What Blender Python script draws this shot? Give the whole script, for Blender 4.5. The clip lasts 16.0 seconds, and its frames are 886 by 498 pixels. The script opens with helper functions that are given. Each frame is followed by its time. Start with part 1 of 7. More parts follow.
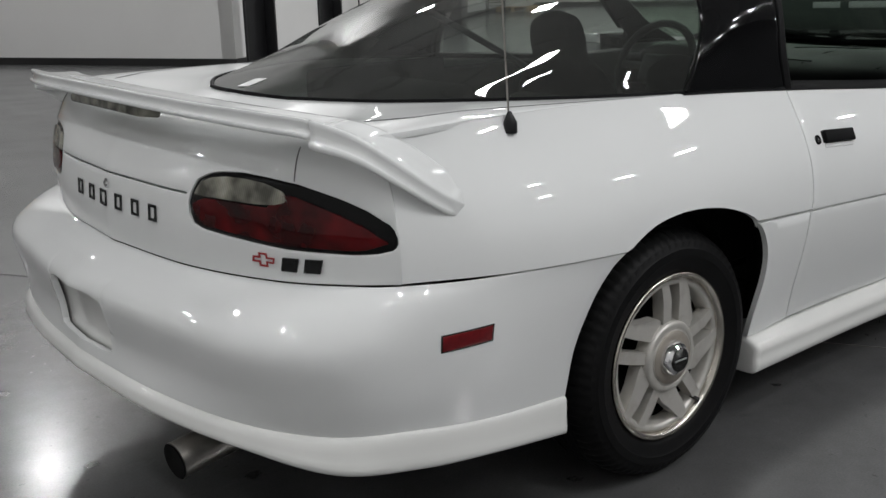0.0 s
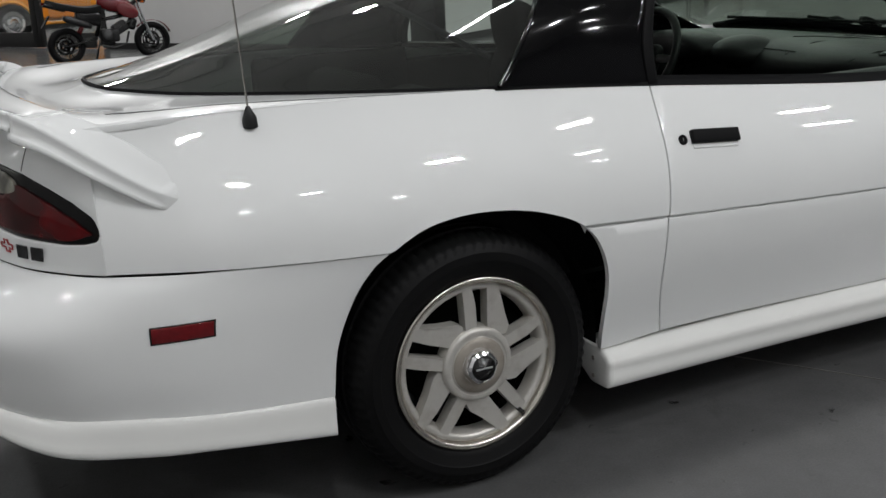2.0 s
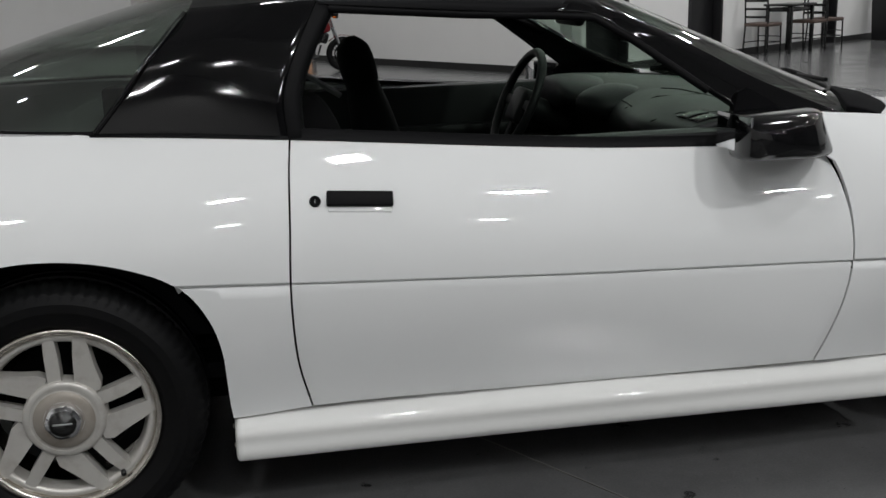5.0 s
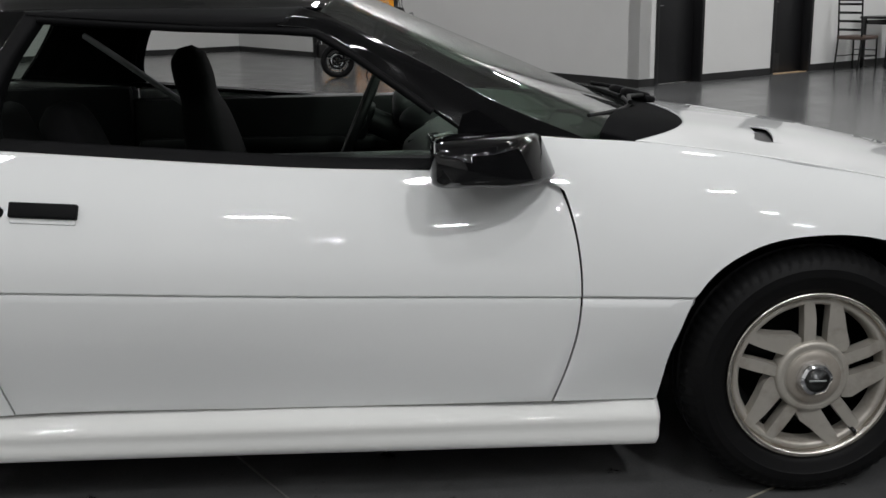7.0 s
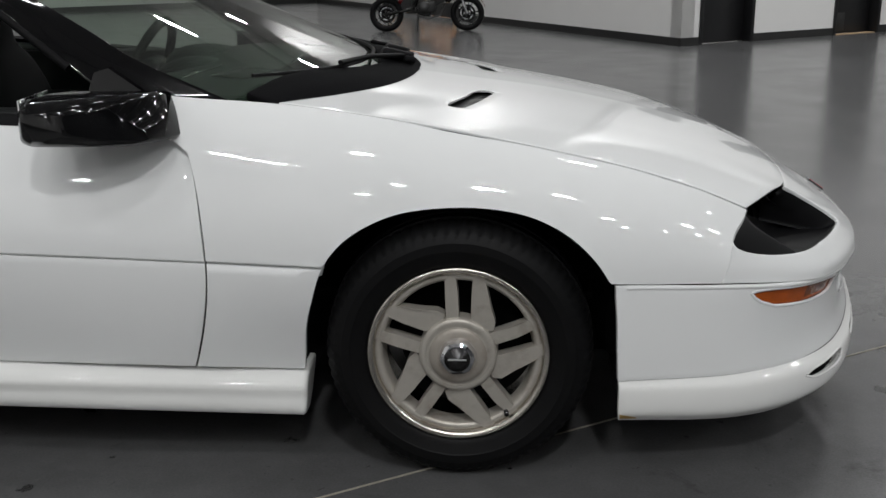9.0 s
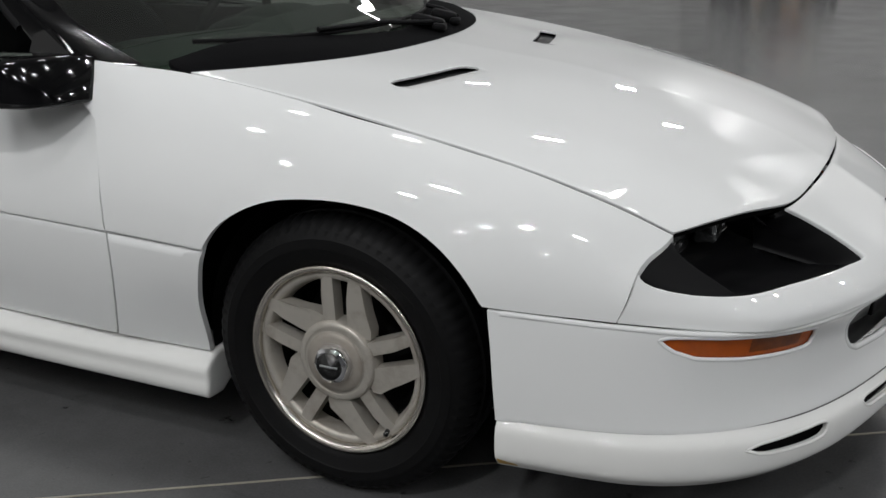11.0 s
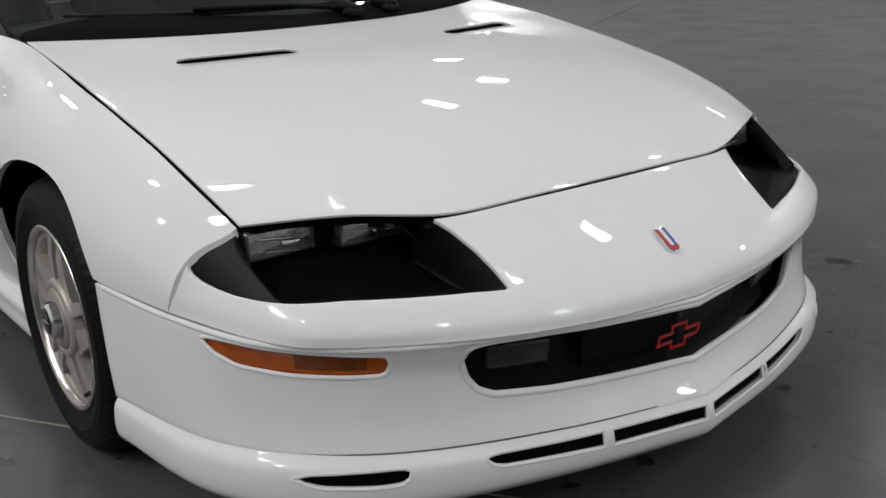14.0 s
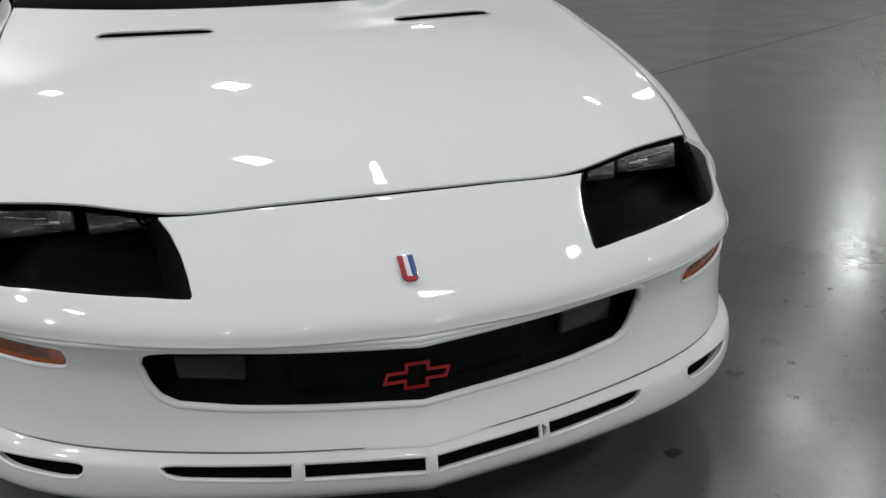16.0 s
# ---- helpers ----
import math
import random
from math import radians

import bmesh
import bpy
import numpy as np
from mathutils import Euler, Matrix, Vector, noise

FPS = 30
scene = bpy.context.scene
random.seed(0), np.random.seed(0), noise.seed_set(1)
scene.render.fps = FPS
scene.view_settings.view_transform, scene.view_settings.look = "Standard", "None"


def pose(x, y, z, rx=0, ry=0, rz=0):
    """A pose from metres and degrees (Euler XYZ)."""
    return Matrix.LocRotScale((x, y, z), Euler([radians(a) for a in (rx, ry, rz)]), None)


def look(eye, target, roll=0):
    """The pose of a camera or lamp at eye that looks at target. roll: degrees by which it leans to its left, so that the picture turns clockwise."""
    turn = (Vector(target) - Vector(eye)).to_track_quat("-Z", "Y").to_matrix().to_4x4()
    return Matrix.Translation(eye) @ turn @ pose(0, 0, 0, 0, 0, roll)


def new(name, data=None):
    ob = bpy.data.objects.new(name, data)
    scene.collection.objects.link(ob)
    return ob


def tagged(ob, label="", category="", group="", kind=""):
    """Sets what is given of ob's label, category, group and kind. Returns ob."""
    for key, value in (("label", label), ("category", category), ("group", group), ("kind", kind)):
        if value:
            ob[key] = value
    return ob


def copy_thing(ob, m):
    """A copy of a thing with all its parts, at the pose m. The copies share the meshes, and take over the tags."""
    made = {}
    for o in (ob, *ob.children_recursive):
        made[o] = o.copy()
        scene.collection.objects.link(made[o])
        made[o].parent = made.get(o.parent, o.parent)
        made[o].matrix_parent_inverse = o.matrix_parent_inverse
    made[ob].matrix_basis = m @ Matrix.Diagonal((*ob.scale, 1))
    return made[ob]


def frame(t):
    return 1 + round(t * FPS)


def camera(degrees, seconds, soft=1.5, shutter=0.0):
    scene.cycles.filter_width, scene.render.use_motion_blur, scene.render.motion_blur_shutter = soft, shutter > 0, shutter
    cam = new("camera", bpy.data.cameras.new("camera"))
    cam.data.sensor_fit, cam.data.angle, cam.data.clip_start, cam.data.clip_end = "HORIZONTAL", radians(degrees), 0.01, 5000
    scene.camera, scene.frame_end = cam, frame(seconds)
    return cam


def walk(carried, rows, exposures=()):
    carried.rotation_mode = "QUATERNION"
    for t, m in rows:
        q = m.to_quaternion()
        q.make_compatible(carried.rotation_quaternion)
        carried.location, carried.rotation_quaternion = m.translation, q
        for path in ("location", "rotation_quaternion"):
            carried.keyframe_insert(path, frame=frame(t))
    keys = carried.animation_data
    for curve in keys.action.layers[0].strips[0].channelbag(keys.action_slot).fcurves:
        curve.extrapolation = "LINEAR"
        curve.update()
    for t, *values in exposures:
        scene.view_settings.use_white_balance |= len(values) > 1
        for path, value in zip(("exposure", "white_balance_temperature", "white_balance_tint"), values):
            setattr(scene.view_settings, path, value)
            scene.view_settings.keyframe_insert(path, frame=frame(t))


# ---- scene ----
cam = camera(46.0, 16.0)
PATH = [
    (0, (-2.002, -2.425, 1.317), (-0.786, -0.932, 0.777), -1.5),
    (0.5, (-1.738, -2.55, 1.318), (-0.624, -0.978, 0.781), -1.7),
    (1, (-1.5, -2.712, 1.292), (-0.481, -1.076, 0.759), -2.9),
    (1.5, (-1.304, -2.855, 1.299), (-0.397, -1.166, 0.729), -3.0),
    (2, (-1.091, -2.954, 1.295), (-0.252, -1.224, 0.743), -2.7),
    (2.5, (-0.868, -3.045, 1.308), (-0.103, -1.278, 0.766), -2.5),
    (3, (-0.608, -3.139, 1.303), (0.065, -1.328, 0.784), -2.3),
    (3.5, (-0.333, -3.185, 1.294), (0.295, -1.356, 0.782), -2.1),
    (4, (-0.058, -3.205, 1.293), (0.508, -1.359, 0.77), -2.1),
    (6.3, (1.139, -3.299, 1.298), (1.257, -1.36, 0.822), -0.9),
    (6.5, (1.244, -3.3, 1.292), (1.354, -1.362, 0.811), -0.9),
    (7, (1.531, -3.289, 1.294), (1.62, -1.352, 0.805), -1.0),
    (7.5, (1.827, -3.334, 1.29), (1.897, -1.401, 0.781), -1.2),
    (8, (2.146, -3.335, 1.281), (2.138, -1.408, 0.748), -1.4),
    (8.5, (2.452, -3.283, 1.291), (2.378, -1.354, 0.7402), -1.4),
    (9, (2.713, -3.2, 1.283), (2.567, -1.288, 0.715), -0.7),
    (9.2, (2.81, -3.165, 1.313), (2.607, -1.271, 0.704), -0.3),
    (11.3, (3.828, -2.536, 1.282), (2.91, -0.883, 0.628), -0.9),
    (11.5, (3.901, -2.483, 1.299), (2.945, -0.858, 0.632), -0.3),
    (12, (4.151, -2.318, 1.246), (3.088, -0.766, 0.564), -0.4),
    (12.5, (4.404, -2.146, 1.2), (3.227, -0.684, 0.509), -0.9),
    (13, (4.588, -1.931, 1.157), (3.257, -0.589, 0.502), -1.8),
    (13.5, (4.75, -1.7, 1.139), (3.317, -0.448, 0.523), -2.1),
    (14, (4.915, -1.465, 1.152), (3.365, -0.351, 0.556), -2.7),
    (14.5, (5.026, -1.197, 1.139), (3.41, -0.173, 0.557), -3.0),
    (15, (5.096, -0.932, 1.156), (3.407, -0.032, 0.574), -2.9),
    (15.5, (5.215, -0.668, 1.169), (3.428, -0.015, 0.554), -2.5),
    (16, (5.276, -0.39, 1.161), (3.448, 0.11, 0.524), -1.9),
]
walk(cam, [(t, look(eye, target, roll)) for t, eye, target, roll in PATH])

# ---- world and lamps ----
world = bpy.data.worlds.new("hall_air")
scene.world = world
world.use_nodes = True
world.node_tree.nodes["Background"].inputs[0].default_value = (0.55, 0.58, 0.62, 1)
world.node_tree.nodes["Background"].inputs[1].default_value = 0.05
scene.view_settings.exposure = 0.0

ROOM = radians(32.3)                       # the hall's walls stand at this angle to the car
RX = Vector((math.cos(ROOM), math.sin(ROOM), 0))
RY = Vector((-math.sin(ROOM), math.cos(ROOM), 0))
CEIL = 7.0
LAMP_Z = 5.9
LAMP_POWER = 73.0


def hall(a, b, z=0.0):
    """A point of the hall: a metres along the door wall from the wall corner, b metres into the hall behind it."""
    p = CORNER + RX * a + RY * b
    return Vector((p.x, p.y, z))


CORNER = Vector((4.65, 9.90, 0))


def lamp(a, b, share=1.0):
    data = bpy.data.lights.new("hall_lamp", "AREA")
    data.shape, data.size, data.size_y = "RECTANGLE", 0.42, 0.22
    data.energy, data.color = LAMP_POWER * share, (0.985, 0.99, 1.0)
    ob = new("hall_lamp", data)
    ob.matrix_world = Matrix.Translation(hall(a, b, LAMP_Z)) @ Matrix.Rotation(ROOM, 4, "Z")
    return ob


LAMPS = [
    (-9.4, -12.8, 2.1), (-9.8, -10.3, 0.55), (-12.2, -11.8, 0.6), (-11.7, -13.9, 0.5), (-12.2, -8.6, 0.6), (-14.6, -11.2, 0.6),
    (-8.9, -6.3, 0.3), (-7.5, -5.6, 0.32), (-7.7, -12.4, 0.28), (-7.8, -15.5, 0.5), (-7.6, -17.7, 0.5), (-4.5, -14.4, 0.5),
    (-4.2, -16.4, 0.5), (-5.6, -17.6, 0.5), (-4.3, -6.9, 0.24), (-4.0, -4.4, 0.36), (-2.5, -11.2, 0.35), (-3.1, -14.0, 0.4),
    (0.0, -9.2, 0.7), (0.4, -4.1, 1.4), (1.3, -18.8, 0.5), (-8.7, -0.4, 0.55), (-8.8, 2.4, 0.4), (-10.2, 3.9, 0.35),
    (-15.2, -4.9, 0.5), (-15.2, 2.6, 0.5), (-14.6, -16.0, 0.6), (-11.5, -17.8, 0.5), (0.3, -1.2, 1.3), (-4.4, -1.0, 1.0),
    (-12.5, -3.7, 1.1), (-4.6, 4.4, 0.25),
]
# far rows at guessed places, added to brighten the far floor and walls
LAMPS += [(a, b, 1.15) for a in (5.2, 11.0) for b in (-17.5, -13.4, -9.3, -5.4, -2.0)]
# after the first, unseen lamps added to brighten side wall and back room
LAMPS += [(-12.2, 11.0, 1.0), (-1.0, 3.0, 1.2), (-1.0, 6.5, 1.3), (1.2, 6.6, 2.6), (4.6, 6.6, 2.2)]
for a, b, share in LAMPS:
    lamp(a, b, share)

# ---- materials ----


def mat(name, color, rough=0.5, metal=0.0, coat=0.0, grain=0.0, scale=40.0, bump=0.0, bump_scale=200.0, dirt=0.0, dirt_scale=3.0, dirt_color=(0.05, 0.045, 0.04), coat_rough=0.03, spec=0.5):
    m = bpy.data.materials.new(name)
    m.use_nodes = True
    nt = m.node_tree
    b = nt.nodes["Principled BSDF"]
    b.inputs["Base Color"].default_value = (*color, 1)
    b.inputs["Roughness"].default_value = rough
    b.inputs["Metallic"].default_value = metal
    b.inputs["Coat Weight"].default_value = coat
    b.inputs["Coat Roughness"].default_value = coat_rough
    b.inputs["Specular IOR Level"].default_value = spec
    co = nt.nodes.new("ShaderNodeTexCoord")
    last = None
    if grain or dirt:
        n = nt.nodes.new("ShaderNodeTexNoise")
        n.inputs["Scale"].default_value = scale
        n.inputs["Detail"].default_value = 6
        nt.links.new(co.outputs["Object"], n.inputs["Vector"])
        r = nt.nodes.new("ShaderNodeMapRange")
        r.inputs["To Min"].default_value = 1 - grain
        r.inputs["To Max"].default_value = 1 + grain
        nt.links.new(n.outputs["Fac"], r.inputs["Value"])
        mul = nt.nodes.new("ShaderNodeVectorMath")
        mul.operation = "SCALE"
        mul.inputs[0].default_value = color
        nt.links.new(r.outputs[0], mul.inputs["Scale"])
        last = mul.outputs[0]
        if dirt:
            d = nt.nodes.new("ShaderNodeTexNoise")
            d.inputs["Scale"].default_value = dirt_scale
            d.inputs["Detail"].default_value = 8
            d.inputs["Roughness"].default_value = 0.65
            nt.links.new(co.outputs["Object"], d.inputs["Vector"])
            ramp = nt.nodes.new("ShaderNodeMapRange")
            ramp.inputs["From Min"].default_value, ramp.inputs["From Max"].default_value = 0.5, 0.75
            ramp.inputs["To Max"].default_value = dirt
            nt.links.new(d.outputs["Fac"], ramp.inputs["Value"])
            mix = nt.nodes.new("ShaderNodeMix")
            mix.data_type = "RGBA"
            nt.links.new(ramp.outputs[0], mix.inputs["Factor"])
            nt.links.new(last, mix.inputs["A"])
            mix.inputs["B"].default_value = (*dirt_color, 1)
            last = mix.outputs["Result"]
        nt.links.new(last, b.inputs["Base Color"])
    if bump:
        n2 = nt.nodes.new("ShaderNodeTexNoise")
        n2.inputs["Scale"].default_value = bump_scale
        n2.inputs["Detail"].default_value = 3
        nt.links.new(co.outputs["Object"], n2.inputs["Vector"])
        bp = nt.nodes.new("ShaderNodeBump")
        bp.inputs["Strength"].default_value = bump
        bp.inputs["Distance"].default_value = 0.002
        nt.links.new(n2.outputs["Fac"], bp.inputs["Height"])
        nt.links.new(bp.outputs[0], b.inputs["Normal"])
    return m


def glass_mat(name, tint, rough=0.0, film=0.0):
    m = bpy.data.materials.new(name)
    m.use_nodes = True
    nt = m.node_tree
    for n in list(nt.nodes):
        if n.type == "BSDF_PRINCIPLED":
            nt.nodes.remove(n)
    out = next(n for n in nt.nodes if n.type == "OUTPUT_MATERIAL")
    tr = nt.nodes.new("ShaderNodeBsdfTransparent")
    tr.inputs[0].default_value = (*tint, 1)
    gl = nt.nodes.new("ShaderNodeBsdfGlossy")
    gl.inputs["Roughness"].default_value = rough
    lw = nt.nodes.new("ShaderNodeLayerWeight")
    lw.inputs[0].default_value = 0.5
    pw = nt.nodes.new("ShaderNodeMath")
    pw.operation = "POWER"
    pw.inputs[1].default_value = 2.7
    nt.links.new(lw.outputs["Facing"], pw.inputs[0])
    fr = nt.nodes.new("ShaderNodeMath")
    fr.operation = "MULTIPLY_ADD"
    fr.inputs[1].default_value, fr.inputs[2].default_value = 0.90, 0.05
    nt.links.new(pw.outputs[0], fr.inputs[0])
    mx = nt.nodes.new("ShaderNodeMixShader")
    nt.links.new(fr.outputs[0], mx.inputs[0])
    nt.links.new(tr.outputs[0], mx.inputs[1])
    nt.links.new(gl.outputs[0], mx.inputs[2])
    last = mx.outputs[0]
    # pale diffuse layer stands in for the hazy reflections on the glass
    if film:
        df = nt.nodes.new("ShaderNodeBsdfDiffuse")
        df.inputs[0].default_value = (0.62, 0.64, 0.60, 1)
        co = nt.nodes.new("ShaderNodeTexCoord")
        nz = nt.nodes.new("ShaderNodeTexNoise")
        nz.inputs["Scale"].default_value = 2.2
        nz.inputs["Detail"].default_value = 7
        nt.links.new(co.outputs["Object"], nz.inputs["Vector"])
        mr = nt.nodes.new("ShaderNodeMapRange")
        for k, v in zip(("From Min", "From Max", "To Min", "To Max"), (0.3, 0.7, film * 0.6, film * 1.4)):
            mr.inputs[k].default_value = v
        nt.links.new(nz.outputs["Fac"], mr.inputs["Value"])
        m2 = nt.nodes.new("ShaderNodeMixShader")
        nt.links.new(mr.outputs[0], m2.inputs[0])
        nt.links.new(last, m2.inputs[1])
        nt.links.new(df.outputs[0], m2.inputs[2])
        last = m2.outputs[0]
    nt.links.new(last, out.inputs[0])
    return m


def lens_mat(name, color, cells, ribs, depth):
    """A moulded lamp lens: upright ribs over bright and dark reflections, all painted into the colour, under a smooth
    gloss.
    """
    m = mat(name, color, 0.22, coat=0.4, coat_rough=0.02, spec=0.15)
    nt = m.node_tree
    b = nt.nodes["Principled BSDF"]
    co = nt.nodes.new("ShaderNodeTexCoord")
    fields = nt.nodes.new("ShaderNodeTexNoise")
    fields.inputs["Scale"].default_value, fields.inputs["Detail"].default_value = cells, 2
    nt.links.new(co.outputs["Object"], fields.inputs["Vector"])
    wave = nt.nodes.new("ShaderNodeTexWave")
    wave.bands_direction = "Y"
    wave.inputs["Scale"].default_value, wave.inputs["Distortion"].default_value = ribs, 0.0
    nt.links.new(co.outputs["Object"], wave.inputs["Vector"])
    r1 = nt.nodes.new("ShaderNodeMapRange")
    for k, v in zip(("From Min", "From Max", "To Min", "To Max"), (0.35, 0.68, 1 - depth, 1 + depth * 1.6)):
        r1.inputs[k].default_value = v
    nt.links.new(fields.outputs["Fac"], r1.inputs["Value"])
    r2 = nt.nodes.new("ShaderNodeMapRange")
    r2.inputs["To Min"].default_value, r2.inputs["To Max"].default_value = 0.86, 1.12
    nt.links.new(wave.outputs["Fac"], r2.inputs["Value"])
    both_ = nt.nodes.new("ShaderNodeMath")
    both_.operation = "MULTIPLY"
    nt.links.new(r1.outputs[0], both_.inputs[0])
    nt.links.new(r2.outputs[0], both_.inputs[1])
    sc = nt.nodes.new("ShaderNodeVectorMath")
    sc.operation = "SCALE"
    sc.inputs[0].default_value = color
    nt.links.new(both_.outputs[0], sc.inputs["Scale"])
    nt.links.new(sc.outputs[0], b.inputs["Base Color"])
    return m


WHITE = mat("white_car_paint", (0.80, 0.81, 0.805), 0.55, coat=1.0, grain=0.012, scale=6.0, bump=0.01, bump_scale=500, spec=0.1, coat_rough=0.012)
SKIRT = mat("white_plastic_paint", (0.77, 0.772, 0.752), 0.5, coat=0.9, grain=0.02, scale=8.0, spec=0.1, coat_rough=0.05)
BLACK = mat("black_gloss_paint", (0.003, 0.003, 0.0034), 0.07, coat=0.0, grain=0.1)
TRIM = mat("black_rubber_trim", (0.004, 0.004, 0.0045), 0.55, grain=0.1, bump=0.1, spec=0.10)
COWLM = mat("black_cowl_plastic", (0.005, 0.005, 0.0055), 0.85, grain=0.15, scale=150, bump=0.2, bump_scale=500, spec=0.03)
PLASTIC = mat("black_textured_plastic", (0.009, 0.009, 0.010), 0.42, grain=0.1, scale=200, bump=0.2, bump_scale=600, spec=0.35)
TYRE = mat("tyre_rubber", (0.0032, 0.0032, 0.0035), 0.55, grain=0.25, scale=30, bump=0.2, bump_scale=300, dirt=0.15, dirt_scale=9, dirt_color=(0.012, 0.011, 0.010), spec=0.16)
ALLOY = mat("painted_alloy", (0.56, 0.545, 0.51), 0.36, metal=0.45, grain=0.06, scale=30, bump=0.05, dirt=0.35, dirt_scale=14, dirt_color=(0.16, 0.11, 0.07))
DUSTALLOY = mat("brake_dusted_alloy", (0.44, 0.415, 0.37), 0.4, metal=0.45, grain=0.10, scale=24, bump=0.05, dirt=0.55, dirt_scale=11, dirt_color=(0.14, 0.10, 0.065))
BRIGHT = mat("machined_alloy", (0.60, 0.565, 0.51), 0.26, metal=1.0, grain=0.08, scale=50, dirt=0.35, dirt_scale=16, dirt_color=(0.22, 0.16, 0.1))
CHROME = mat("chrome", (0.8, 0.8, 0.82), 0.06, metal=1.0)
STEEL = mat("dull_exhaust_steel", (0.42, 0.4, 0.37), 0.28, metal=1.0, grain=0.2, scale=20, dirt=0.5, dirt_scale=9)
# underbody; also black sheets standing for shade in hollows and hood gaps
DARK = mat("dark_underbody_and_shade", (0.005, 0.005, 0.005), 0.85, grain=0.3, spec=0.1)
CLOTH = mat("charcoal_cloth", (0.0055, 0.0055, 0.006), 0.9, spec=0.15, grain=0.25, scale=300, bump=0.3, bump_scale=900)
DASH = mat("charcoal_vinyl", (0.0065, 0.007, 0.0075), 0.5, spec=0.3, grain=0.12, scale=200, bump=0.15, bump_scale=700)
RED = lens_mat("red_lens", (0.036, 0.0005, 0.0011), 13.0, 4.0, 0.9)
REDMARK = mat("red_reflector", (0.14, 0.005, 0.008), 0.12, grain=0.5, scale=70)
SMOKE = lens_mat("smoked_clear_lens", (0.19, 0.185, 0.155), 16.0, 62.0, 0.6)
AMBER = mat("amber_lens", (0.40, 0.075, 0.002), 0.08, grain=0.35, scale=30, bump=0.3, bump_scale=120)
LENS = mat("clear_lamp_lens", (0.30, 0.31, 0.31), 0.14, metal=0.85, coat=1.0, grain=0.8, scale=45, bump=0.5, bump_scale=70)
FOG = mat("fog_lamp_lens", (0.007, 0.0075, 0.008), 0.35, metal=0.0, coat=0.35, grain=0.5, scale=40)
REDTRIM = mat("red_enamel", (0.35, 0.012, 0.015), 0.35, coat=0.5)
BLUE = mat("blue_enamel", (0.02, 0.06, 0.3), 0.3, coat=0.5)
PALE = mat("white_enamel", (0.75, 0.75, 0.75), 0.3, coat=0.5)
WINDSHIELD = glass_mat("windshield_glass", (0.58, 0.71, 0.61), film=0.012)
HATCH = glass_mat("tinted_hatch_glass", (0.50, 0.57, 0.52), film=0.03)
CLEAR = glass_mat("clear_glass", (0.93, 0.95, 0.94))
WALL = mat("white_wall_paint", (0.72, 0.715, 0.70), 0.6, grain=0.03, scale=1.2, bump=0.08, bump_scale=150, dirt=0.12, dirt_scale=0.9, dirt_color=(0.5, 0.49, 0.47))
BASE = mat("black_baseboard", (0.012, 0.012, 0.012), 0.45, grain=0.15)
DOORM = mat("black_door_paint", (0.010, 0.010, 0.011), 0.4, grain=0.1)
CEILM = mat("white_steel_deck", (0.50, 0.50, 0.49), 0.7, grain=0.15, scale=2)
# unseen back wall: the lack of light there is put into its colour
BACKWALL = mat("unlit_dark_back_wall", (0.05, 0.052, 0.055), 0.6, grain=0.2, scale=1)
YELLOW = mat("orange_yellow_paint", (0.75, 0.30, 0.01), 0.3, coat=1.0, grain=0.02)
MOTORED = mat("red_motorcycle_paint", (0.15, 0.003, 0.006), 0.25, coat=1.0)
ENGINE = mat("engine_grey_metal", (0.05, 0.05, 0.05), 0.4, metal=0.7, grain=0.4, scale=40)
BELT = mat("grey_belt_webbing", (0.16, 0.16, 0.17), 0.8, grain=0.2, scale=200)
BROWN = mat("brown_leather", (0.07, 0.045, 0.035), 0.5, grain=0.2)
WOOD = mat("pale_wood", (0.42, 0.29, 0.17), 0.6, grain=0.2, scale=20)
PAPER = mat("white_paper", (0.75, 0.75, 0.74), 0.7, grain=0.04)
BARS = mat("black_emblem", (0.006, 0.006, 0.006), 0.25, grain=0.1)
GREYSIGN = mat("dark_grey_sign", (0.03, 0.034, 0.034), 0.5, grain=0.05)
GREYTEXT = mat("pale_sign_print", (0.35, 0.36, 0.36), 0.5)
RUBBERBLACK = mat("smooth_black_inner", (0.006, 0.006, 0.0065), 0.4, grain=0.1, spec=0.3)
AMBERDARK = mat("amber_reflector", (0.17, 0.04, 0.002), 0.1, grain=0.6, scale=60, bump=0.3, bump_scale=160)
DUSTY = mat("dusty_alloy", (0.34, 0.31, 0.27), 0.45, metal=0.3, grain=0.15, scale=25, dirt=0.6, dirt_scale=12, dirt_color=(0.13, 0.09, 0.06))
SCUFF = mat("yellowed_primer", (0.42, 0.27, 0.08), 0.7, grain=0.4, scale=60)
LAMPBLACK = mat("black_lamp_surround", (0.003, 0.003, 0.0033), 0.22, grain=0.1, spec=0.22)
SEAM = mat("panel_seam_shadow", (0.12, 0.12, 0.12), 0.8, grain=0.1)
BUCKET = mat("black_lamp_bucket", (0.0035, 0.0035, 0.004), 0.42, grain=0.15, scale=60, bump=0.1, bump_scale=400, spec=0.13)


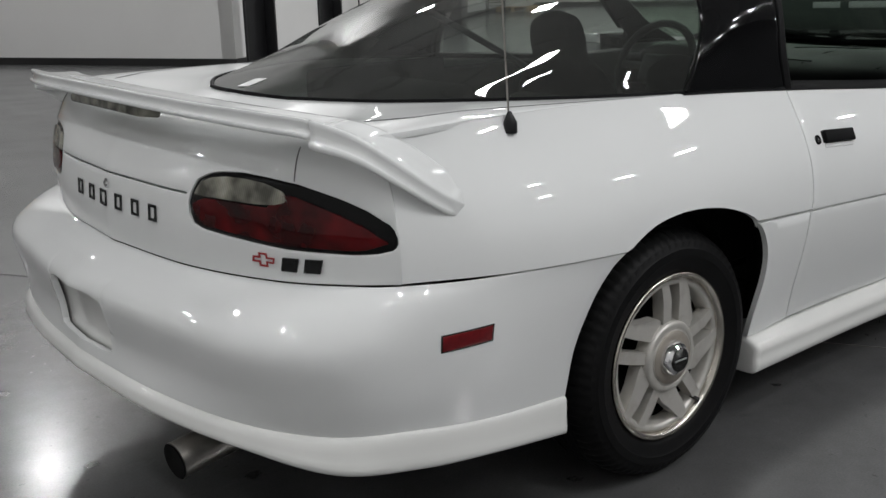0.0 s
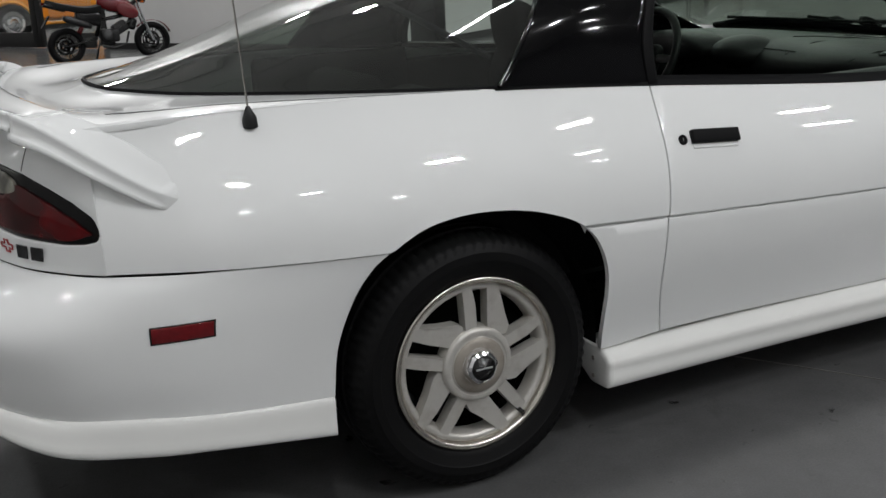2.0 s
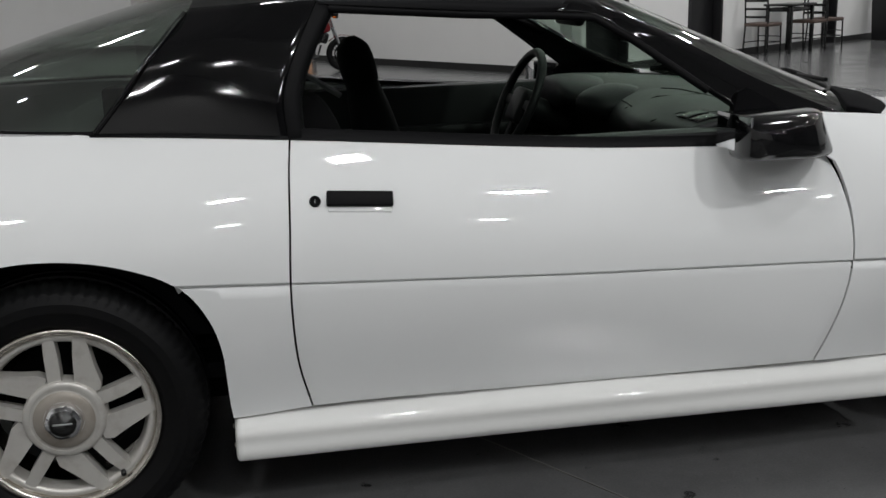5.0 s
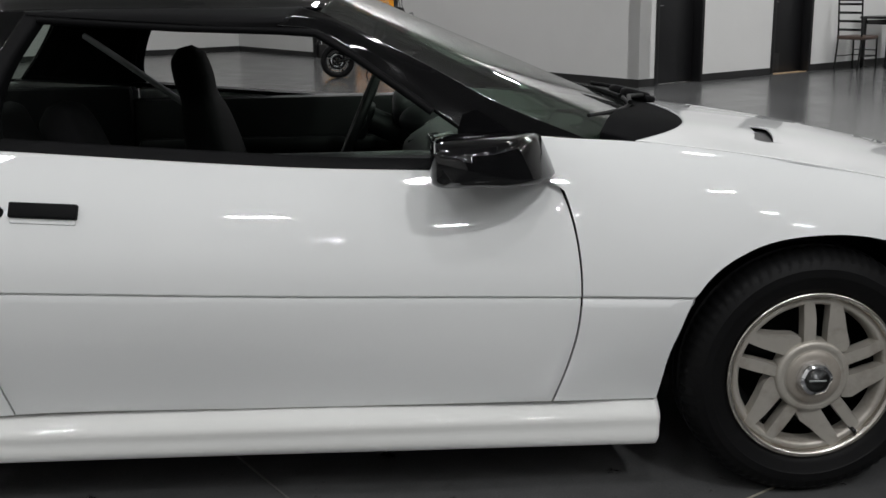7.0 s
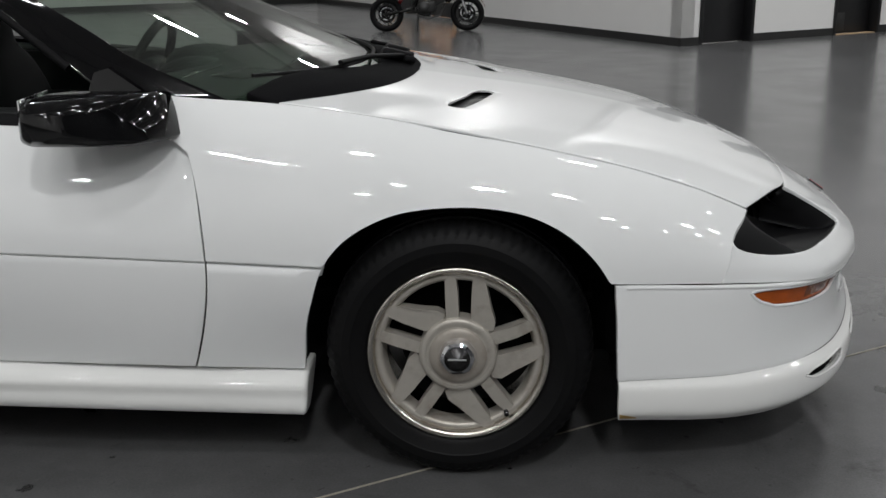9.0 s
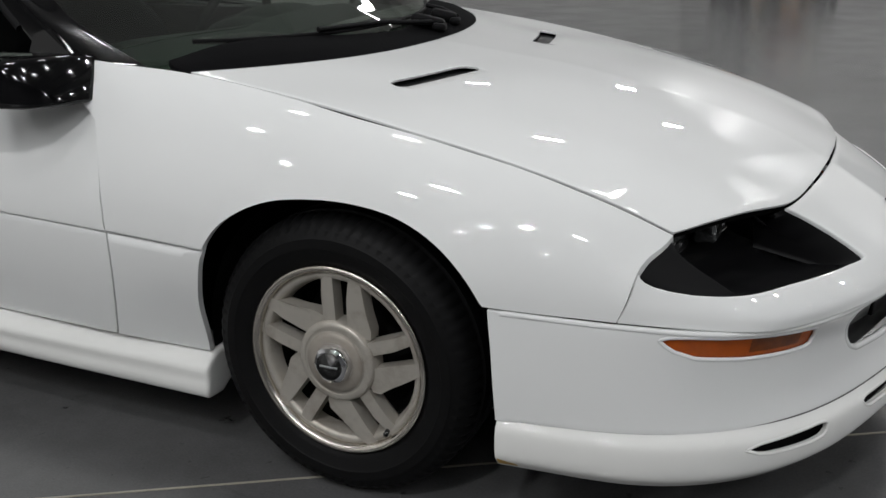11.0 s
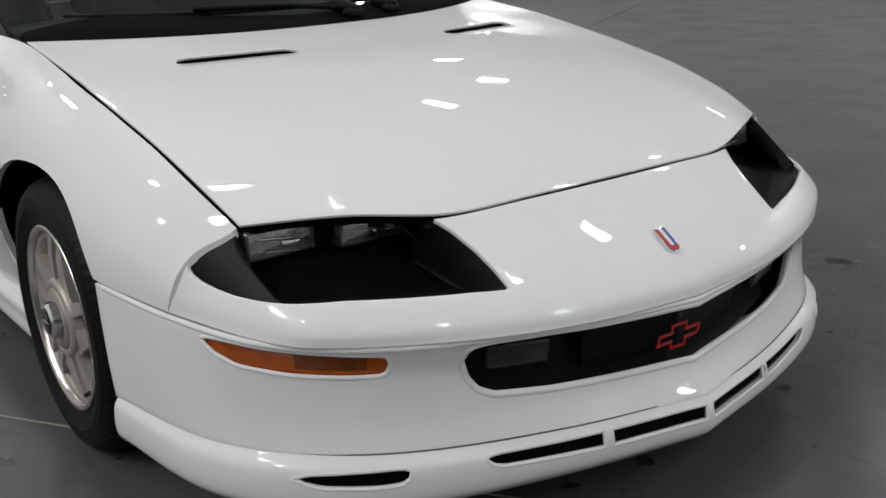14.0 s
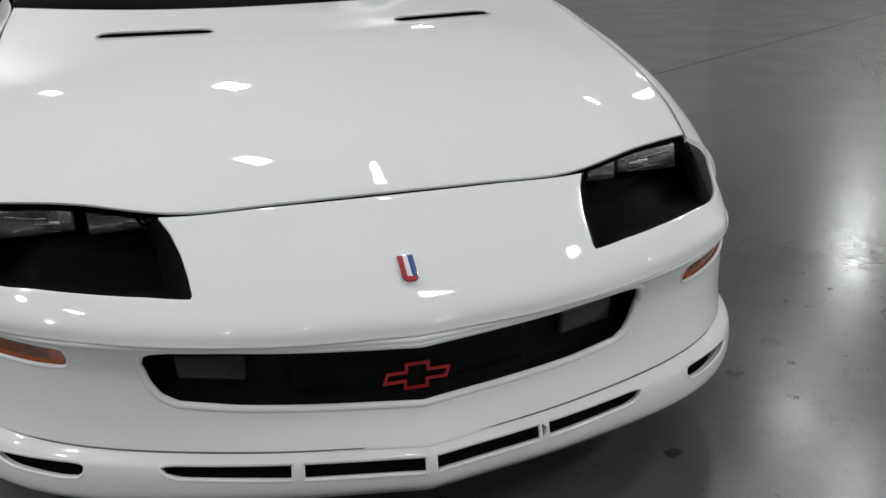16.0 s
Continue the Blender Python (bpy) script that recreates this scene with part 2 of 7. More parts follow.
def floor_mat():
    m = bpy.data.materials.new("polished_concrete")
    m.use_nodes = True
    nt = m.node_tree
    b = nt.nodes["Principled BSDF"]
    co = nt.nodes.new("ShaderNodeTexCoord")

    def noise_node(scale, detail, rough=0.6, dist=0.0):
        n = nt.nodes.new("ShaderNodeTexNoise")
        n.inputs["Scale"].default_value = scale
        n.inputs["Detail"].default_value = detail
        n.inputs["Roughness"].default_value = rough
        n.inputs["Distortion"].default_value = dist
        nt.links.new(co.outputs["Object"], n.inputs["Vector"])
        return n.outputs["Fac"]

    def ramp(src, a, c, lo, hi):
        r = nt.nodes.new("ShaderNodeMapRange")
        for k, v in zip(("From Min", "From Max", "To Min", "To Max"), (a, c, lo, hi)):
            r.inputs[k].default_value = v
        nt.links.new(src, r.inputs["Value"])
        return r.outputs[0]

    def times(p, q):
        t = nt.nodes.new("ShaderNodeMath")
        t.operation = "MULTIPLY"
        nt.links.new(p, t.inputs[0])
        nt.links.new(q, t.inputs[1])
        return t.outputs[0]

    def blots(scale, size, lo):
        """Sparse round drips: dark where a cell's middle is near, in a few of the cells."""
        warp = nt.nodes.new("ShaderNodeTexNoise")
        warp.inputs["Scale"].default_value, warp.inputs["Detail"].default_value = scale * 4, 3
        nt.links.new(co.outputs["Object"], warp.inputs["Vector"])
        add = nt.nodes.new("ShaderNodeMixRGB")
        add.blend_type = "ADD"
        add.inputs[0].default_value = 0.35 / scale
        nt.links.new(co.outputs["Object"], add.inputs[1])
        nt.links.new(warp.outputs["Color"], add.inputs[2])
        v = nt.nodes.new("ShaderNodeTexVoronoi")
        v.inputs["Scale"].default_value = scale
        nt.links.new(add.outputs[0], v.inputs["Vector"])
        pick = nt.nodes.new("ShaderNodeSeparateColor")
        nt.links.new(v.outputs["Color"], pick.inputs[0])
        near = ramp(v.outputs["Distance"], size * 0.75, size, 1.0, 0.0)
        some = ramp(pick.outputs[0], 0.62, 0.66, 0.0, 1.0 - lo)
        t = nt.nodes.new("ShaderNodeMath")
        t.operation = "MULTIPLY"
        nt.links.new(near, t.inputs[0])
        nt.links.new(some, t.inputs[1])
        return ramp(t.outputs[0], 0.0, 1.0, 1.0, 0.0)

    tone = times(ramp(noise_node(0.7, 8), 0.3, 0.7, 0.84, 1.14), ramp(noise_node(7, 8, 0.7), 0.25, 0.75, 0.86, 1.14))
    spots = times(blots(2.6, 0.13, 0.35), blots(6.5, 0.16, 0.40))
    stains = ramp(noise_node(3.1, 7, 0.7, 0.6), 0.60, 0.74, 1.0, 0.62)
    specks = ramp(noise_node(28, 4, 0.55, 0.3), 0.66, 0.74, 1.0, 0.62)
    scuffs = ramp(noise_node(9, 9, 0.78, 1.5), 0.58, 0.74, 1.0, 1.22)
    fine = ramp(noise_node(160, 3, 0.6), 0.3, 0.7, 0.90, 1.10)
    tone = times(times(times(tone, times(spots, stains)), times(specks, fine)), scuffs)
    sc = nt.nodes.new("ShaderNodeVectorMath")
    sc.operation = "SCALE"
    sc.inputs[0].default_value = (0.092, 0.0925, 0.093)
    nt.links.new(tone, sc.inputs["Scale"])
    nt.links.new(sc.outputs[0], b.inputs["Base Color"])
    b.inputs["Specular IOR Level"].default_value = 0.75
    nt.links.new(ramp(noise_node(2.2, 5), 0.3, 0.7, 0.17, 0.25), b.inputs["Roughness"])
    return m


CONCRETE = floor_mat()
FAINT = mat("faint_joint", (0.09, 0.088, 0.082), 0.6, grain=0.3, scale=6)
JOINT = mat("joint_filler", (0.30, 0.28, 0.23), 0.7, grain=0.3, scale=12, dirt=0.5, dirt_scale=4)

# ---- mesh helpers ----


def link(name, verts, faces, material, parent=None, label="", smooth=True, flip_from=None):
    me = bpy.data.meshes.new(name)
    me.from_pydata([tuple(float(c) for c in v) for v in verts], [], [tuple(f) for f in faces])
    me.materials.append(material)
    bm = bmesh.new()
    bm.from_mesh(me)
    bmesh.ops.remove_doubles(bm, verts=bm.verts, dist=0.0003)
    bm.normal_update()
    if flip_from is not None:
        c = Vector(flip_from)
        side = sum((f.calc_center_median() - c).dot(f.normal) * f.calc_area() for f in bm.faces)
        if side < 0:
            bmesh.ops.reverse_faces(bm, faces=bm.faces)
    for f in bm.faces:
        f.smooth = smooth
    bm.to_mesh(me)
    bm.free()
    ob = new(name, me)
    if parent is not None:
        ob.parent = parent
    if label:
        tagged(ob, label)
    return ob


def part(name, bm, material, parent, label="", smooth=True, angle=None):
    """Links a bmesh as one mesh object under a thing or a part."""
    bmesh.ops.recalc_face_normals(bm, faces=bm.faces)
    for f in bm.faces:
        f.smooth = smooth
    if angle is not None:
        for e in bm.edges:
            if len(e.link_faces) == 2 and e.calc_face_angle(0) > radians(angle):
                e.smooth = False
    me = bpy.data.meshes.new(name)
    bm.to_mesh(me)
    bm.free()
    me.materials.append(material)
    ob = new(name, me)
    if parent is not None:
        ob.parent = parent
    if label:
        tagged(ob, label)
    return ob


def thing(name, label, category, group="", kind="", at=(0, 0, 0), turn=0.0):
    ob = new(name)
    ob.matrix_world = Matrix.Translation(at) @ Matrix.Rotation(turn, 4, "Z")
    return tagged(ob, label, category, group, kind)


def shell(ob, thick=0.012, bevel=0.0025):
    s = ob.modifiers.new("thickness", "SOLIDIFY")
    s.thickness, s.offset = thick, -1
    if bevel:
        b = ob.modifiers.new("edges", "BEVEL")
        b.width, b.segments, b.limit_method, b.angle_limit = bevel, 2, "ANGLE", radians(50)
    return ob


def add_box(bm, size, m, bevel=0.0, seg=2):
    made = bmesh.ops.create_cube(bm, size=1.0, matrix=m @ Matrix.Diagonal((*size, 1)))
    if bevel:
        edges = list({e for v in made["verts"] for e in v.link_edges})
        bmesh.ops.bevel(bm, geom=edges, offset=bevel, segments=seg, profile=0.5, affect="EDGES")


def box(name, size, at, material, parent=None, bevel=0.005, turn=(0, 0, 0), label=""):
    bm = bmesh.new()
    add_box(bm, size, pose(*at, *turn), bevel)
    return part(name, bm, material, parent, label, angle=40)


def add_tube(bm, pts, radius, n=8, closed=False):
    """A round bar along points; radius is a number or one for each point."""
    pts = [Vector(p) for p in pts]
    rings = []
    up = Vector((0.13, 0.21, 0.97))
    for i, p in enumerate(pts):
        a = pts[i - 1] if (i or closed) else p
        c = pts[(i + 1) % len(pts)] if (i < len(pts) - 1 or closed) else p
        d = (c - a).normalized()
        x = d.cross(up).normalized()
        y = d.cross(x)
        r = radius[i] if isinstance(radius, (list, tuple)) else radius
        rings.append([bm.verts.new(p + (x * math.cos(k * math.tau / n) + y * math.sin(k * math.tau / n)) * r) for k in range(n)])
    m = len(rings)
    for i in range(m if closed else m - 1):
        a, c = rings[i], rings[(i + 1) % m]
        for k in range(n):
            bm.faces.new((a[k], a[(k + 1) % n], c[(k + 1) % n], c[k]))
    if not closed:
        bm.faces.new(rings[0])
        bm.faces.new(rings[-1][::-1])


def tube(name, pts, radius, material, parent=None, n=8, closed=False, label=""):
    bm = bmesh.new()
    add_tube(bm, pts, radius, n, closed)
    return part(name, bm, material, parent, label, angle=60)


def lathe(name, profile, material, parent, m, n=64, label="", closed=False, tweak=None, angle=None):
    """Turns a profile of (radius, along) round the local z axis, then places it by m."""
    bm = bmesh.new()
    rings = []
    for j, (r, h) in enumerate(profile):
        ring = []
        for k in range(n):
            rr, hh = tweak(j, k, r, h) if tweak else (r, h)
            t = k * math.tau / n
            ring.append(bm.verts.new(m @ Vector((rr * math.cos(t), rr * math.sin(t), hh))))
        rings.append(ring)
    pairs = list(zip(rings, rings[1:]))
    if closed:
        pairs.append((rings[-1], rings[0]))
    for a, c in pairs:
        for k in range(n):
            bm.faces.new((a[k], a[(k + 1) % n], c[(k + 1) % n], c[k]))
    if not closed:
        for ring, r in ((rings[0], profile[0][0]), (rings[-1], profile[-1][0])):
            if r < 0.02:
                bm.faces.new(ring)
    return part(name, bm, material, parent, label, angle=angle)


def prism(name, outline, depth, m, material, parent=None, label="", bevel=0.0):
    """A flat outline in the local xy plane, drawn out along z, with a soft front edge."""
    bm = bmesh.new()
    vs = [bm.verts.new((x, y, 0)) for x, y in outline]
    f = bm.faces.new(vs)
    ex = bmesh.ops.extrude_face_region(bm, geom=[f])
    top = [v for v in ex["geom"] if isinstance(v, bmesh.types.BMVert)]
    bmesh.ops.translate(bm, verts=top, vec=(0, 0, depth))
    if bevel:
        edges = [e for e in bm.edges if all(v in top for v in e.verts)]
        bmesh.ops.bevel(bm, geom=edges, offset=bevel, segments=2, profile=0.5, affect="EDGES")
    bmesh.ops.transform(bm, matrix=m, verts=bm.verts)
    return part(name, bm, material, parent, label, angle=35)

# ---- the car's surfaces: x ahead from the rear axle, w out from the middle, z up ----


def spline(*rows):
    """A smooth curve through rows of (key, values...); returns a function of the key."""
    k = np.array([r[0] for r in rows], float)
    v = np.array([r[1:] for r in rows], float)
    d = np.diff(v, axis=0) / np.diff(k)[:, None]
    t = np.vstack([d[:1], (d[:-1] + d[1:]) / 2, d[-1:]]) if len(k) > 2 else np.vstack([d, d])

    def at(x):
        x = min(max(x, k[0]), k[-1])
        i = min(int(np.searchsorted(k, x, "right")) - 1, len(k) - 2)
        h = k[i + 1] - k[i]
        s = (x - k[i]) / h
        r = (2 * s**3 - 3 * s**2 + 1) * v[i] + (s**3 - 2 * s**2 + s) * h * t[i] + (3 * s**2 - 2 * s**3) * v[i + 1] + (s**3 - s**2) * h * t[i + 1]
        return r if len(r) > 1 else float(r[0])
    return at


def bez(a, b, c, d, s):
    return (1 - s)**3 * a + 3 * s * (1 - s)**2 * b + 3 * s * s * (1 - s) * c + s**3 * d


def grid_surface(rows):
    """A smooth surface through rows of points (x, w, z); u runs along a row and v from row to row, both 0 to 1."""
    lines = [spline(*[(i / (len(r) - 1), *p) for i, p in enumerate(r)]) for r in rows]
    n = len(lines)

    def at(u, v):
        return spline(*[(i / (n - 1), *l(u)) for i, l in enumerate(lines)])(v)
    return at


# side of the body
LOW = spline((-0.4047, 0.8839, 0.3299), (0.3881, 0.8376, 0.2688), (0.5864, 0.8343, 0.2787), (1.2112, 0.8283, 0.2704), (1.9145, 0.8450, 0.2696), (2.1824, 0.8253, 0.2606), (2.9469, 0.8793, 0.2695), (3.1949, 0.8379, 0.2686))
MID = spline((-0.8205, 0.8457, 0.6924), (-0.6034, 0.8971, 0.6776), (-0.2367, 0.9200, 0.6561), (0.3059, 0.9180, 0.6345), (0.5362, 0.9121, 0.6216), (1.2135, 0.9002, 0.5873), (1.9714, 0.9005, 0.5617), (2.2523, 0.9016, 0.5497), (2.5997, 0.9013, 0.5305), (2.9272, 0.8853, 0.5124), (3.1851, 0.8379, 0.5015))
TOPR = spline((-0.8327, 0.7877, 0.9839), (-0.4991, 0.7884, 0.9882), (-0.1960, 0.7877, 0.9826), (0.1233, 0.7863, 0.9708), (0.5718, 0.7907, 0.9401), (1.0156, 0.7850, 0.9015), (1.3145, 0.7861, 0.8787), (1.6977, 0.7937, 0.8623), (1.9344, 0.8020, 0.8482))
TOPF = spline((1.8058, 0.7795, 0.9437), (1.9542, 0.7615, 0.9274), (2.1278, 0.7376, 0.9109), (2.4305, 0.7437, 0.8681), (2.5496, 0.7461, 0.8438), (2.7183, 0.7471, 0.8135), (2.8176, 0.7466, 0.7923), (2.9664, 0.7439, 0.7580), (3.0855, 0.7404, 0.7219), (3.1550, 0.7361, 0.6978), (3.2581, 0.7209, 0.6518))
LEAN_R = spline((-0.83, 0.035, 0.11), (0.0, 0.055, 0.10), (0.56, 0.06, 0.09), (1.93, 0.055, 0.08))
LEAN_F = spline((1.80, 0.05, 0.07), (2.125, 0.09, 0.035), (2.6, 0.10, 0.03), (3.0, 0.085, 0.035), (3.264, 0.05, 0.05))


def section(x, v, front):
    """Point of the side at x: v 0 at the foot, 1 at the side line, 2 at the top edge."""
    m = MID(x)
    if v <= 1:
        b = LOW(x)
        dz = m[1] - b[1]
        p = bez(b, b + (0.030, 0.35 * dz), m - (0.002, 0.35 * dz), m, v) - (0.004 if v < 0.984 else 0.009, 0)
    else:
        t, k = (TOPF(x), LEAN_F(x)) if front else (TOPR(x), LEAN_R(x))
        dz = t[1] - m[1]
        p = bez(m, m + (0.006, 0.42 * dz), t + (k[0], -k[1]), t, v - 1)
    return np.array((x, p[0], p[1]))


def rows_between(a, b, n):
    """Steps from a to b, with a narrow groove at the side line; below a the rows fall together."""
    k = n * 2 // 5
    return steps(a, max(a, 0.983), k) + [max(a, v) for v in (0.985, 0.999, 1.001)] + steps(max(a, 1.012), b, n - k - 4)


def v_at(x, z, front, lo=0.0, hi=2.0):
    for _ in range(22):
        mid = (lo + hi) / 2
        lo, hi = (mid, hi) if section(x, mid, front)[2] < z else (lo, mid)
    return (lo + hi) / 2


# wheel openings: height of the edge over x, from the wheel's middle
ARCH_R = [(-0.3686, 0.3040), (-0.3613, 0.4262), (-0.3493, 0.5076), (-0.3000, 0.5865), (-0.2326, 0.6529), (-0.1503, 0.6968), (-0.0622, 0.7131), (0.0267, 0.7131), (0.1176, 0.7008), (0.1962, 0.6785), (0.2636, 0.6482), (0.3177, 0.6007), (0.3574, 0.5228), (0.3746, 0.4319), (0.3793, 0.2954)]
ARCH_F = [(-0.374, 0.30), (-0.366, 0.39), (-0.348, 0.46), (-0.318, 0.545), (-0.268, 0.610), (-0.198, 0.655), (-0.118, 0.682), (-0.013, 0.692), (0.082, 0.688), (0.167, 0.671), (0.242, 0.637), (0.302, 0.589), (0.347, 0.530), (0.369, 0.468), (0.380, 0.27)]
ARCH_LINES = {True: spline(*[(i / 14, *p) for i, p in enumerate(ARCH_R)]), False: spline(*[(i / 14, *p) for i, p in enumerate(ARCH_F)])}


def arch(x, cx, rear):
    line, d = ARCH_LINES[rear], x - cx
    if d <= line(0)[0] or d >= line(1)[0]:
        return 0.0
    lo, hi = 0.0, 1.0
    for _ in range(24):
        mid = (lo + hi) / 2
        lo, hi = (mid, hi) if line(mid)[0] < d else (lo, mid)
    return float(line((lo + hi) / 2)[1])


# front: rows from the top of the lip to the nose edge, side to middle
NOSE_LOW = grid_surface([
    [(2.9509, 0.8833, 0.2695), (3.2247, 0.8297, 0.2704), (3.4079, 0.7272, 0.2697), (3.5432, 0.5581, 0.2671), (3.6513, 0.2896, 0.2646), (3.7226, 0, 0.2643)],
    [(2.9470, 0.8866, 0.3439), (3.2078, 0.8352, 0.3379), (3.3930, 0.7318, 0.3322), (3.5263, 0.5598, 0.3267), (3.6295, 0.2895, 0.3212), (3.6939, 0, 0.3159)],
    [(2.9431, 0.8879, 0.4281), (3.1979, 0.8385, 0.4222), (3.3852, 0.7410, 0.4115), (3.5194, 0.5652, 0.4010), (3.6255, 0.2892, 0.3906), (3.6859, 0, 0.3833)],
    [(2.9391, 0.8875, 0.4777), (3.1920, 0.8401, 0.4717), (3.3892, 0.7475, 0.4581), (3.5314, 0.5717, 0.4475), (3.6414, 0.2890, 0.4411), (3.6959, 0, 0.4368)],
    [(2.9371, 0.8872, 0.5094), (3.1851, 0.8399, 0.4975), (3.3952, 0.7522, 0.4798), (3.5433, 0.5745, 0.4683), (3.6484, 0.2889, 0.4599), (3.6959, 0, 0.4546)],
])
NOSE_TOP = grid_surface([
    [(3.1851, 0.8399, 0.5025), (3.3932, 0.7552, 0.4848), (3.4921, 0.6635, 0.4775), (3.6024, 0.4595, 0.4690), (3.6690, 0.2392, 0.4628), (3.6959, 0, 0.4596)],
    [(3.2029, 0.8274, 0.5460), (3.3981, 0.7400, 0.5205), (3.4920, 0.6504, 0.5102), (3.5905, 0.4524, 0.5028), (3.6551, 0.2341, 0.4975), (3.6800, 0, 0.4944)],
    [(3.2190, 0.7915, 0.6090), (3.3583, 0.7069, 0.5850), (3.4423, 0.6108, 0.5748), (3.5309, 0.4296, 0.5605), (3.5817, 0.2192, 0.5582), (3.6026, 0, 0.5571)],
    [(3.2581, 0.7239, 0.6518), (3.2937, 0.6751, 0.6586), (3.3479, 0.5712, 0.6583), (3.4177, 0.4069, 0.6402), (3.4486, 0.1994, 0.6459), (3.4577, 0, 0.6478)],
])
LIP = grid_surface([
    [(2.9548, 0.8743, 0.1645), (3.2296, 0.8268, 0.1555), (3.4128, 0.7252, 0.1567), (3.5441, 0.5549, 0.1611), (3.6443, 0.2880, 0.1676), (3.7097, 0, 0.1712)],
    [(2.9529, 0.8919, 0.1922), (3.2376, 0.8463, 0.1852), (3.4287, 0.7417, 0.1854), (3.5650, 0.5685, 0.1888), (3.6692, 0.2938, 0.1952), (3.7355, 0, 0.1978)],
    [(2.9529, 0.8914, 0.2448), (3.2376, 0.8458, 0.2436), (3.4288, 0.7412, 0.2448), (3.5650, 0.5680, 0.2453), (3.6692, 0.2936, 0.2428), (3.7355, 0, 0.2424)],
    [(2.9529, 0.8790, 0.2700), (3.2240, 0.8270, 0.2710), (3.4080, 0.7240, 0.2710), (3.5430, 0.5560, 0.2685), (3.6500, 0.2880, 0.2660), (3.7190, 0, 0.2655)],
])
# hood: rows from the side seam to the middle, back to front
HOOD = grid_surface([
    [(2.1307, 0.7336, 0.9128), (2.4305, 0.7398, 0.8701), (2.6985, 0.7423, 0.8195), (2.9466, 0.7400, 0.7650), (3.1252, 0.7333, 0.7108), (3.2561, 0.7189, 0.6558)],
    [(2.2561, 0.5609, 0.9093), (2.4893, 0.5598, 0.8708), (2.7374, 0.5587, 0.8331), (2.9856, 0.5576, 0.7846), (3.1841, 0.5569, 0.7293), (3.3547, 0.5564, 0.6623)],
    [(2.3447, 0.3810, 0.9059), (2.5482, 0.3804, 0.8754), (2.7764, 0.3797, 0.8399), (3.0345, 0.3789, 0.7863), (3.2429, 0.3784, 0.7261), (3.4255, 0.3781, 0.6441)],
    [(2.3886, 0.1908, 0.9037), (2.5772, 0.1905, 0.8772), (2.8055, 0.1902, 0.8446), (3.0536, 0.1898, 0.7912), (3.2719, 0.1896, 0.7289), (3.4496, 0.1894, 0.6489)],
    [(2.4028, 0, 0.9036), (2.5864, 0, 0.8791), (2.8147, 0, 0.8475), (3.0628, 0, 0.7940), (3.2811, 0, 0.7318), (3.4558, 0, 0.6508)],
])
# rear bumper: rows from the lip's top to the seam under the lamps
TAIL_LOW = grid_surface([
    [(-0.3630, 0.8500, 0.3200), (-0.6066, 0.8684, 0.3480), (-0.7850, 0.8520, 0.3710), (-0.9570, 0.7900, 0.3865), (-1.0830, 0.6400, 0.4040), (-1.1474, 0.3458, 0.4050), (-1.1780, 0, 0.4130)],
    [(-0.3540, 0.8720, 0.4466), (-0.6056, 0.8877, 0.4545), (-0.7850, 0.8740, 0.4616), (-0.9570, 0.8200, 0.4685), (-1.0850, 0.6690, 0.4729), (-1.1400, 0.3582, 0.4760), (-1.1730, 0, 0.4764)],
    [(-0.3160, 0.8940, 0.5586), (-0.6045, 0.8993, 0.5635), (-0.7870, 0.8850, 0.5686), (-0.9640, 0.8340, 0.5756), (-1.1010, 0.6830, 0.5810), (-1.1552, 0.3655, 0.5842), (-1.1906, 0, 0.5846)],
    [(-0.2720, 0.9080, 0.6240), (-0.5835, 0.8993, 0.6407), (-0.7800, 0.8770, 0.6491), (-0.9330, 0.8120, 0.6486), (-1.0540, 0.6580, 0.6397), (-1.1042, 0.3602, 0.6325), (-1.1396, 0, 0.6299)],
    [(-0.2367, 0.9170, 0.6540), (-0.5832, 0.8984, 0.6733), (-0.8054, 0.8471, 0.6871), (-0.8914, 0.7624, 0.6851), (-0.9723, 0.6021, 0.6778), (-1.0381, 0.3388, 0.6705), (-1.0634, 0, 0.6667)],
])
TAIL_LIP = grid_surface([
    [(-0.3660, 0.8240, 0.2240), (-0.6080, 0.8420, 0.2640), (-0.7700, 0.8240, 0.2840), (-0.9200, 0.7600, 0.3060), (-1.0450, 0.6200, 0.3520), (-1.1150, 0.3400, 0.3560), (-1.1450, 0, 0.3660)],
    [(-0.3660, 0.8580, 0.2280), (-0.6120, 0.8790, 0.2690), (-0.7970, 0.8620, 0.2890), (-0.9720, 0.8010, 0.3110), (-1.0980, 0.6490, 0.3560), (-1.1640, 0.3530, 0.3600), (-1.1940, 0, 0.3700)],
    [(-0.3660, 0.8590, 0.2700), (-0.6120, 0.8800, 0.3040), (-0.7970, 0.8630, 0.3300), (-0.9720, 0.8000, 0.3480), (-1.0980, 0.6490, 0.3820), (-1.1640, 0.3530, 0.3860), (-1.1940, 0, 0.3940)],
    [(-0.3650, 0.8570, 0.3140), (-0.6090, 0.8760, 0.3420), (-0.7900, 0.8590, 0.3650), (-0.9630, 0.7960, 0.3800), (-1.0900, 0.6450, 0.3990), (-1.1550, 0.3510, 0.4010), (-1.1850, 0, 0.4090)],
    [(-0.3650, 0.8460, 0.3215), (-0.6067, 0.8650, 0.3500), (-0.7830, 0.8470, 0.3735), (-0.9520, 0.7860, 0.3890), (-1.0780, 0.6370, 0.4065), (-1.1420, 0.3440, 0.4075), (-1.1720, 0, 0.4155)],
])
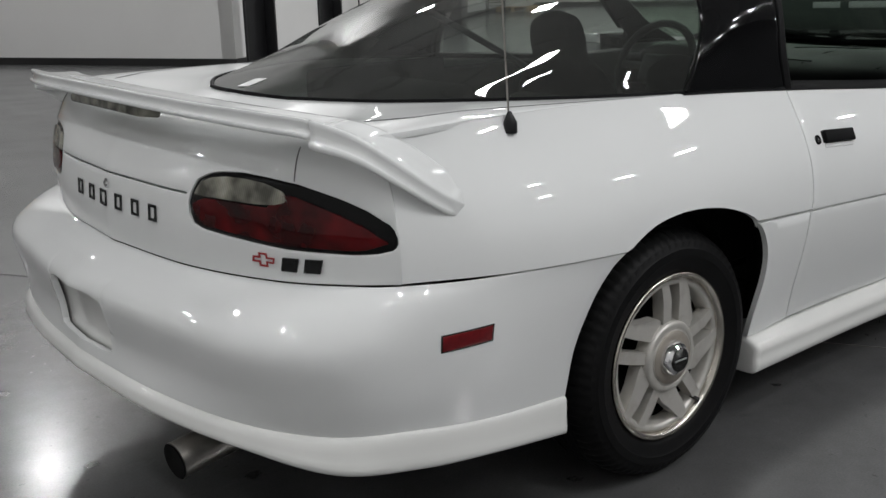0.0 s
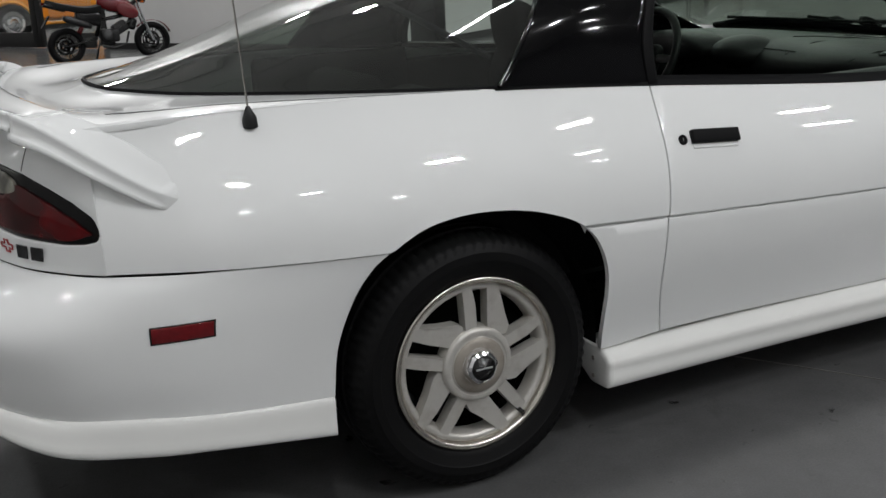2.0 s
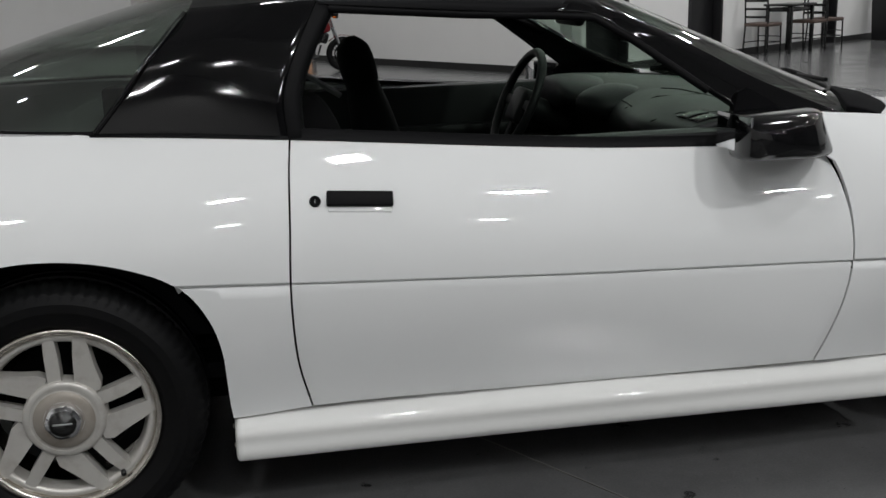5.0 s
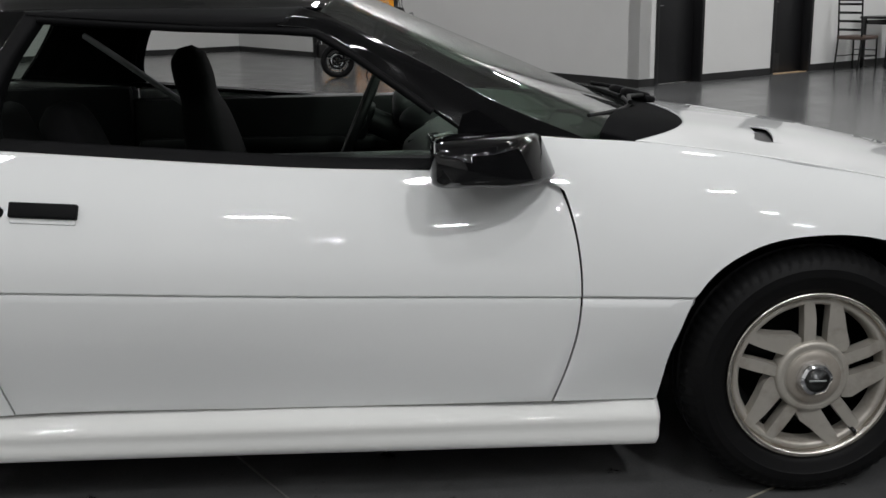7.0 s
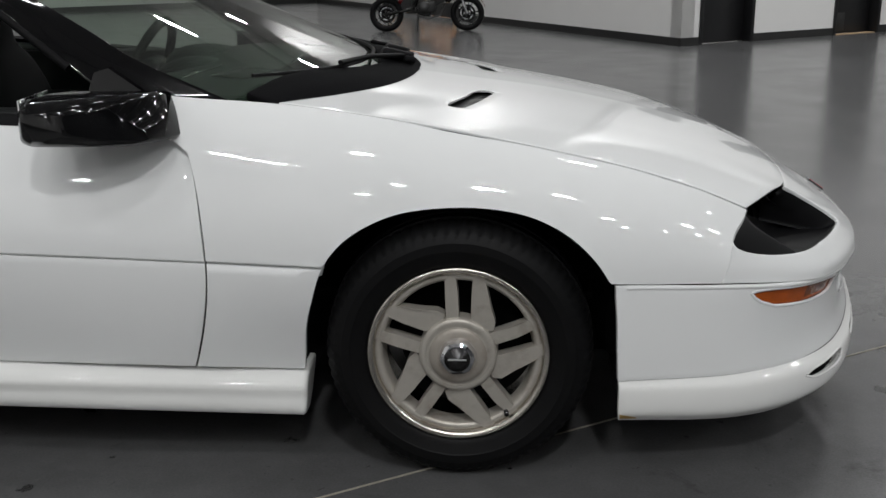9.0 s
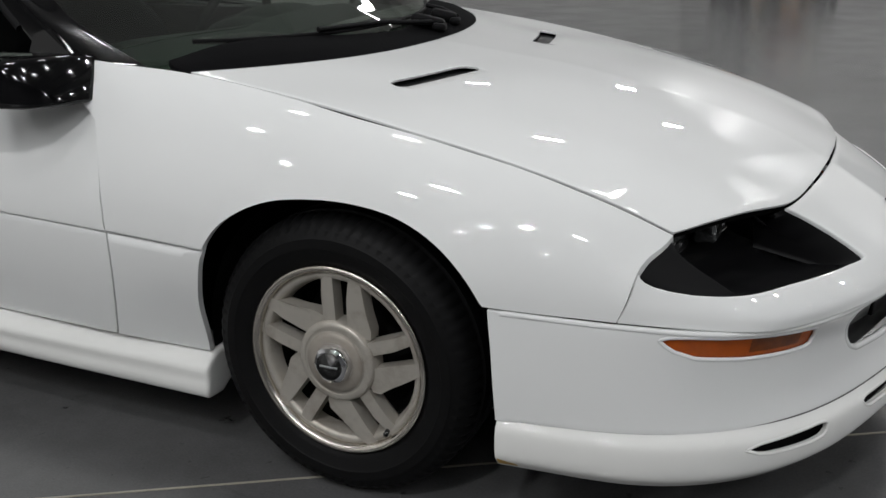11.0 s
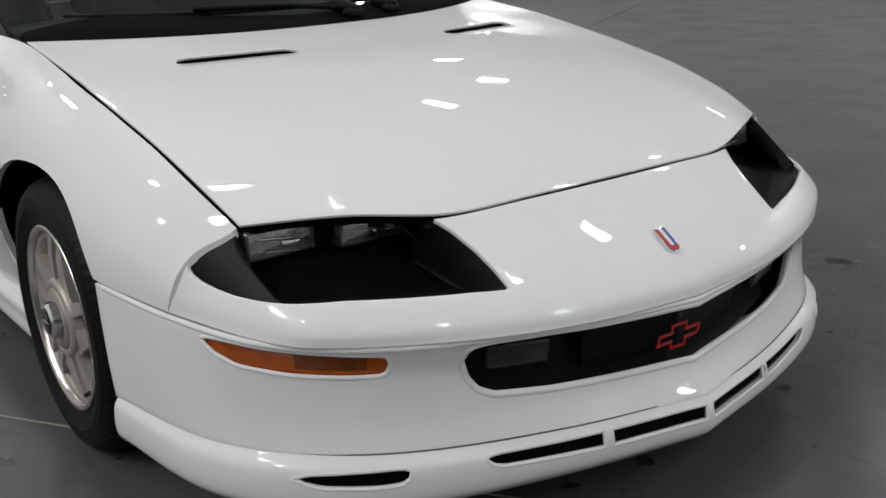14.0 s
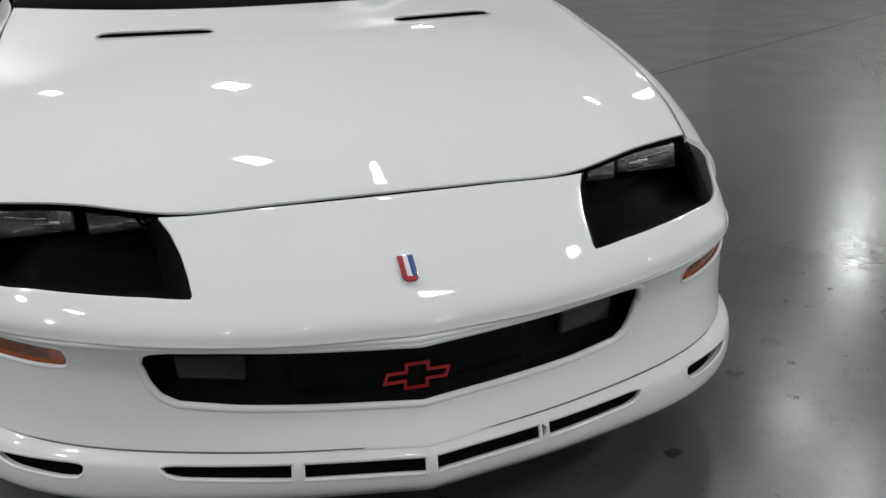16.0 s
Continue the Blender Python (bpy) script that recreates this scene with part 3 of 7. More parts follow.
# tail panel with the lamps: rows from the bumper to under the spoiler
TAIL = grid_surface([
    [(-0.8225, 0.8447, 0.6924), (-0.8943, 0.7606, 0.6892), (-0.9753, 0.6023, 0.6820), (-1.0411, 0.3389, 0.6746), (-1.0664, 0, 0.6708)],
    [(-0.8247, 0.8446, 0.7780), (-0.9036, 0.7588, 0.7769), (-0.9844, 0.5998, 0.7758), (-1.0471, 0.3383, 0.7745), (-1.0714, 0, 0.7727)],
    [(-0.8258, 0.8297, 0.8697), (-0.8945, 0.7487, 0.8705), (-0.9703, 0.5913, 0.8714), (-1.0279, 0.3353, 0.8721), (-1.0512, 0, 0.8723)],
    [(-0.8290, 0.7995, 0.9513), (-0.8786, 0.7246, 0.9500), (-0.9350, 0.5769, 0.9450), (-0.9810, 0.3265, 0.9440), (-1.0000, 0, 0.9450)],
    [(-0.8327, 0.7877, 0.9839), (-0.8600, 0.7127, 0.9800), (-0.8880, 0.5669, 0.9720), (-0.9250, 0.3215, 0.9700), (-0.9450, 0, 0.9720)],
])
# hatch glass: rows from the front edge to the tail, side to middle
HATCHG = grid_surface([
    [(0.1234, 0.7844, 0.9738), (0.2560, 0.7267, 1.1330), (0.3500, 0.6140, 1.2400), (0.3670, 0.3106, 1.2890), (0.3722, 0, 1.3010)],
    [(-0.0600, 0.7440, 0.9800), (-0.0450, 0.6650, 1.0700), (-0.0280, 0.5200, 1.1340), (-0.0200, 0.2800, 1.1790), (-0.0180, 0, 1.1910)],
    [(-0.3100, 0.6050, 0.9850), (-0.2980, 0.5200, 1.0270), (-0.2880, 0.4000, 1.0620), (-0.2820, 0.2200, 1.0960), (-0.2800, 0, 1.1080)],
    [(-0.5400, 0.4100, 0.9880), (-0.5300, 0.3350, 1.0050), (-0.5240, 0.2450, 1.0190), (-0.5200, 0.1300, 1.0310), (-0.5190, 0, 1.0350)],
    [(-0.6650, 0.2000, 0.9900), (-0.6810, 0.1500, 0.9920), (-0.6920, 0.1000, 0.9935), (-0.6985, 0.0500, 0.9945), (-0.7005, 0, 0.9950)],
])
# white deck from the side edge and the tail to the glass, with a shallow trough behind the glass
DECK = grid_surface([
    [(0.1233, 0.7853, 0.9708), (-0.0949, 0.7868, 0.9794), (-0.3475, 0.7891, 0.9864), (-0.5800, 0.7897, 0.9881), (-0.8024, 0.7849, 0.9846), (-0.8750, 0.6411, 0.9755), (-0.9250, 0.3215, 0.9700), (-0.9450, 0, 0.9720)],
    [(0.1233, 0.7853, 0.9713), (-0.0890, 0.7750, 0.9812), (-0.3400, 0.7460, 0.9895), (-0.5560, 0.7100, 0.9935), (-0.7420, 0.6860, 0.9895), (-0.8300, 0.5300, 0.9880), (-0.8750, 0.2660, 0.9840), (-0.8930, 0, 0.9850)],
    [(0.1233, 0.7854, 0.9718), (-0.0800, 0.7650, 0.9805), (-0.3280, 0.6990, 0.9885), (-0.5320, 0.6320, 0.9905), (-0.6830, 0.5850, 0.9865), (-0.7650, 0.4100, 0.9740), (-0.8130, 0.2050, 0.9740), (-0.8300, 0, 0.9740)],
    [(0.1233, 0.7854, 0.9722), (-0.0700, 0.7550, 0.9795), (-0.3180, 0.6500, 0.9865), (-0.5050, 0.5500, 0.9870), (-0.6180, 0.4800, 0.9850), (-0.7150, 0.2950, 0.9760), (-0.7500, 0.1500, 0.9760), (-0.7650, 0, 0.9760)],
    [(0.1233, 0.7854, 0.9728), (-0.0600, 0.7460, 0.9785), (-0.3100, 0.6080, 0.9835), (-0.4800, 0.4750, 0.9855), (-0.5600, 0.3950, 0.9865), (-0.6680, 0.2010, 0.9885), (-0.6920, 0.1000, 0.9915), (-0.7045, 0, 0.9925)],
])
ROOF = grid_surface([
    [(1.3604, 0.5889, 1.2471), (1.1184, 0.6308, 1.2491), (0.8680, 0.6512, 1.2523), (0.6154, 0.6526, 1.2524), (0.3500, 0.6150, 1.2400)],
    [(1.3896, 0.4796, 1.2668), (1.1186, 0.5014, 1.2815), (0.8683, 0.5158, 1.2900), (0.6158, 0.5158, 1.2890), (0.3600, 0.4990, 1.2680)],
    [(1.4282, 0.2502, 1.2762), (1.1383, 0.2509, 1.2993), (0.8786, 0.2530, 1.3102), (0.6160, 0.2556, 1.3115), (0.3690, 0.2588, 1.2960)],
    [(1.4423, 0, 1.2779), (1.1480, 0, 1.3021), (0.8786, 0, 1.3132), (0.6160, 0, 1.3155), (0.3730, 0, 1.3030)],
])
SCREEN = grid_surface([
    [(1.3520, 0.6000, 1.2400), (1.5100, 0.6480, 1.1620), (1.6720, 0.6850, 1.0770), (1.8230, 0.7240, 0.9950), (2.0200, 0.7380, 0.9160)],
    [(1.3925, 0.4696, 1.2647), (1.6091, 0.5052, 1.1686), (1.8049, 0.5368, 1.0765), (2.0030, 0.5617, 0.9866), (2.2115, 0.5761, 0.8986)],
    [(1.4282, 0.2502, 1.2752), (1.6572, 0.2709, 1.1762), (1.8829, 0.2868, 1.0762), (2.1013, 0.3015, 0.9812), (2.3295, 0.3112, 0.8891)],
    [(1.4423, 0, 1.2779), (1.6660, 0, 1.1801), (1.9016, 0, 1.0790), (2.1299, 0, 0.9800), (2.3680, 0, 0.8859)],
])
SAIL = grid_surface([
    [(0.1274, 0.7863, 0.9728), (0.2587, 0.7873, 0.9641), (0.4102, 0.7896, 0.9522), (0.5597, 0.7921, 0.9423)],
    [(0.2020, 0.7621, 1.0619), (0.3000, 0.7689, 1.0606), (0.4112, 0.7710, 1.0540), (0.5576, 0.7703, 1.0370)],
    [(0.2650, 0.7230, 1.1430), (0.3560, 0.7308, 1.1519), (0.4527, 0.7331, 1.1524), (0.5940, 0.7326, 1.1385)],
    [(0.3500, 0.6160, 1.2400), (0.4300, 0.6380, 1.2455), (0.5042, 0.6534, 1.2516), (0.6558, 0.6598, 1.2529)],
])


def right(p):
    return (p[0], -p[1], p[2])


def both(surface):
    """The surface over both halves: u 0 to 1 on the right, 1 to 2 on the left."""
    def at(u, v):
        p = surface(u if u <= 1 else 2 - u, v)
        return (p[0], -p[1] if u <= 1 else p[1], p[2])
    return at


def steps(a, b, n):
    return [a + (b - a) * i / n for i in range(n + 1)]


def patch(name, at, us, lo, hi, n, material, parent, label="", left=False, centre=(1.3, 0, 0.5), thick=0.012, bevel=0.0025):
    """A panel over the parameters us, between lo(u) and hi(u)."""
    verts, faces = [], []
    m = n + 1
    for u in us:
        a, b = lo(u), hi(u)
        for j in range(m):
            p = at(u, a + (b - a) * j / n)
            verts.append((p[0], -p[1], p[2]) if left else p)
    for i in range(len(us) - 1):
        for j in range(n):
            k = i * m + j
            faces.append((k, k + 1, k + m + 1, k + m))
    ob = link(name, verts, faces, material, parent, label, flip_from=centre)
    return shell(ob, thick, bevel) if thick else ob


def holed(name, at, us, lo, hi, seam, holes, n, material, parent, label="", left=False, centre=(1.3, 0, 0.5), thick=0.012, bevel=0.003):
    """A panel with openings: above and below the seam line; each hole is (u0, u1, below(u), above(u))."""
    ends = sorted(e for h in holes for e in h[:2])
    us = sorted(set([round(u, 5) for u in us] + [round(e, 5) for e in ends] + [round(h[0] + (h[1] - h[0]) * f, 5) for h in holes for f in (0.006, 0.02, 0.045, 0.08, 0.92, 0.955, 0.98, 0.994)]))
    verts, faces = [], []
    m = n + 1

    def edge(u, k):
        for h in holes:
            if h[0] < u < h[1]:
                return h[2 + k](u)
        return seam(u)
    for k, (a_, b_) in enumerate(((lo, lambda u: edge(u, 0)), (lambda u: edge(u, 1), hi))):
        base = len(verts)
        for u in us:
            a, b = a_(u), b_(u)
            for j in range(m):
                p = at(u, a + (b - a) * j / n)
                verts.append((p[0], -p[1], p[2]) if left else p)
        for i in range(len(us) - 1):
            for j in range(n):
                q = base + i * m + j
                faces.append((q, q + 1, q + m + 1, q + m))
    ob = link(name, verts, faces, material, parent, label, flip_from=centre)
    return shell(ob, thick, bevel) if thick else ob


def bead(name, surface, hole, radius, sink, material, parent, n=48):
    """A rounded rim along an opening of a panel."""
    u0, u1, lo, hi = hole
    at = off(surface, -sink)
    fs = [0.5 - 0.5 * math.cos(math.pi * i / n) for i in range(n + 1)]
    pts = [at(u0 + (u1 - u0) * f, lo(u0 + (u1 - u0) * f)) for f in fs] + [at(u0 + (u1 - u0) * f, hi(u0 + (u1 - u0) * f)) for f in fs[::-1]]
    keep = []
    for p in pts:
        if not keep or (Vector(p) - Vector(keep[-1])).length > 0.0035:
            keep.append(p)
    if (Vector(keep[0]) - Vector(keep[-1])).length < 0.0035:
        keep.pop()
    return tube(name, keep, radius, material, parent, 10, True)


def line(*rows):
    """Straight pieces between rows of (key, value)."""
    k, v = [r[0] for r in rows], [r[1] for r in rows]
    return lambda x: float(np.interp(x, k, v))


def mirrored(hole):
    u0, u1, lo, hi = hole
    return (2 - u1, 2 - u0, lambda u: lo(2 - u), lambda u: hi(2 - u))


def half(f):
    return lambda u: f(u if u <= 1 else 2 - u)


def off(surface, d):
    """The surface moved outwards by d."""
    def at(u, v):
        e = 0.004
        p = np.array(surface(u, v))
        a = np.array(surface(u + e, v)) - np.array(surface(u - e, v))
        b = np.array(surface(u, v + e)) - np.array(surface(u, v - e))
        n = np.cross(a, b)
        n /= np.linalg.norm(n) + 1e-12
        if n @ (p - np.array((1.3, 0, 0.45))) < 0:
            n = -n
        return tuple(p + n * d)
    return at


def on(surface, u, v, d=0.0):
    """The pose of a flat thing that lies on a surface: x along u, y along v, z outwards."""
    e = 0.004
    p = np.array(surface(u, v))
    a = Vector(np.array(surface(u + e, v)) - np.array(surface(u - e, v))).normalized()
    b = Vector(np.array(surface(u, v + e)) - np.array(surface(u, v - e)))
    n = a.cross(b).normalized()
    if n.dot(Vector(p) - Vector((1.3, 0, 0.45))) < 0:
        a, n = -a, -n
    b = n.cross(a)
    m = Matrix((a, b, n)).transposed().to_4x4()
    m.translation = Vector(p) + n * d
    return m
# ---- the car ----
car = thing("car", "white two-door coupe with black roof, parked on the concrete floor", "car")
HUB_Z, BASE_X = 0.325, 2.568

DOOR_REAR = spline((0.2624, 0.5822), (0.2931, 0.5754), (0.3983, 0.5522), (0.4870, 0.5440), (0.6144, 0.5422), (0.7671, 0.5509), (0.8750, 0.5580), (0.9554, 0.5679))
DOOR_FRONT = spline((0.255, 0.0), (0.30, 0.017), (0.39, 0.044), (0.478, 0.062), (0.559, 0.068), (0.664, 0.062), (0.748, 0.048), (0.804, 0.031), (0.830, 0.018), (0.86, 0.008))


def door_front(z):
    return 1.904 + DOOR_FRONT(z)


def side_patch(name, x0, x1, zlo, ztop, front, left, parent, label="", nx=40, nv=26, knots=()):
    """A side panel between the edges x0(z) and x1(z), from zlo(x) up to the top edge or ztop(x)."""
    at = lambda x, v: right(section(x, v, front))
    verts, faces = [], []
    cols = sorted(set(steps(0, 1, nx)) | set(knots))
    for q in cols:
        zs0, zs1 = x0(0.5), x1(0.5)
        xm = zs0 + (zs1 - zs0) * q
        a = v_at(xm, zlo(xm), front)
        b = 2.0 if ztop is None else v_at(xm, ztop(xm), front)
        for v in rows_between(a, b, nv):
            x = xm
            for _ in range(4):
                z = section(x, v, front)[2]
                x = x0(z) + (x1(z) - x0(z)) * q
            p = at(x, v)
            verts.append((p[0], -p[1], p[2]) if left else p)
    m = nv + 1
    for i in range(len(cols) - 1):
        for j in range(nv):
            k = i * m + j
            faces.append((k, k + 1, k + m + 1, k + m))
    return shell(link(name, verts, faces, WHITE, parent, label, flip_from=(1.3, 0, 0.5)), 0.014, 0.003)


def flange(ob, depth=0.016):
    """Turns the open edges of a side panel inwards."""
    bm = bmesh.new()
    bm.from_mesh(ob.data)
    rim = [e for e in bm.edges if e.is_boundary]
    bm.normal_update()
    made = bmesh.ops.extrude_edge_only(bm, edges=rim)["geom"]
    for v in made:
        if isinstance(v, bmesh.types.BMVert):
            old = next(w for e in v.link_edges for w in (e.other_vert(v),) if w.co == v.co)
            flat = max(f.normal.z for f in old.link_faces if f.calc_area() > 1e-9) if any(f.calc_area() > 1e-9 for f in old.link_faces) else 0
            v.tag = flat > 0.5
    for v in made:
        if isinstance(v, bmesh.types.BMVert):
            if v.tag:
                v.co.z -= depth
                v.co.y -= math.copysign(0.002, v.co.y)
            else:
                v.co.y -= math.copysign(depth, v.co.y)
    for e in rim:
        e.smooth = False
    for f in bm.faces:
        f.smooth = True
    bm.to_mesh(ob.data)
    bm.free()
    return ob


def arch_steps(cx, x0, x1, rear):
    line = ARCH_LINES[rear]
    xs = [cx + line(f)[0] for f in steps(0.0, 1.0, 70)]
    xs[0], xs[-1] = xs[0] + 0.0005, xs[-1] - 0.0005
    keep = [xs[0]]
    for x in xs[1:-1]:
        if x - keep[-1] > 0.0022 and xs[-1] - x > 0.0022:
            keep.append(x)
    keep.append(xs[-1])
    before = steps(x0, xs[0] - 0.004, 16) if x0 < xs[0] - 0.004 else []
    after = steps(xs[-1] + 0.004, x1, 12) if x1 > xs[-1] + 0.004 else []
    return before + [x for x in keep if x0 <= x <= x1] + after


for left in (False, True):
    # door
    door = side_patch("door", DOOR_REAR, door_front, lambda x: LOW(x)[1] + 0.002, lambda x: min(TOPR(x)[1] - 0.001, 0.965 if x < 1.86 else 0.868), False, left, car, "white door with black pull handle" if not left else "white door", nx=44, nv=40)
    # rear quarter
    def q_lo(x):
        z = arch(x, 0.0, True)
        foot = LOW(x)[1] + 0.002 if x > 0.2 else MID(x)[1] + 0.002
        return max(z, foot)
    at_r = lambda x, v: right(section(x, v, False))
    xs = [x for x in arch_steps(0.0, -0.823, 0.541, True)]
    rearx = lambda z: DOOR_REAR(z) - 0.005
    verts, faces, nv = [], [], 30
    for x in xs:
        f = (x + 0.823) / (0.541 + 0.823)
        a = v_at(x, q_lo(x), False)
        for v in rows_between(a, 2.0, nv):
            xx = x
            if f > 0.9:
                zz = section(x, v, False)[2]
                xx = x + (rearx(zz) - 0.541) * (f - 0.9) / 0.1
            p = at_r(xx, v)
            verts.append((p[0], -p[1], p[2]) if left else p)
    m = nv + 1
    for i in range(len(xs) - 1):
        for j in range(nv):
            k = i * m + j
            faces.append((k, k + 1, k + m + 1, k + m))
    flange(link("quarter_panel", verts, faces, WHITE, car, "", flip_from=(1.3, 0, 0.5)))
    # fender
    edge = spline((0.25, 1.9080), (0.30, 1.9260), (0.39, 1.9530), (0.478, 1.9710), (0.559, 1.9770), (0.664, 1.9710), (0.748, 1.9570), (0.804, 1.9400), (0.828, 1.9260), (0.840, 1.8990), (0.846, 1.8700), (0.870, 1.8560), (0.946, 1.8160))
    nose = spline((0.502, 3.1830), (0.546, 3.2005), (0.585, 3.2092), (0.609, 3.2168), (0.632, 3.2328), (0.652, 3.2570))
    def f_lo(x):
        z = arch(x, BASE_X, False)
        return max(z, LOW(x)[1] + 0.002 if x < 2.6 else MID(x)[1] + 0.002)
    xs = arch_steps(BASE_X, 1.977, 3.184, False)
    verts, faces = [], []
    for x in xs:
        f = (x - 1.977) / (3.184 - 1.977)
        a = v_at(x, f_lo(x), True)
        for v in rows_between(a, 2.0, nv):
            xx = x
            for _ in range(3):
                zz = section(xx, v, True)[2]
                if f < 0.2:
                    xx = x + (edge(zz) - 1.977) * (1 - f / 0.2)
                elif f > 0.8:
                    xx = x + (nose(zz) - 3.184) * (f - 0.8) / 0.2
            p = right(section(xx, v, True))
            verts.append((p[0], -p[1], p[2]) if left else p)
    faces = []
    for i in range(len(xs) - 1):
        for j in range(nv):
            k = i * m + j
            faces.append((k, k + 1, k + m + 1, k + m))
    flange(link("fender", verts, faces, WHITE, car, "", flip_from=(1.3, 0, 0.5)))
    # sill skirt
    SK = grid_surface([
        [(0.3901, 0.7838, 0.1587), (1.0088, 0.7718, 0.1461), (1.6080, 0.7951, 0.1511), (2.1783, 0.7868, 0.1397)],
        [(0.3901, 0.8520, 0.1628), (1.0089, 0.8299, 0.1502), (1.6082, 0.8497, 0.1541), (2.1785, 0.8383, 0.1437)],
        [(0.3903, 0.8687, 0.1832), (1.0091, 0.8504, 0.1705), (1.6083, 0.8675, 0.1750), (2.1825, 0.8520, 0.1635)],
        [(0.3906, 0.8668, 0.2130), (1.0094, 0.8515, 0.2030), (1.6083, 0.8674, 0.2070), (2.1845, 0.8497, 0.1960)],
        [(0.3909, 0.8647, 0.2443), (1.0097, 0.8523, 0.2355), (1.6084, 0.8674, 0.2388), (2.1865, 0.8474, 0.2289)],
        [(0.3912, 0.8180, 0.2700), (1.0099, 0.8100, 0.2720), (1.6084, 0.8180, 0.2700), (2.1864, 0.8050, 0.2610)],
    ])
    verts, faces, m = [], [], 23
    stations = [(0.0, 0.016, -0.007), (0.0, 0.006, -0.005), (0.0, 0.0, 0.001)] + [(u, 0.0, 0.0) for u in steps(0.006, 0.994, 40)] + [(1.0, 0.0, -0.001), (1.0, 0.006, 0.005), (1.0, 0.016, 0.007)]
    for u, inset, ahead in stations:
        ring_ = [np.array(SK(u, j / 20)) for j in range(21)]
        ring_ += [ring_[20] - (0, 0.09, 0), ring_[0] - (0, 0.05, -0.03)]
        mid = np.array((ring_[0][0], 0.80, 0.21))
        for p in ring_:
            d = p - mid
            p = mid + d * max(0.0, 1 - inset / (np.linalg.norm(d) + 1e-9))
            verts.append((p[0] + ahead, p[1] if left else -p[1], p[2]))
    for i in range(len(stations) - 1):
        for j in range(m):
            a, b = i * m + j, i * m + (j + 1) % m
            faces.append((a, b, b + m, a + m))
    faces += [tuple(range(m)), tuple(range((len(stations) - 1) * m, len(stations) * m))[::-1]]
    bm = bmesh.new()
    vv = [bm.verts.new(v) for v in verts]
    for f in faces:
        bm.faces.new([vv[k] for k in f])
    skirt = part("side_skirt", bm, SKIRT, car, "white moulded sill skirt", angle=50)
    for z_ in (0.185, 0.235):
        lathe("skirt_bolt", [(0.006, 0.0), (0.006, 0.003), (0.0, 0.004)], STEEL, skirt, pose(0.382, (1 if left else -1) * 0.80, z_, 0, -90, 0), 12)

# hood with two louvres
HS = lambda u, v: HOOD(v, u)
V_LO = line((0.32, 0.235), (0.335, 0.212), (0.37, 0.203), (0.66, 0.213), (0.69, 0.222), (0.705, 0.245))
V_HI = line((0.32, 0.237), (0.335, 0.248), (0.37, 0.250), (0.62, 0.259), (0.68, 0.262), (0.705, 0.247))
vent = (0.32, 0.705, V_LO, V_HI)
hood = holed("hood", both(HS), steps(0.0055, 1.9945, 90), lambda u: 0.0, lambda u: 0.9982, lambda u: 0.24, [vent, mirrored(vent)], 26, WHITE, car, "white hood with two black louvres", thick=0.006, bevel=0.002)
for left in (False, True):
    b_ = patch("hood_louvre", off(lambda u, v: right(HS(u, v)), -0.014), steps(0.30, 0.73, 16), lambda u: V_LO(u) - 0.02, lambda u: V_HI(u) + 0.02, 4, RUBBERBLACK, hood, "black louvre insert", left, thick=0.004, bevel=0)

# nose panel round the lamp openings
H_LOW = line((0.0, 0.60), (0.008, 0.552), (0.02, 0.518), (0.041, 0.488), (0.07, 0.470), (0.11, 0.462), (0.16, 0.474), (0.214, 0.494), (0.30, 0.522), (0.398, 0.546), (0.517, 0.556), (0.60, 0.560), (0.640, 0.552), (0.655, 0.550), (0.667, 0.55))
H_IN = line((0.55, 0.667), (0.575, 0.668), (0.60, 0.666), (0.69, 0.658), (0.80, 0.645), (0.92, 0.622), (1.0, 0.597))
verts, faces = [], []
us = sorted(set([round(0.667 * i / 60, 5) for i in range(61)] + [0.004, 0.008, 0.014, 0.02, 0.03]))
inner = [0.667 + 0.333 * i / 24 for i in range(25)]
for sgn in (-1, 1):
    base, n = len(verts), 14
    cols = us + inner[1:]
    for u in cols:
        h = H_LOW(u) if u <= 0.667 else 0.55
        for j in range(n + 1):
            p = NOSE_TOP(u, h * j / n)
            verts.append((p[0], sgn * p[1], p[2]))
    for i in range(len(cols) - 1):
        for j in range(n):
            k = base + i * (n + 1) + j
            faces.append((k, k + 1, k + n + 2, k + n + 1))
    base = len(verts)
    vs = [0.55, 0.56, 0.575, 0.60] + steps(0.63, 0.9945, 12)
    for v in vs:
        l = H_IN(v)
        for i in range(25):
            p = NOSE_TOP(l + (1 - l) * i / 24, v)
            verts.append((p[0], sgn * p[1], p[2]))
    for j in range(len(vs) - 1):
        for i in range(24):
            k = base + j * 25 + i
            faces.append((k, k + 1, k + 26, k + 25))
bm = bmesh.new()
nose_panel = link("nose_panel", verts, faces, WHITE, car, "", flip_from=(1.3, 0, 0.5))
bm.from_mesh(nose_panel.data)
bmesh.ops.recalc_face_normals(bm, faces=bm.faces)
if sum(f.normal.x for f in bm.faces) < 0:
    bmesh.ops.reverse_faces(bm, faces=bm.faces)
bm.to_mesh(nose_panel.data)
bm.free()
shell(nose_panel, 0.012, 0.003)

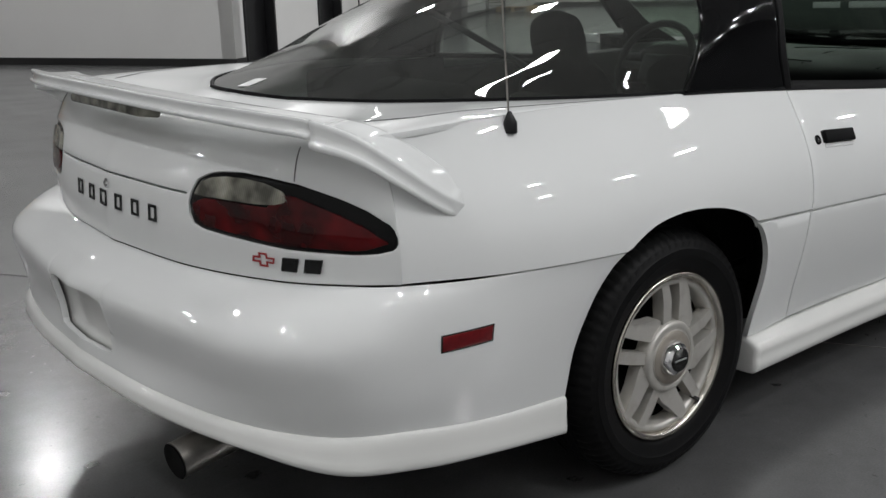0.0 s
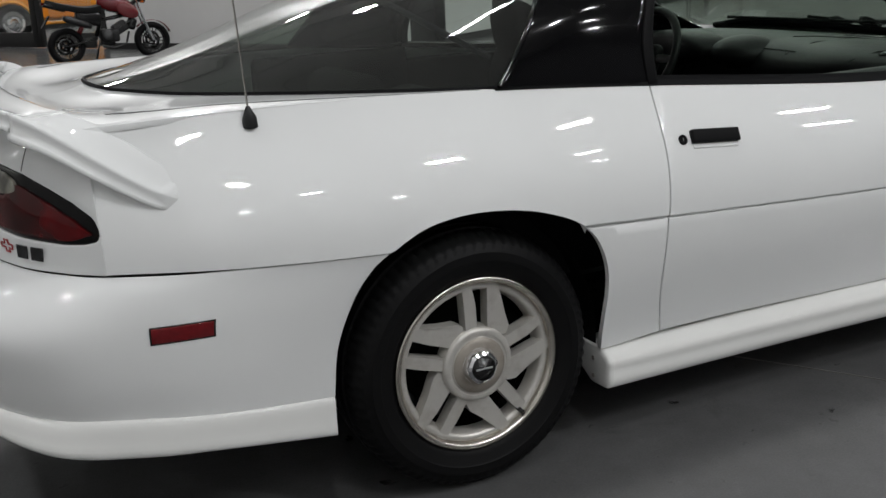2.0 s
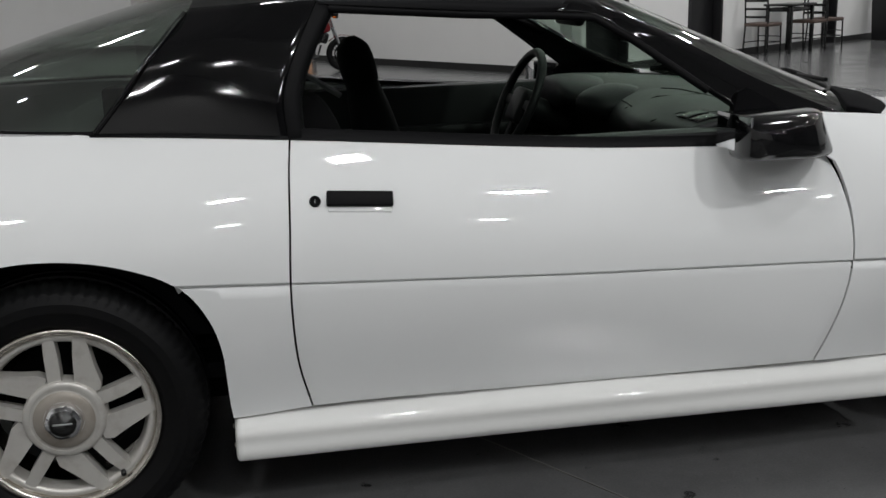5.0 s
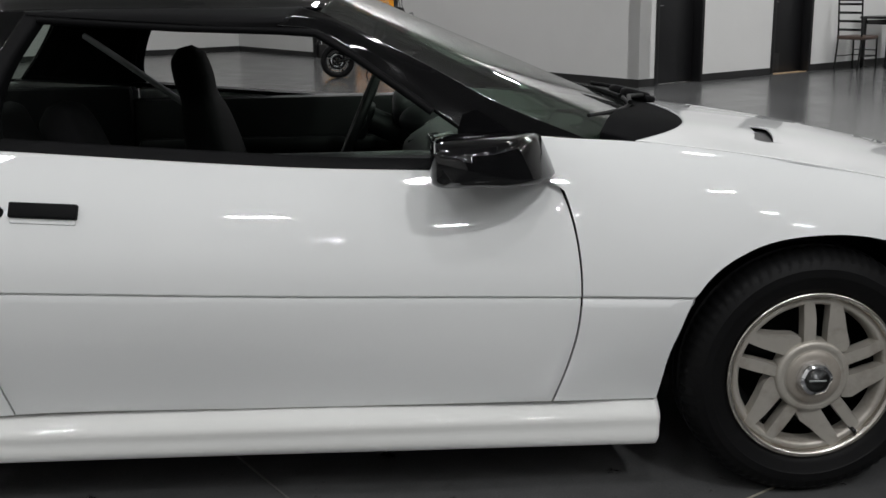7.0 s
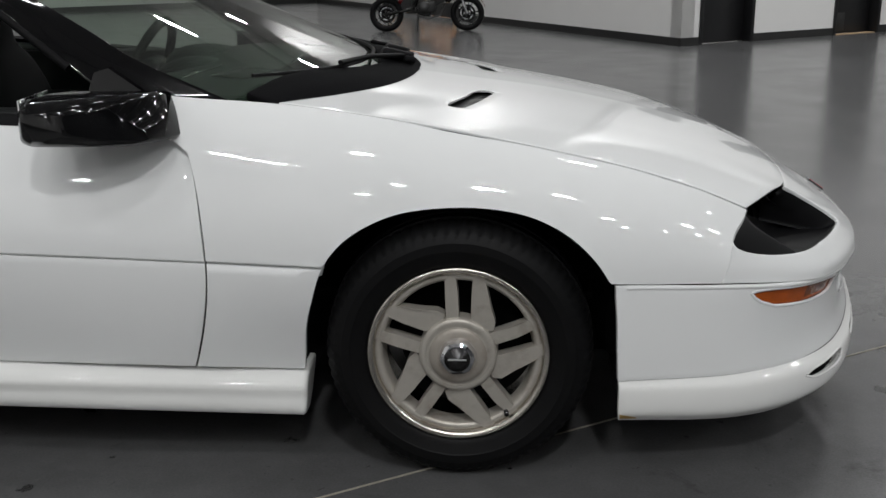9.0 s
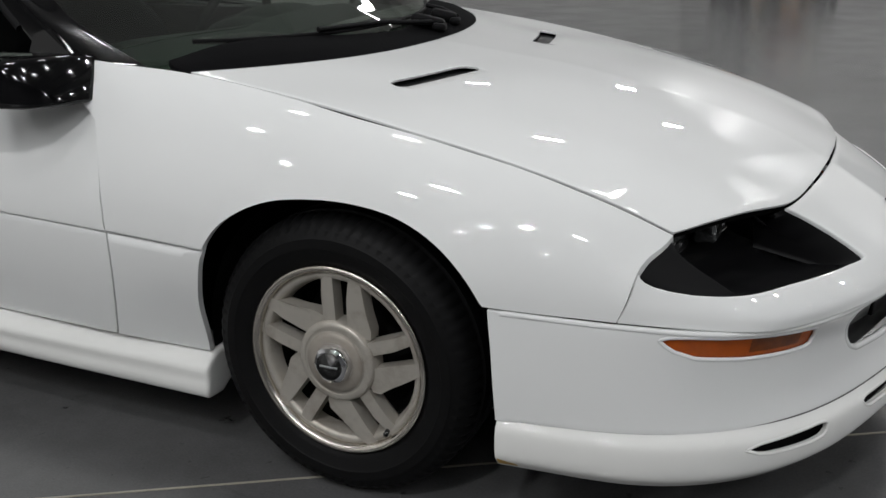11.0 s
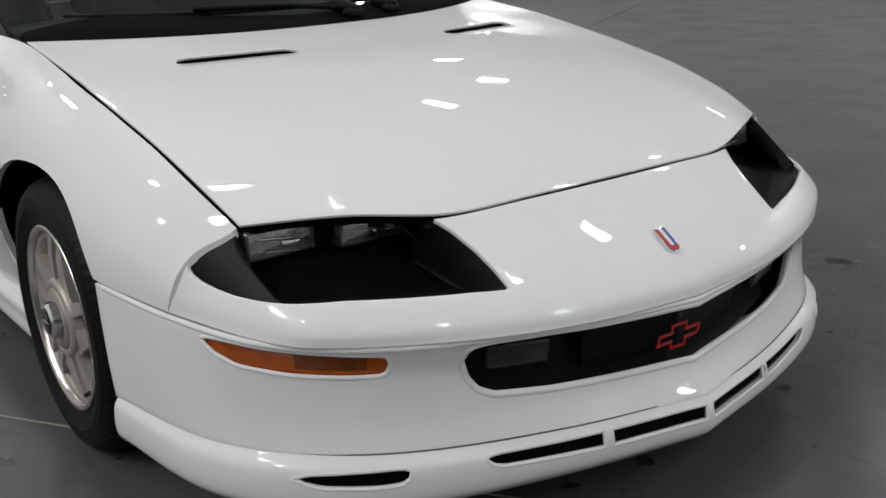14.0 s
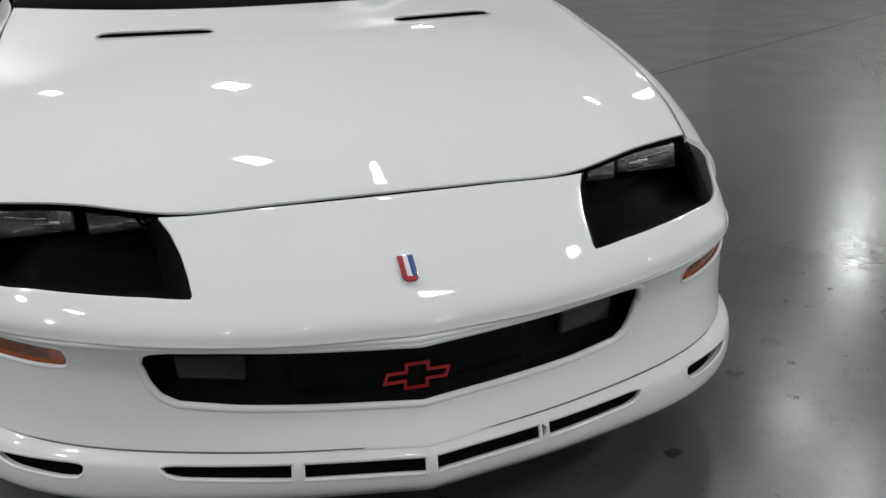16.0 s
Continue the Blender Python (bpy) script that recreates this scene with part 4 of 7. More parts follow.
# bumpers with their openings
M_LO = line((0.264, 0.772), (0.276, 0.685), (0.291, 0.625), (0.33, 0.560), (0.43, 0.532), (0.53, 0.525), (0.573, 0.532), (0.583, 0.56), (0.588, 0.65))
M_HI = line((0.264, 0.780), (0.282, 0.835), (0.31, 0.870), (0.333, 0.885), (0.426, 0.880), (0.51, 0.840), (0.573, 0.800), (0.583, 0.775), (0.588, 0.66))
G_LO = line((0.676, 0.60), (0.682, 0.46), (0.694, 0.375), (0.715, 0.330), (0.784, 0.308), (0.90, 0.302), (1.0, 0.302))
G_HI = line((0.676, 0.63), (0.682, 0.76), (0.694, 0.84), (0.715, 0.890), (0.78, 0.912), (0.84, 0.872), (0.93, 0.825), (1.0, 0.815))
marker_hole = (0.264, 0.588, M_LO, M_HI)
grille_hole = (0.676, 1.324, half(G_LO), half(G_HI))
seam_n = half(line((0, 0.7), (0.264, 0.776), (0.588, 0.655), (0.676, 0.615), (1.0, 0.5)))
front_bumper = holed("front_bumper", both(NOSE_LOW), steps(0.0, 2.0, 140), lambda u: 0.0, lambda u: 1.0, seam_n, [marker_hole, mirrored(marker_hole), grille_hole], 16, WHITE, car, thick=0.016, bevel=0.005)
tube("bumper_ridge", [off(both(NOSE_LOW), -0.0035)(u, 0.965) for u in steps(0.02, 1.98, 120)], 0.0062, WHITE, front_bumper, 10)
bead("grille_rim", both(NOSE_LOW), grille_hole, 0.0075, 0.0050, WHITE, front_bumper, 70)
for hole in (marker_hole, mirrored(marker_hole)):
    bead("marker_rim", both(NOSE_LOW), hole, 0.0045, 0.0026, WHITE, front_bumper)
S_LO = line((0.688, 0.66), (0.694, 0.59), (0.708, 0.545), (0.846, 0.505), (1.0, 0.49))
S_HI = line((0.688, 0.70), (0.694, 0.755), (0.708, 0.775), (0.84, 0.785), (1.0, 0.77))
O_LO = line((0.394, 0.600), (0.42, 0.540), (0.446, 0.512), (0.548, 0.498), (0.578, 0.515), (0.590, 0.58))
O_HI = line((0.394, 0.605), (0.43, 0.665), (0.50, 0.700), (0.565, 0.722), (0.582, 0.715), (0.590, 0.66))
slots = [(0.394, 0.590, O_LO, O_HI), (0.688, 0.842, S_LO, S_HI), (0.852, 0.995, S_LO, S_HI)]
slots = slots + [mirrored(s) for s in slots]
front_lip = holed("front_lip", both(LIP), steps(0.0, 2.0, 140), lambda u: 0.0, lambda u: 1.0, half(line((0, 0.6), (0.394, 0.602), (0.590, 0.615), (0.688, 0.68), (1, 0.63))), slots, 14, SKIRT, car, "white chin spoiler with dark slots", thick=0.014, bevel=0.004)
for hole in slots:
    bead("slot_rim", both(LIP), hole, 0.0042, 0.0030, SKIRT, front_lip, 30)
tube("lip_seam", [both(LIP)(u, 1.0) for u in steps(0.0, 2.0, 120)], 0.0022, SEAM, front_lip, 6, label="dark seam above the chin spoiler")
# black sheet behind the slots stands for the shade inside them
patch("slot_backing", off(both(LIP), -0.030), steps(0.34, 1.66, 60), lambda u: 0.30, lambda u: 0.96, 6, DARK, front_lip, "black sheet for the shade inside", thick=0)
plate_hole = (0.925, 1.075, half(line((0.925, 0.20), (0.93, 0.14), (0.945, 0.12), (1.0, 0.12))), half(line((0.925, 0.40), (0.93, 0.46), (0.945, 0.485), (1.0, 0.485))))
rear_bumper = holed("rear_bumper", both(TAIL_LOW), steps(0.0, 2.0, 120), lambda u: 0.0, lambda u: 1.0, lambda u: 0.3, [plate_hole], 16, WHITE, car, thick=0.016, bevel=0.004)
patch("plate_recess", off(both(TAIL_LOW), -0.024), steps(0.90, 1.10, 12), lambda u: 0.06, lambda u: 0.54, 6, SKIRT, rear_bumper, "empty plate recess", thick=0.004, bevel=0)
tube("lip_seam", [both(TAIL_LIP)(u, 1.0) for u in steps(0.0, 2.0, 120)], 0.0024, SEAM, rear_bumper, 6, label="dark seam above the rear skirt")
patch("rear_lip", both(TAIL_LIP), steps(0.0, 2.0, 120), lambda u: 0.0, lambda u: 1.0, 16, SKIRT, car, "white lower rear skirt", thick=0.02, bevel=0.004)
T_LO = line((0.0, 0.258), (0.012, 0.225), (0.028, 0.205), (0.10, 0.186), (0.212, 0.180), (0.438, 0.188), (0.60, 0.216), (0.68, 0.232), (0.706, 0.255), (0.716, 0.30), (0.720, 0.36))
T_HI = line((0.0, 0.262), (0.012, 0.315), (0.028, 0.345), (0.13, 0.420), (0.242, 0.477), (0.40, 0.547), (0.50, 0.570), (0.576, 0.579), (0.64, 0.565), (0.672, 0.544), (0.70, 0.500), (0.714, 0.44), (0.720, 0.37))
tail_hole = (0.0, 0.720, T_LO, T_HI)
lid_gap = (0.726, 1.274, half(line((0.726, 0.402), (1, 0.404))), half(line((0.726, 0.414), (1, 0.416))))
tail_panel = holed("tail_panel", both(TAIL), steps(0.0, 2.0, 120), lambda u: 0.0, lambda u: 1.0, half(line((0, 0.26), (0.72, 0.365), (0.726, 0.408), (1, 0.41))), [tail_hole, mirrored(tail_hole), lid_gap], 14, WHITE, car, thick=0.014, bevel=0.003)
patch("rear_deck", both(DECK), steps(0.0, 2.0, 120), lambda u: 0.0, lambda u: 1.0, 12, WHITE, car)
patch("hatch_glass", lambda u, v: both(HATCHG)(v, u), steps(0, 1, 40), lambda u: 0.0, lambda u: 2.0, 48, HATCH, car, "dark tinted hatch glass", thick=0)
roof = patch("roof", lambda u, v: both(ROOF)(v, u), steps(0, 1, 40), lambda u: 0.0, lambda u: 2.0, 48, BLACK, car, "gloss black roof")
patch("windshield", lambda u, v: both(SCREEN)(v, u), steps(0, 1, 30), lambda u: 0.0, lambda u: 2.0, 40, WINDSHIELD, car, "greenish windshield glass", thick=0)
for left in (False, True):
    patch("sail_panel", lambda u, v: right(SAIL(u, v)), steps(0, 1, 24), lambda u: 0.0, lambda u: 1.0, 20, BLACK, car, "gloss black quarter panel", left)


def wheel(x, side, alloy, name="wheel"):
    """A wheel with its outer face at y = side * 0.87."""
    hub = new(name)

    hub.parent = car
    hub.location = (x, side * 0.87, HUB_Z)
    m = Matrix.Rotation(radians(90 if side < 0 else -90), 4, "X")
    prof = [(0.216, -0.200), (0.240, -0.208), (0.290, -0.206), (0.318, -0.192), (0.326, -0.170), (0.327, -0.150), (0.320, -0.148), (0.320, -0.140), (0.328, -0.138), (0.329, -0.110), (0.321, -0.108), (0.321, -0.098), (0.329, -0.096), (0.328, -0.066), (0.320, -0.064), (0.320, -0.056), (0.327, -0.054), (0.325, -0.034), (0.316, -0.012), (0.300, 0.004), (0.285, 0.008), (0.282, 0.011), (0.262, 0.012), (0.258, 0.009), (0.236, 0.006), (0.222, -0.004), (0.214, -0.012)]

    def tread(j, k, r, h):
        if (4 <= j <= 5 or 16 <= j <= 18) and k % 3 == 0:
            return r - 0.0045, h
        return r, h
    lathe("tyre", prof, TYRE, hub, m, 216, tweak=tread, angle=35)
    lathe("rim_lip", [(0.196, -0.17), (0.196, -0.03), (0.203, -0.012), (0.206, 0.0), (0.213, 0.004), (0.2195, 0.003), (0.2205, -0.004), (0.214, -0.012), (0.214, -0.19), (0.196, -0.17)], BRIGHT, hub, m, 96)
    lathe("brake_disc", [(0.01, -0.12), (0.150, -0.12), (0.155, -0.13), (0.155, -0.15)], DARK, hub, m, 48)
    bm = bmesh.new()
    for i in range(5):
        turn = m @ Matrix.Rotation(i * math.tau / 5 + math.pi / 2, 4, "Z")
        # local x out along the spoke, local y to the left; the narrow and the broad blade
        for outline in (
            [(0.060, 0.030), (0.095, 0.028), (0.150, 0.030), (0.203, 0.031), (0.204, 0.006), (0.150, -0.001), (0.085, -0.003), (0.060, -0.002)],
            [(0.060, -0.030), (0.085, -0.031), (0.150, -0.033), (0.202, -0.037), (0.194, -0.064), (0.160, -0.072), (0.118, -0.080), (0.082, -0.090), (0.060, -0.085)],
        ):
            fr, bk = [], []
            for px, py in outline:
                d = -0.004 - 0.020 * max(0.0, (px - 0.14) / 0.06)**2 * 0.35 - 0.006 * (px < 0.07)
                fr.append(bm.verts.new(turn @ Vector((px, py, d))))
                bk.append(bm.verts.new(turn @ Vector((px, py, d - 0.034))))
            f = bm.faces.new(fr)
            bm.faces.new(bk[::-1])
            n = len(fr)
            rim = [f]
            for k in range(n):
                bm.faces.new((fr[k], bk[k], bk[(k + 1) % n], fr[(k + 1) % n]))
    edges = [e for e in bm.edges if len(e.link_faces) == 2 and e.calc_face_angle(0) > 1.0]
    bmesh.ops.bevel(bm, geom=edges, offset=0.004, segments=2, profile=0.5, affect="EDGES")
    part("spokes", bm, alloy, hub, angle=40)
    lathe("rim_ring", [(0.178, -0.050), (0.184, -0.020), (0.190, -0.010), (0.198, -0.010), (0.204, -0.014), (0.204, -0.05)], alloy, hub, m, 96)
    lathe("centre_disc", [(0.096, -0.040), (0.094, -0.004), (0.090, 0.002), (0.084, 0.004), (0.078, 0.0035), (0.077, 0.002), (0.072, 0.002), (0.071, 0.0045), (0.050, 0.006), (0.0, 0.006)], alloy, hub, m, 64, angle=40)
    lathe("dust_ring", [(0.070, 0.0045), (0.069, 0.0068), (0.046, 0.0068)], DUSTY, hub, m, 64, "brown brake dust ring")
    lathe("centre_cap", [(0.047, 0.004), (0.046, 0.014), (0.041, 0.024), (0.034, 0.029), (0.0, 0.029)], CHROME, hub, m, 6 * 4, tweak=lambda j, k, r, h: (r * (1.0 if k % 4 in (0, 1) else 0.955), h), angle=25)
    lathe("cap_badge", [(0.0310, 0.0285), (0.0310, 0.031), (0.0, 0.0315)], BARS, hub, m, 32)
    bm = bmesh.new()
    add_box(bm, (0.044, 0.0045, 0.001), m @ pose(0, 0, 0.0318))
    part("cap_print", bm, GREYTEXT, hub)
    bm = bmesh.new()
    add_tube(bm, [m @ Vector((0.115, -0.148, -0.02)), m @ Vector((0.118, -0.152, 0.004))], 0.006, 10)
    part("valve", bm, BARS, hub)
    return hub


for side in (-1, 1):
    wheel(0.0, side, ALLOY)
    wheel(BASE_X, side, DUSTALLOY)

# underbody and wheel wells
bm = bmesh.new()
add_box(bm, (1.55, 1.50, 0.25), pose(1.28, 0, 0.27), 0.02)
add_box(bm, (0.55, 1.30, 0.20), pose(3.2, 0, 0.32), 0.05)
add_box(bm, (0.62, 1.30, 0.20), pose(-0.70, 0, 0.42), 0.05)
add_box(bm, (0.9, 1.0, 0.16), pose(0.0, 0, 0.36), 0.02)
add_box(bm, (0.9, 1.0, 0.16), pose(2.57, 0, 0.36), 0.02)
add_box(bm, (3.5, 1.3, 0.02), pose(1.15, 0, 0.405))
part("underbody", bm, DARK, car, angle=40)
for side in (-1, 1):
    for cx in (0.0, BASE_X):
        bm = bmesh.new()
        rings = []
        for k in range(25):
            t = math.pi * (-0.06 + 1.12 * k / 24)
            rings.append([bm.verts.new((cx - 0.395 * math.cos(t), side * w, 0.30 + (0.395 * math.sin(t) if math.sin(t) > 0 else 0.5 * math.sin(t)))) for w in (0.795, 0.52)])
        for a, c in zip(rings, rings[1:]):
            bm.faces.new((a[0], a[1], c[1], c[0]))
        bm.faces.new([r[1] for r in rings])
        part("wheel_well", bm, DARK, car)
# ---- lamps, badges and trim of the car ----
ring = lambda surface: (lambda u, v: right(surface(u, v)))
for left in (False, True):
    fl = 1 if left else -1
    # tail lamp
    tail_lamp = patch("tail_lamp", off(ring(TAIL), -0.005), steps(0.0, 0.724, 40), lambda u: T_LO(u) - 0.01, lambda u: T_HI(u) + 0.01, 12, LAMPBLACK, car, "tail lamp with black surround, red and clear lens", left, thick=0.03, bevel=0)
    inner_lo = lambda u: T_LO(u) + 0.028
    red_top = lambda u: (0.402 if u > 0.49 else min(T_HI(u) - 0.075, 0.43 + (0.49 - u) * 0.9)) - 0.02 * min(1.0, max(0.0, (0.40 - u) / 0.2))
    close = lambda u: math.sqrt(max(0.0, min(1.0, (u - 0.045) / 0.11, (0.706 - u) / 0.035)))

    def red_edge(u, k):
        a, b = inner_lo(u), max(red_top(u), inner_lo(u) + 0.004)
        m_ = 0.42 * a + 0.58 * b
        return m_ + ((a if k == 0 else b) - m_) * close(u)
    lens_us = sorted(set(steps(0.045, 0.706, 40) + [0.048, 0.053, 0.069, 0.079, 0.695, 0.70, 0.704]))
    red = patch("red_lens", off(ring(TAIL), 0.001), lens_us, lambda u: red_edge(u, 0), lambda u: red_edge(u, 1), 12, RED, tail_lamp, "deep red lens", left, thick=0.008, bevel=0.002)
    clear_hi = line((0.432, 0.455), (0.438, 0.475), (0.45, 0.500), (0.50, 0.532), (0.56, 0.543), (0.62, 0.540), (0.66, 0.522), (0.69, 0.485), (0.703, 0.42))
    clear_lo = line((0.432, 0.450), (0.44, 0.436), (0.47, 0.420), (0.52, 0.412), (0.703, 0.412))
    patch("clear_lens", off(ring(TAIL), 0.001), steps(0.432, 0.703, 36), clear_lo, lambda u: max(clear_hi(u), clear_lo(u) + 0.003), 8, SMOKE, tail_lamp, "smoky clear lens", left, thick=0.008, bevel=0.002)
    # side marker of the rear bumper
    patch("marker_frame", off(ring(TAIL_LOW), 0.0018), steps(0.184, 0.310, 8), lambda u: 0.440, lambda u: 0.538, 4, BARS, rear_bumper, "black marker frame", left, thick=0.006, bevel=0.001)
    patch("rear_marker", off(ring(TAIL_LOW), 0.0025), steps(0.187, 0.307, 8), lambda u: 0.446, lambda u: 0.532, 4, REDMARK, rear_bumper, "red side marker", left, thick=0.006, bevel=0.002)
    # amber marker of the front bumper
    patch("front_marker", off(ring(NOSE_LOW), -0.007), steps(0.260, 0.592, 24), lambda u: M_LO(u) - 0.01, lambda u: M_HI(u) + 0.01, 8, AMBER, front_bumper, "amber turn marker", left, thick=0.012, bevel=0)
    patch("marker_reflector", off(ring(NOSE_LOW), -0.0062), steps(0.44, 0.555, 12), lambda u: M_LO(u) + 0.055, lambda u: M_HI(u) - 0.05, 4, AMBERDARK, front_bumper, "dark amber reflector", left, thick=0)
    # headlamp: black bucket, outer plate and two lamps
    lamp_box = new("headlamp")
    lamp_box.parent = car
    tagged(lamp_box, "recessed headlamp in black plastic bucket")
    us_ = steps(0.0, 0.667, 40)
    verts, faces = [], []
    for u in us_:
        f = NOSE_TOP(u, H_LOW(u) - 0.004)
        t = NOSE_TOP(min(u, 0.62), 1.0)
        wb = t[1] + (f[1] - t[1]) * 0.35
        bx = t[0] - 0.14
        fx, fz = f[0] - 0.006, f[2] - 0.006
        col = [(fx, f[1] - 0.004, fz), (fx - 0.015, f[1] - 0.012, fz - 0.012), ((fx + bx) / 2, (f[1] + wb) / 2, fz - 0.012), (bx, wb, 0.572), (bx - 0.01, wb, 0.60), (bx - 0.012, wb, 0.66)]
        verts += [(p[0], fl * p[1], p[2]) for p in col]
    for i in range(len(us_) - 1):
        for j in range(5):
            k = i * 6 + j
            faces.append((k, k + 1, k + 7, k + 6))
    base = len(verts)
    vs_ = steps(0.54, 1.0, 14)
    for v in vs_:
        p = NOSE_TOP(H_IN(max(v, 0.55)), v)
        a = (p[0] - 0.004, p[1] - 0.002, p[2] - 0.006)
        b = (p[0] - 0.05, p[1] + 0.03, p[2] - 0.03)
        c = (NOSE_TOP(0.6, 1.0)[0] - 0.06, p[1] + 0.05, 0.57 + (p[2] - 0.56) * 0.9)
        verts += [(q[0], fl * q[1], q[2]) for q in (a, b, c)]
    for i in range(14):
        for j in range(2):
            k = base + i * 3 + j
            faces.append((k, k + 1, k + 4, k + 3))
    link("bucket", verts, faces, BUCKET, lamp_box, "", flip_from=(3.0, 0, 0.4))
    DIAG = line((0.0, 0.62), (0.004, 0.985), (0.03, 0.955), (0.21, 0.500))
    patch("outer_plate", off(ring(NOSE_TOP), -0.008), steps(0.001, 0.21, 30), lambda u: H_LOW(u) - 0.01, lambda u: max(DIAG(u), H_LOW(u) - 0.009), 8, BUCKET, lamp_box, "smooth black cover plate", left, thick=0.03, bevel=0.004)
    # black sheet in the bucket stands for the deep shade behind the lamps
    patch("bucket_shade_sheet", off(ring(NOSE_TOP), -0.125), steps(0.0, 0.75, 16), lambda u: 0.35, lambda u: 1.0, 6, DARK, lamp_box, "black sheet for the shade inside", left, thick=0)
    for w, x, hgt in ((0.632, 3.226, 0.058), (0.464, 3.276, 0.050)):
        bm = bmesh.new()
        add_box(bm, (0.05, 0.145, hgt), pose(x, fl * w, 0.606, 0, -4, 0), 0.008, 3)
        lens = part("lamp", bm, LENS, lamp_box, "clear ribbed lamp lens", angle=40)
        for k, wide, tall, up in ((-0.5, 0.050, 0.20, -0.08), (0.35, 0.075, 0.10, 0.16), (0.1, 0.100, 0.07, -0.28)):
            bm = bmesh.new()
            add_box(bm, (0.004, wide, hgt * tall), pose(x + 0.0245, fl * w + fl * 0.044 * k, 0.606 + hgt * up, fl * 7, -4, fl * 6 * k), 0.0018, 2)
            part("reflector", bm, CHROME, lens, "bright reflector streak")
    # fog lamp in the grille
    m = on(lambda u, v: tuple(np.array(ring(NOSE_LOW)(u, v)) * (1, -1 if left else 1, 1)), 0.752, 0.53, -0.040)
    bm = bmesh.new()
    add_box(bm, (0.125, 0.054, 0.03), m, 0.008, 3)
    fog = part("fog_lamp", bm, FOG, car, "dark rectangular fog lamp", angle=40)
    # mirror
    mirror = new("side_mirror")
    mirror.parent = car
    tagged(mirror, "gloss black door mirror")
    MIR = [  # stations outwards: y, back x, front x, low z, high z, corner
        (0.760, 1.730, 1.900, 0.848, 0.945, 0.20), (0.800, 1.690, 1.903, 0.846, 0.951, 0.20), (0.84, 1.645, 1.897, 0.845, 0.956, 0.22), (0.90, 1.620, 1.878, 0.846, 0.958, 0.24), (0.96, 1.612, 1.842, 0.849, 0.956, 0.28), (1.005, 1.616, 1.785, 0.856, 0.948, 0.40), (1.028, 1.634, 1.720, 0.872, 0.932, 0.60),
    ]
    bm = bmesh.new()
    loops = []
    for y, xb, xf, z0, z1, rc in MIR:
        loop = []
        for k in range(32):
            q, t = divmod(k, 8)
            t = (q + t / 7) * math.pi / 2
            sx, sz = ((1, 1), (-1, 1), (-1, -1), (1, -1))[q]
            ex, ez = sx * (1 - rc) + rc * math.cos(t), sz * (1 - rc) + rc * math.sin(t)
            xx = (xb + xf) / 2 + ex * (xf - xb) / 2 + (1 + ex) / 2 * (-0.022 * ez if y < 0.98 else -0.010 * ez)
            loop.append(bm.verts.new((xx, fl * y, (z0 + z1) / 2 + ez * (z1 - z0) / 2)))
        loops.append(loop)
    for a, c in zip(loops, loops[1:]):
        for k in range(32):
            bm.faces.new((a[k], a[(k + 1) % 32], c[(k + 1) % 32], c[k]))
    bm.faces.new(loops[0])
    bm.faces.new(loops[-1])
    part("housing", bm, BLACK, mirror, angle=50)
    bm = bmesh.new()
    add_box(bm, (0.006, 0.165, 0.088), pose(1.618, fl * 0.925, 0.915, 0, 0, -fl * 3), 0.002)
    part("mirror_glass", bm, CHROME, mirror, "silvered mirror glass", angle=40)
    SAILM = [(1.66, 0.870), (1.868, 0.838), (1.815, 0.948), (1.735, 1.000), (1.70, 0.99)]
    bm = bmesh.new()
    f_ = [bm.verts.new((x, fl * (0.800 - 0.20 * (z - 0.84)), z)) for x, z in SAILM]
    b__ = [bm.verts.new((x, fl * (0.775 - 0.20 * (z - 0.84)), z)) for x, z in SAILM]
    bm.faces.new(f_)
    bm.faces.new(b__[::-1])
    for k in range(5):
        bm.faces.new((f_[k], b__[k], b__[(k + 1) % 5], f_[(k + 1) % 5]))
    part("mirror_foot", bm, BLACK, mirror, smooth=False)
    # pillars and rails
    PIL = grid_surface([
        [(1.2520, 0.6604, 1.2065), (1.3505, 0.6758, 1.1951), (1.4435, 0.6994, 1.1379), (1.5510, 0.7261, 1.0594), (1.6732, 0.7580, 0.9725), (1.7812, 0.7837, 0.8931)],
        [(1.2768, 0.6487, 1.2283), (1.3800, 0.6482, 1.2138), (1.4924, 0.6880, 1.1495), (1.6096, 0.7091, 1.0751), (1.7369, 0.7459, 0.9874), (1.8550, 0.7670, 0.9228)],
        [(1.3162, 0.6010, 1.2488), (1.4140, 0.6230, 1.2121), (1.5350, 0.6560, 1.1510), (1.6600, 0.6840, 1.0850), (1.7930, 0.7180, 1.0130), (2.0200, 0.7400, 0.9180)],
    ])
    patch("windshield_pillar", ring(PIL), steps(0, 1, 30), lambda u: 0, lambda u: 1, 14, BLACK, car, "gloss black windshield pillar", left, thick=0.02, bevel=0.003)
    RAIL = grid_surface([
        [(1.2667, 0.6563, 1.2002), (1.1479, 0.6634, 1.2050), (1.0183, 0.6698, 1.2153), (0.8274, 0.6768, 1.2295), (0.6557, 0.6717, 1.2427)],
        [(1.2866, 0.6535, 1.2221), (1.1481, 0.6579, 1.2263), (1.0185, 0.6643, 1.2346), (0.8275, 0.6712, 1.2437), (0.6558, 0.6678, 1.2499)],
        [(1.3162, 0.5970, 1.2498), (1.1482, 0.6264, 1.2496), (1.0186, 0.6407, 1.2518), (0.8276, 0.6523, 1.2539), (0.6356, 0.6521, 1.2531)],
    ])
    patch("roof_rail", ring(RAIL), steps(0, 1, 24), lambda u: 0, lambda u: 1, 8, TRIM, car, "black roof rail", left, thick=0.03, bevel=0.003)
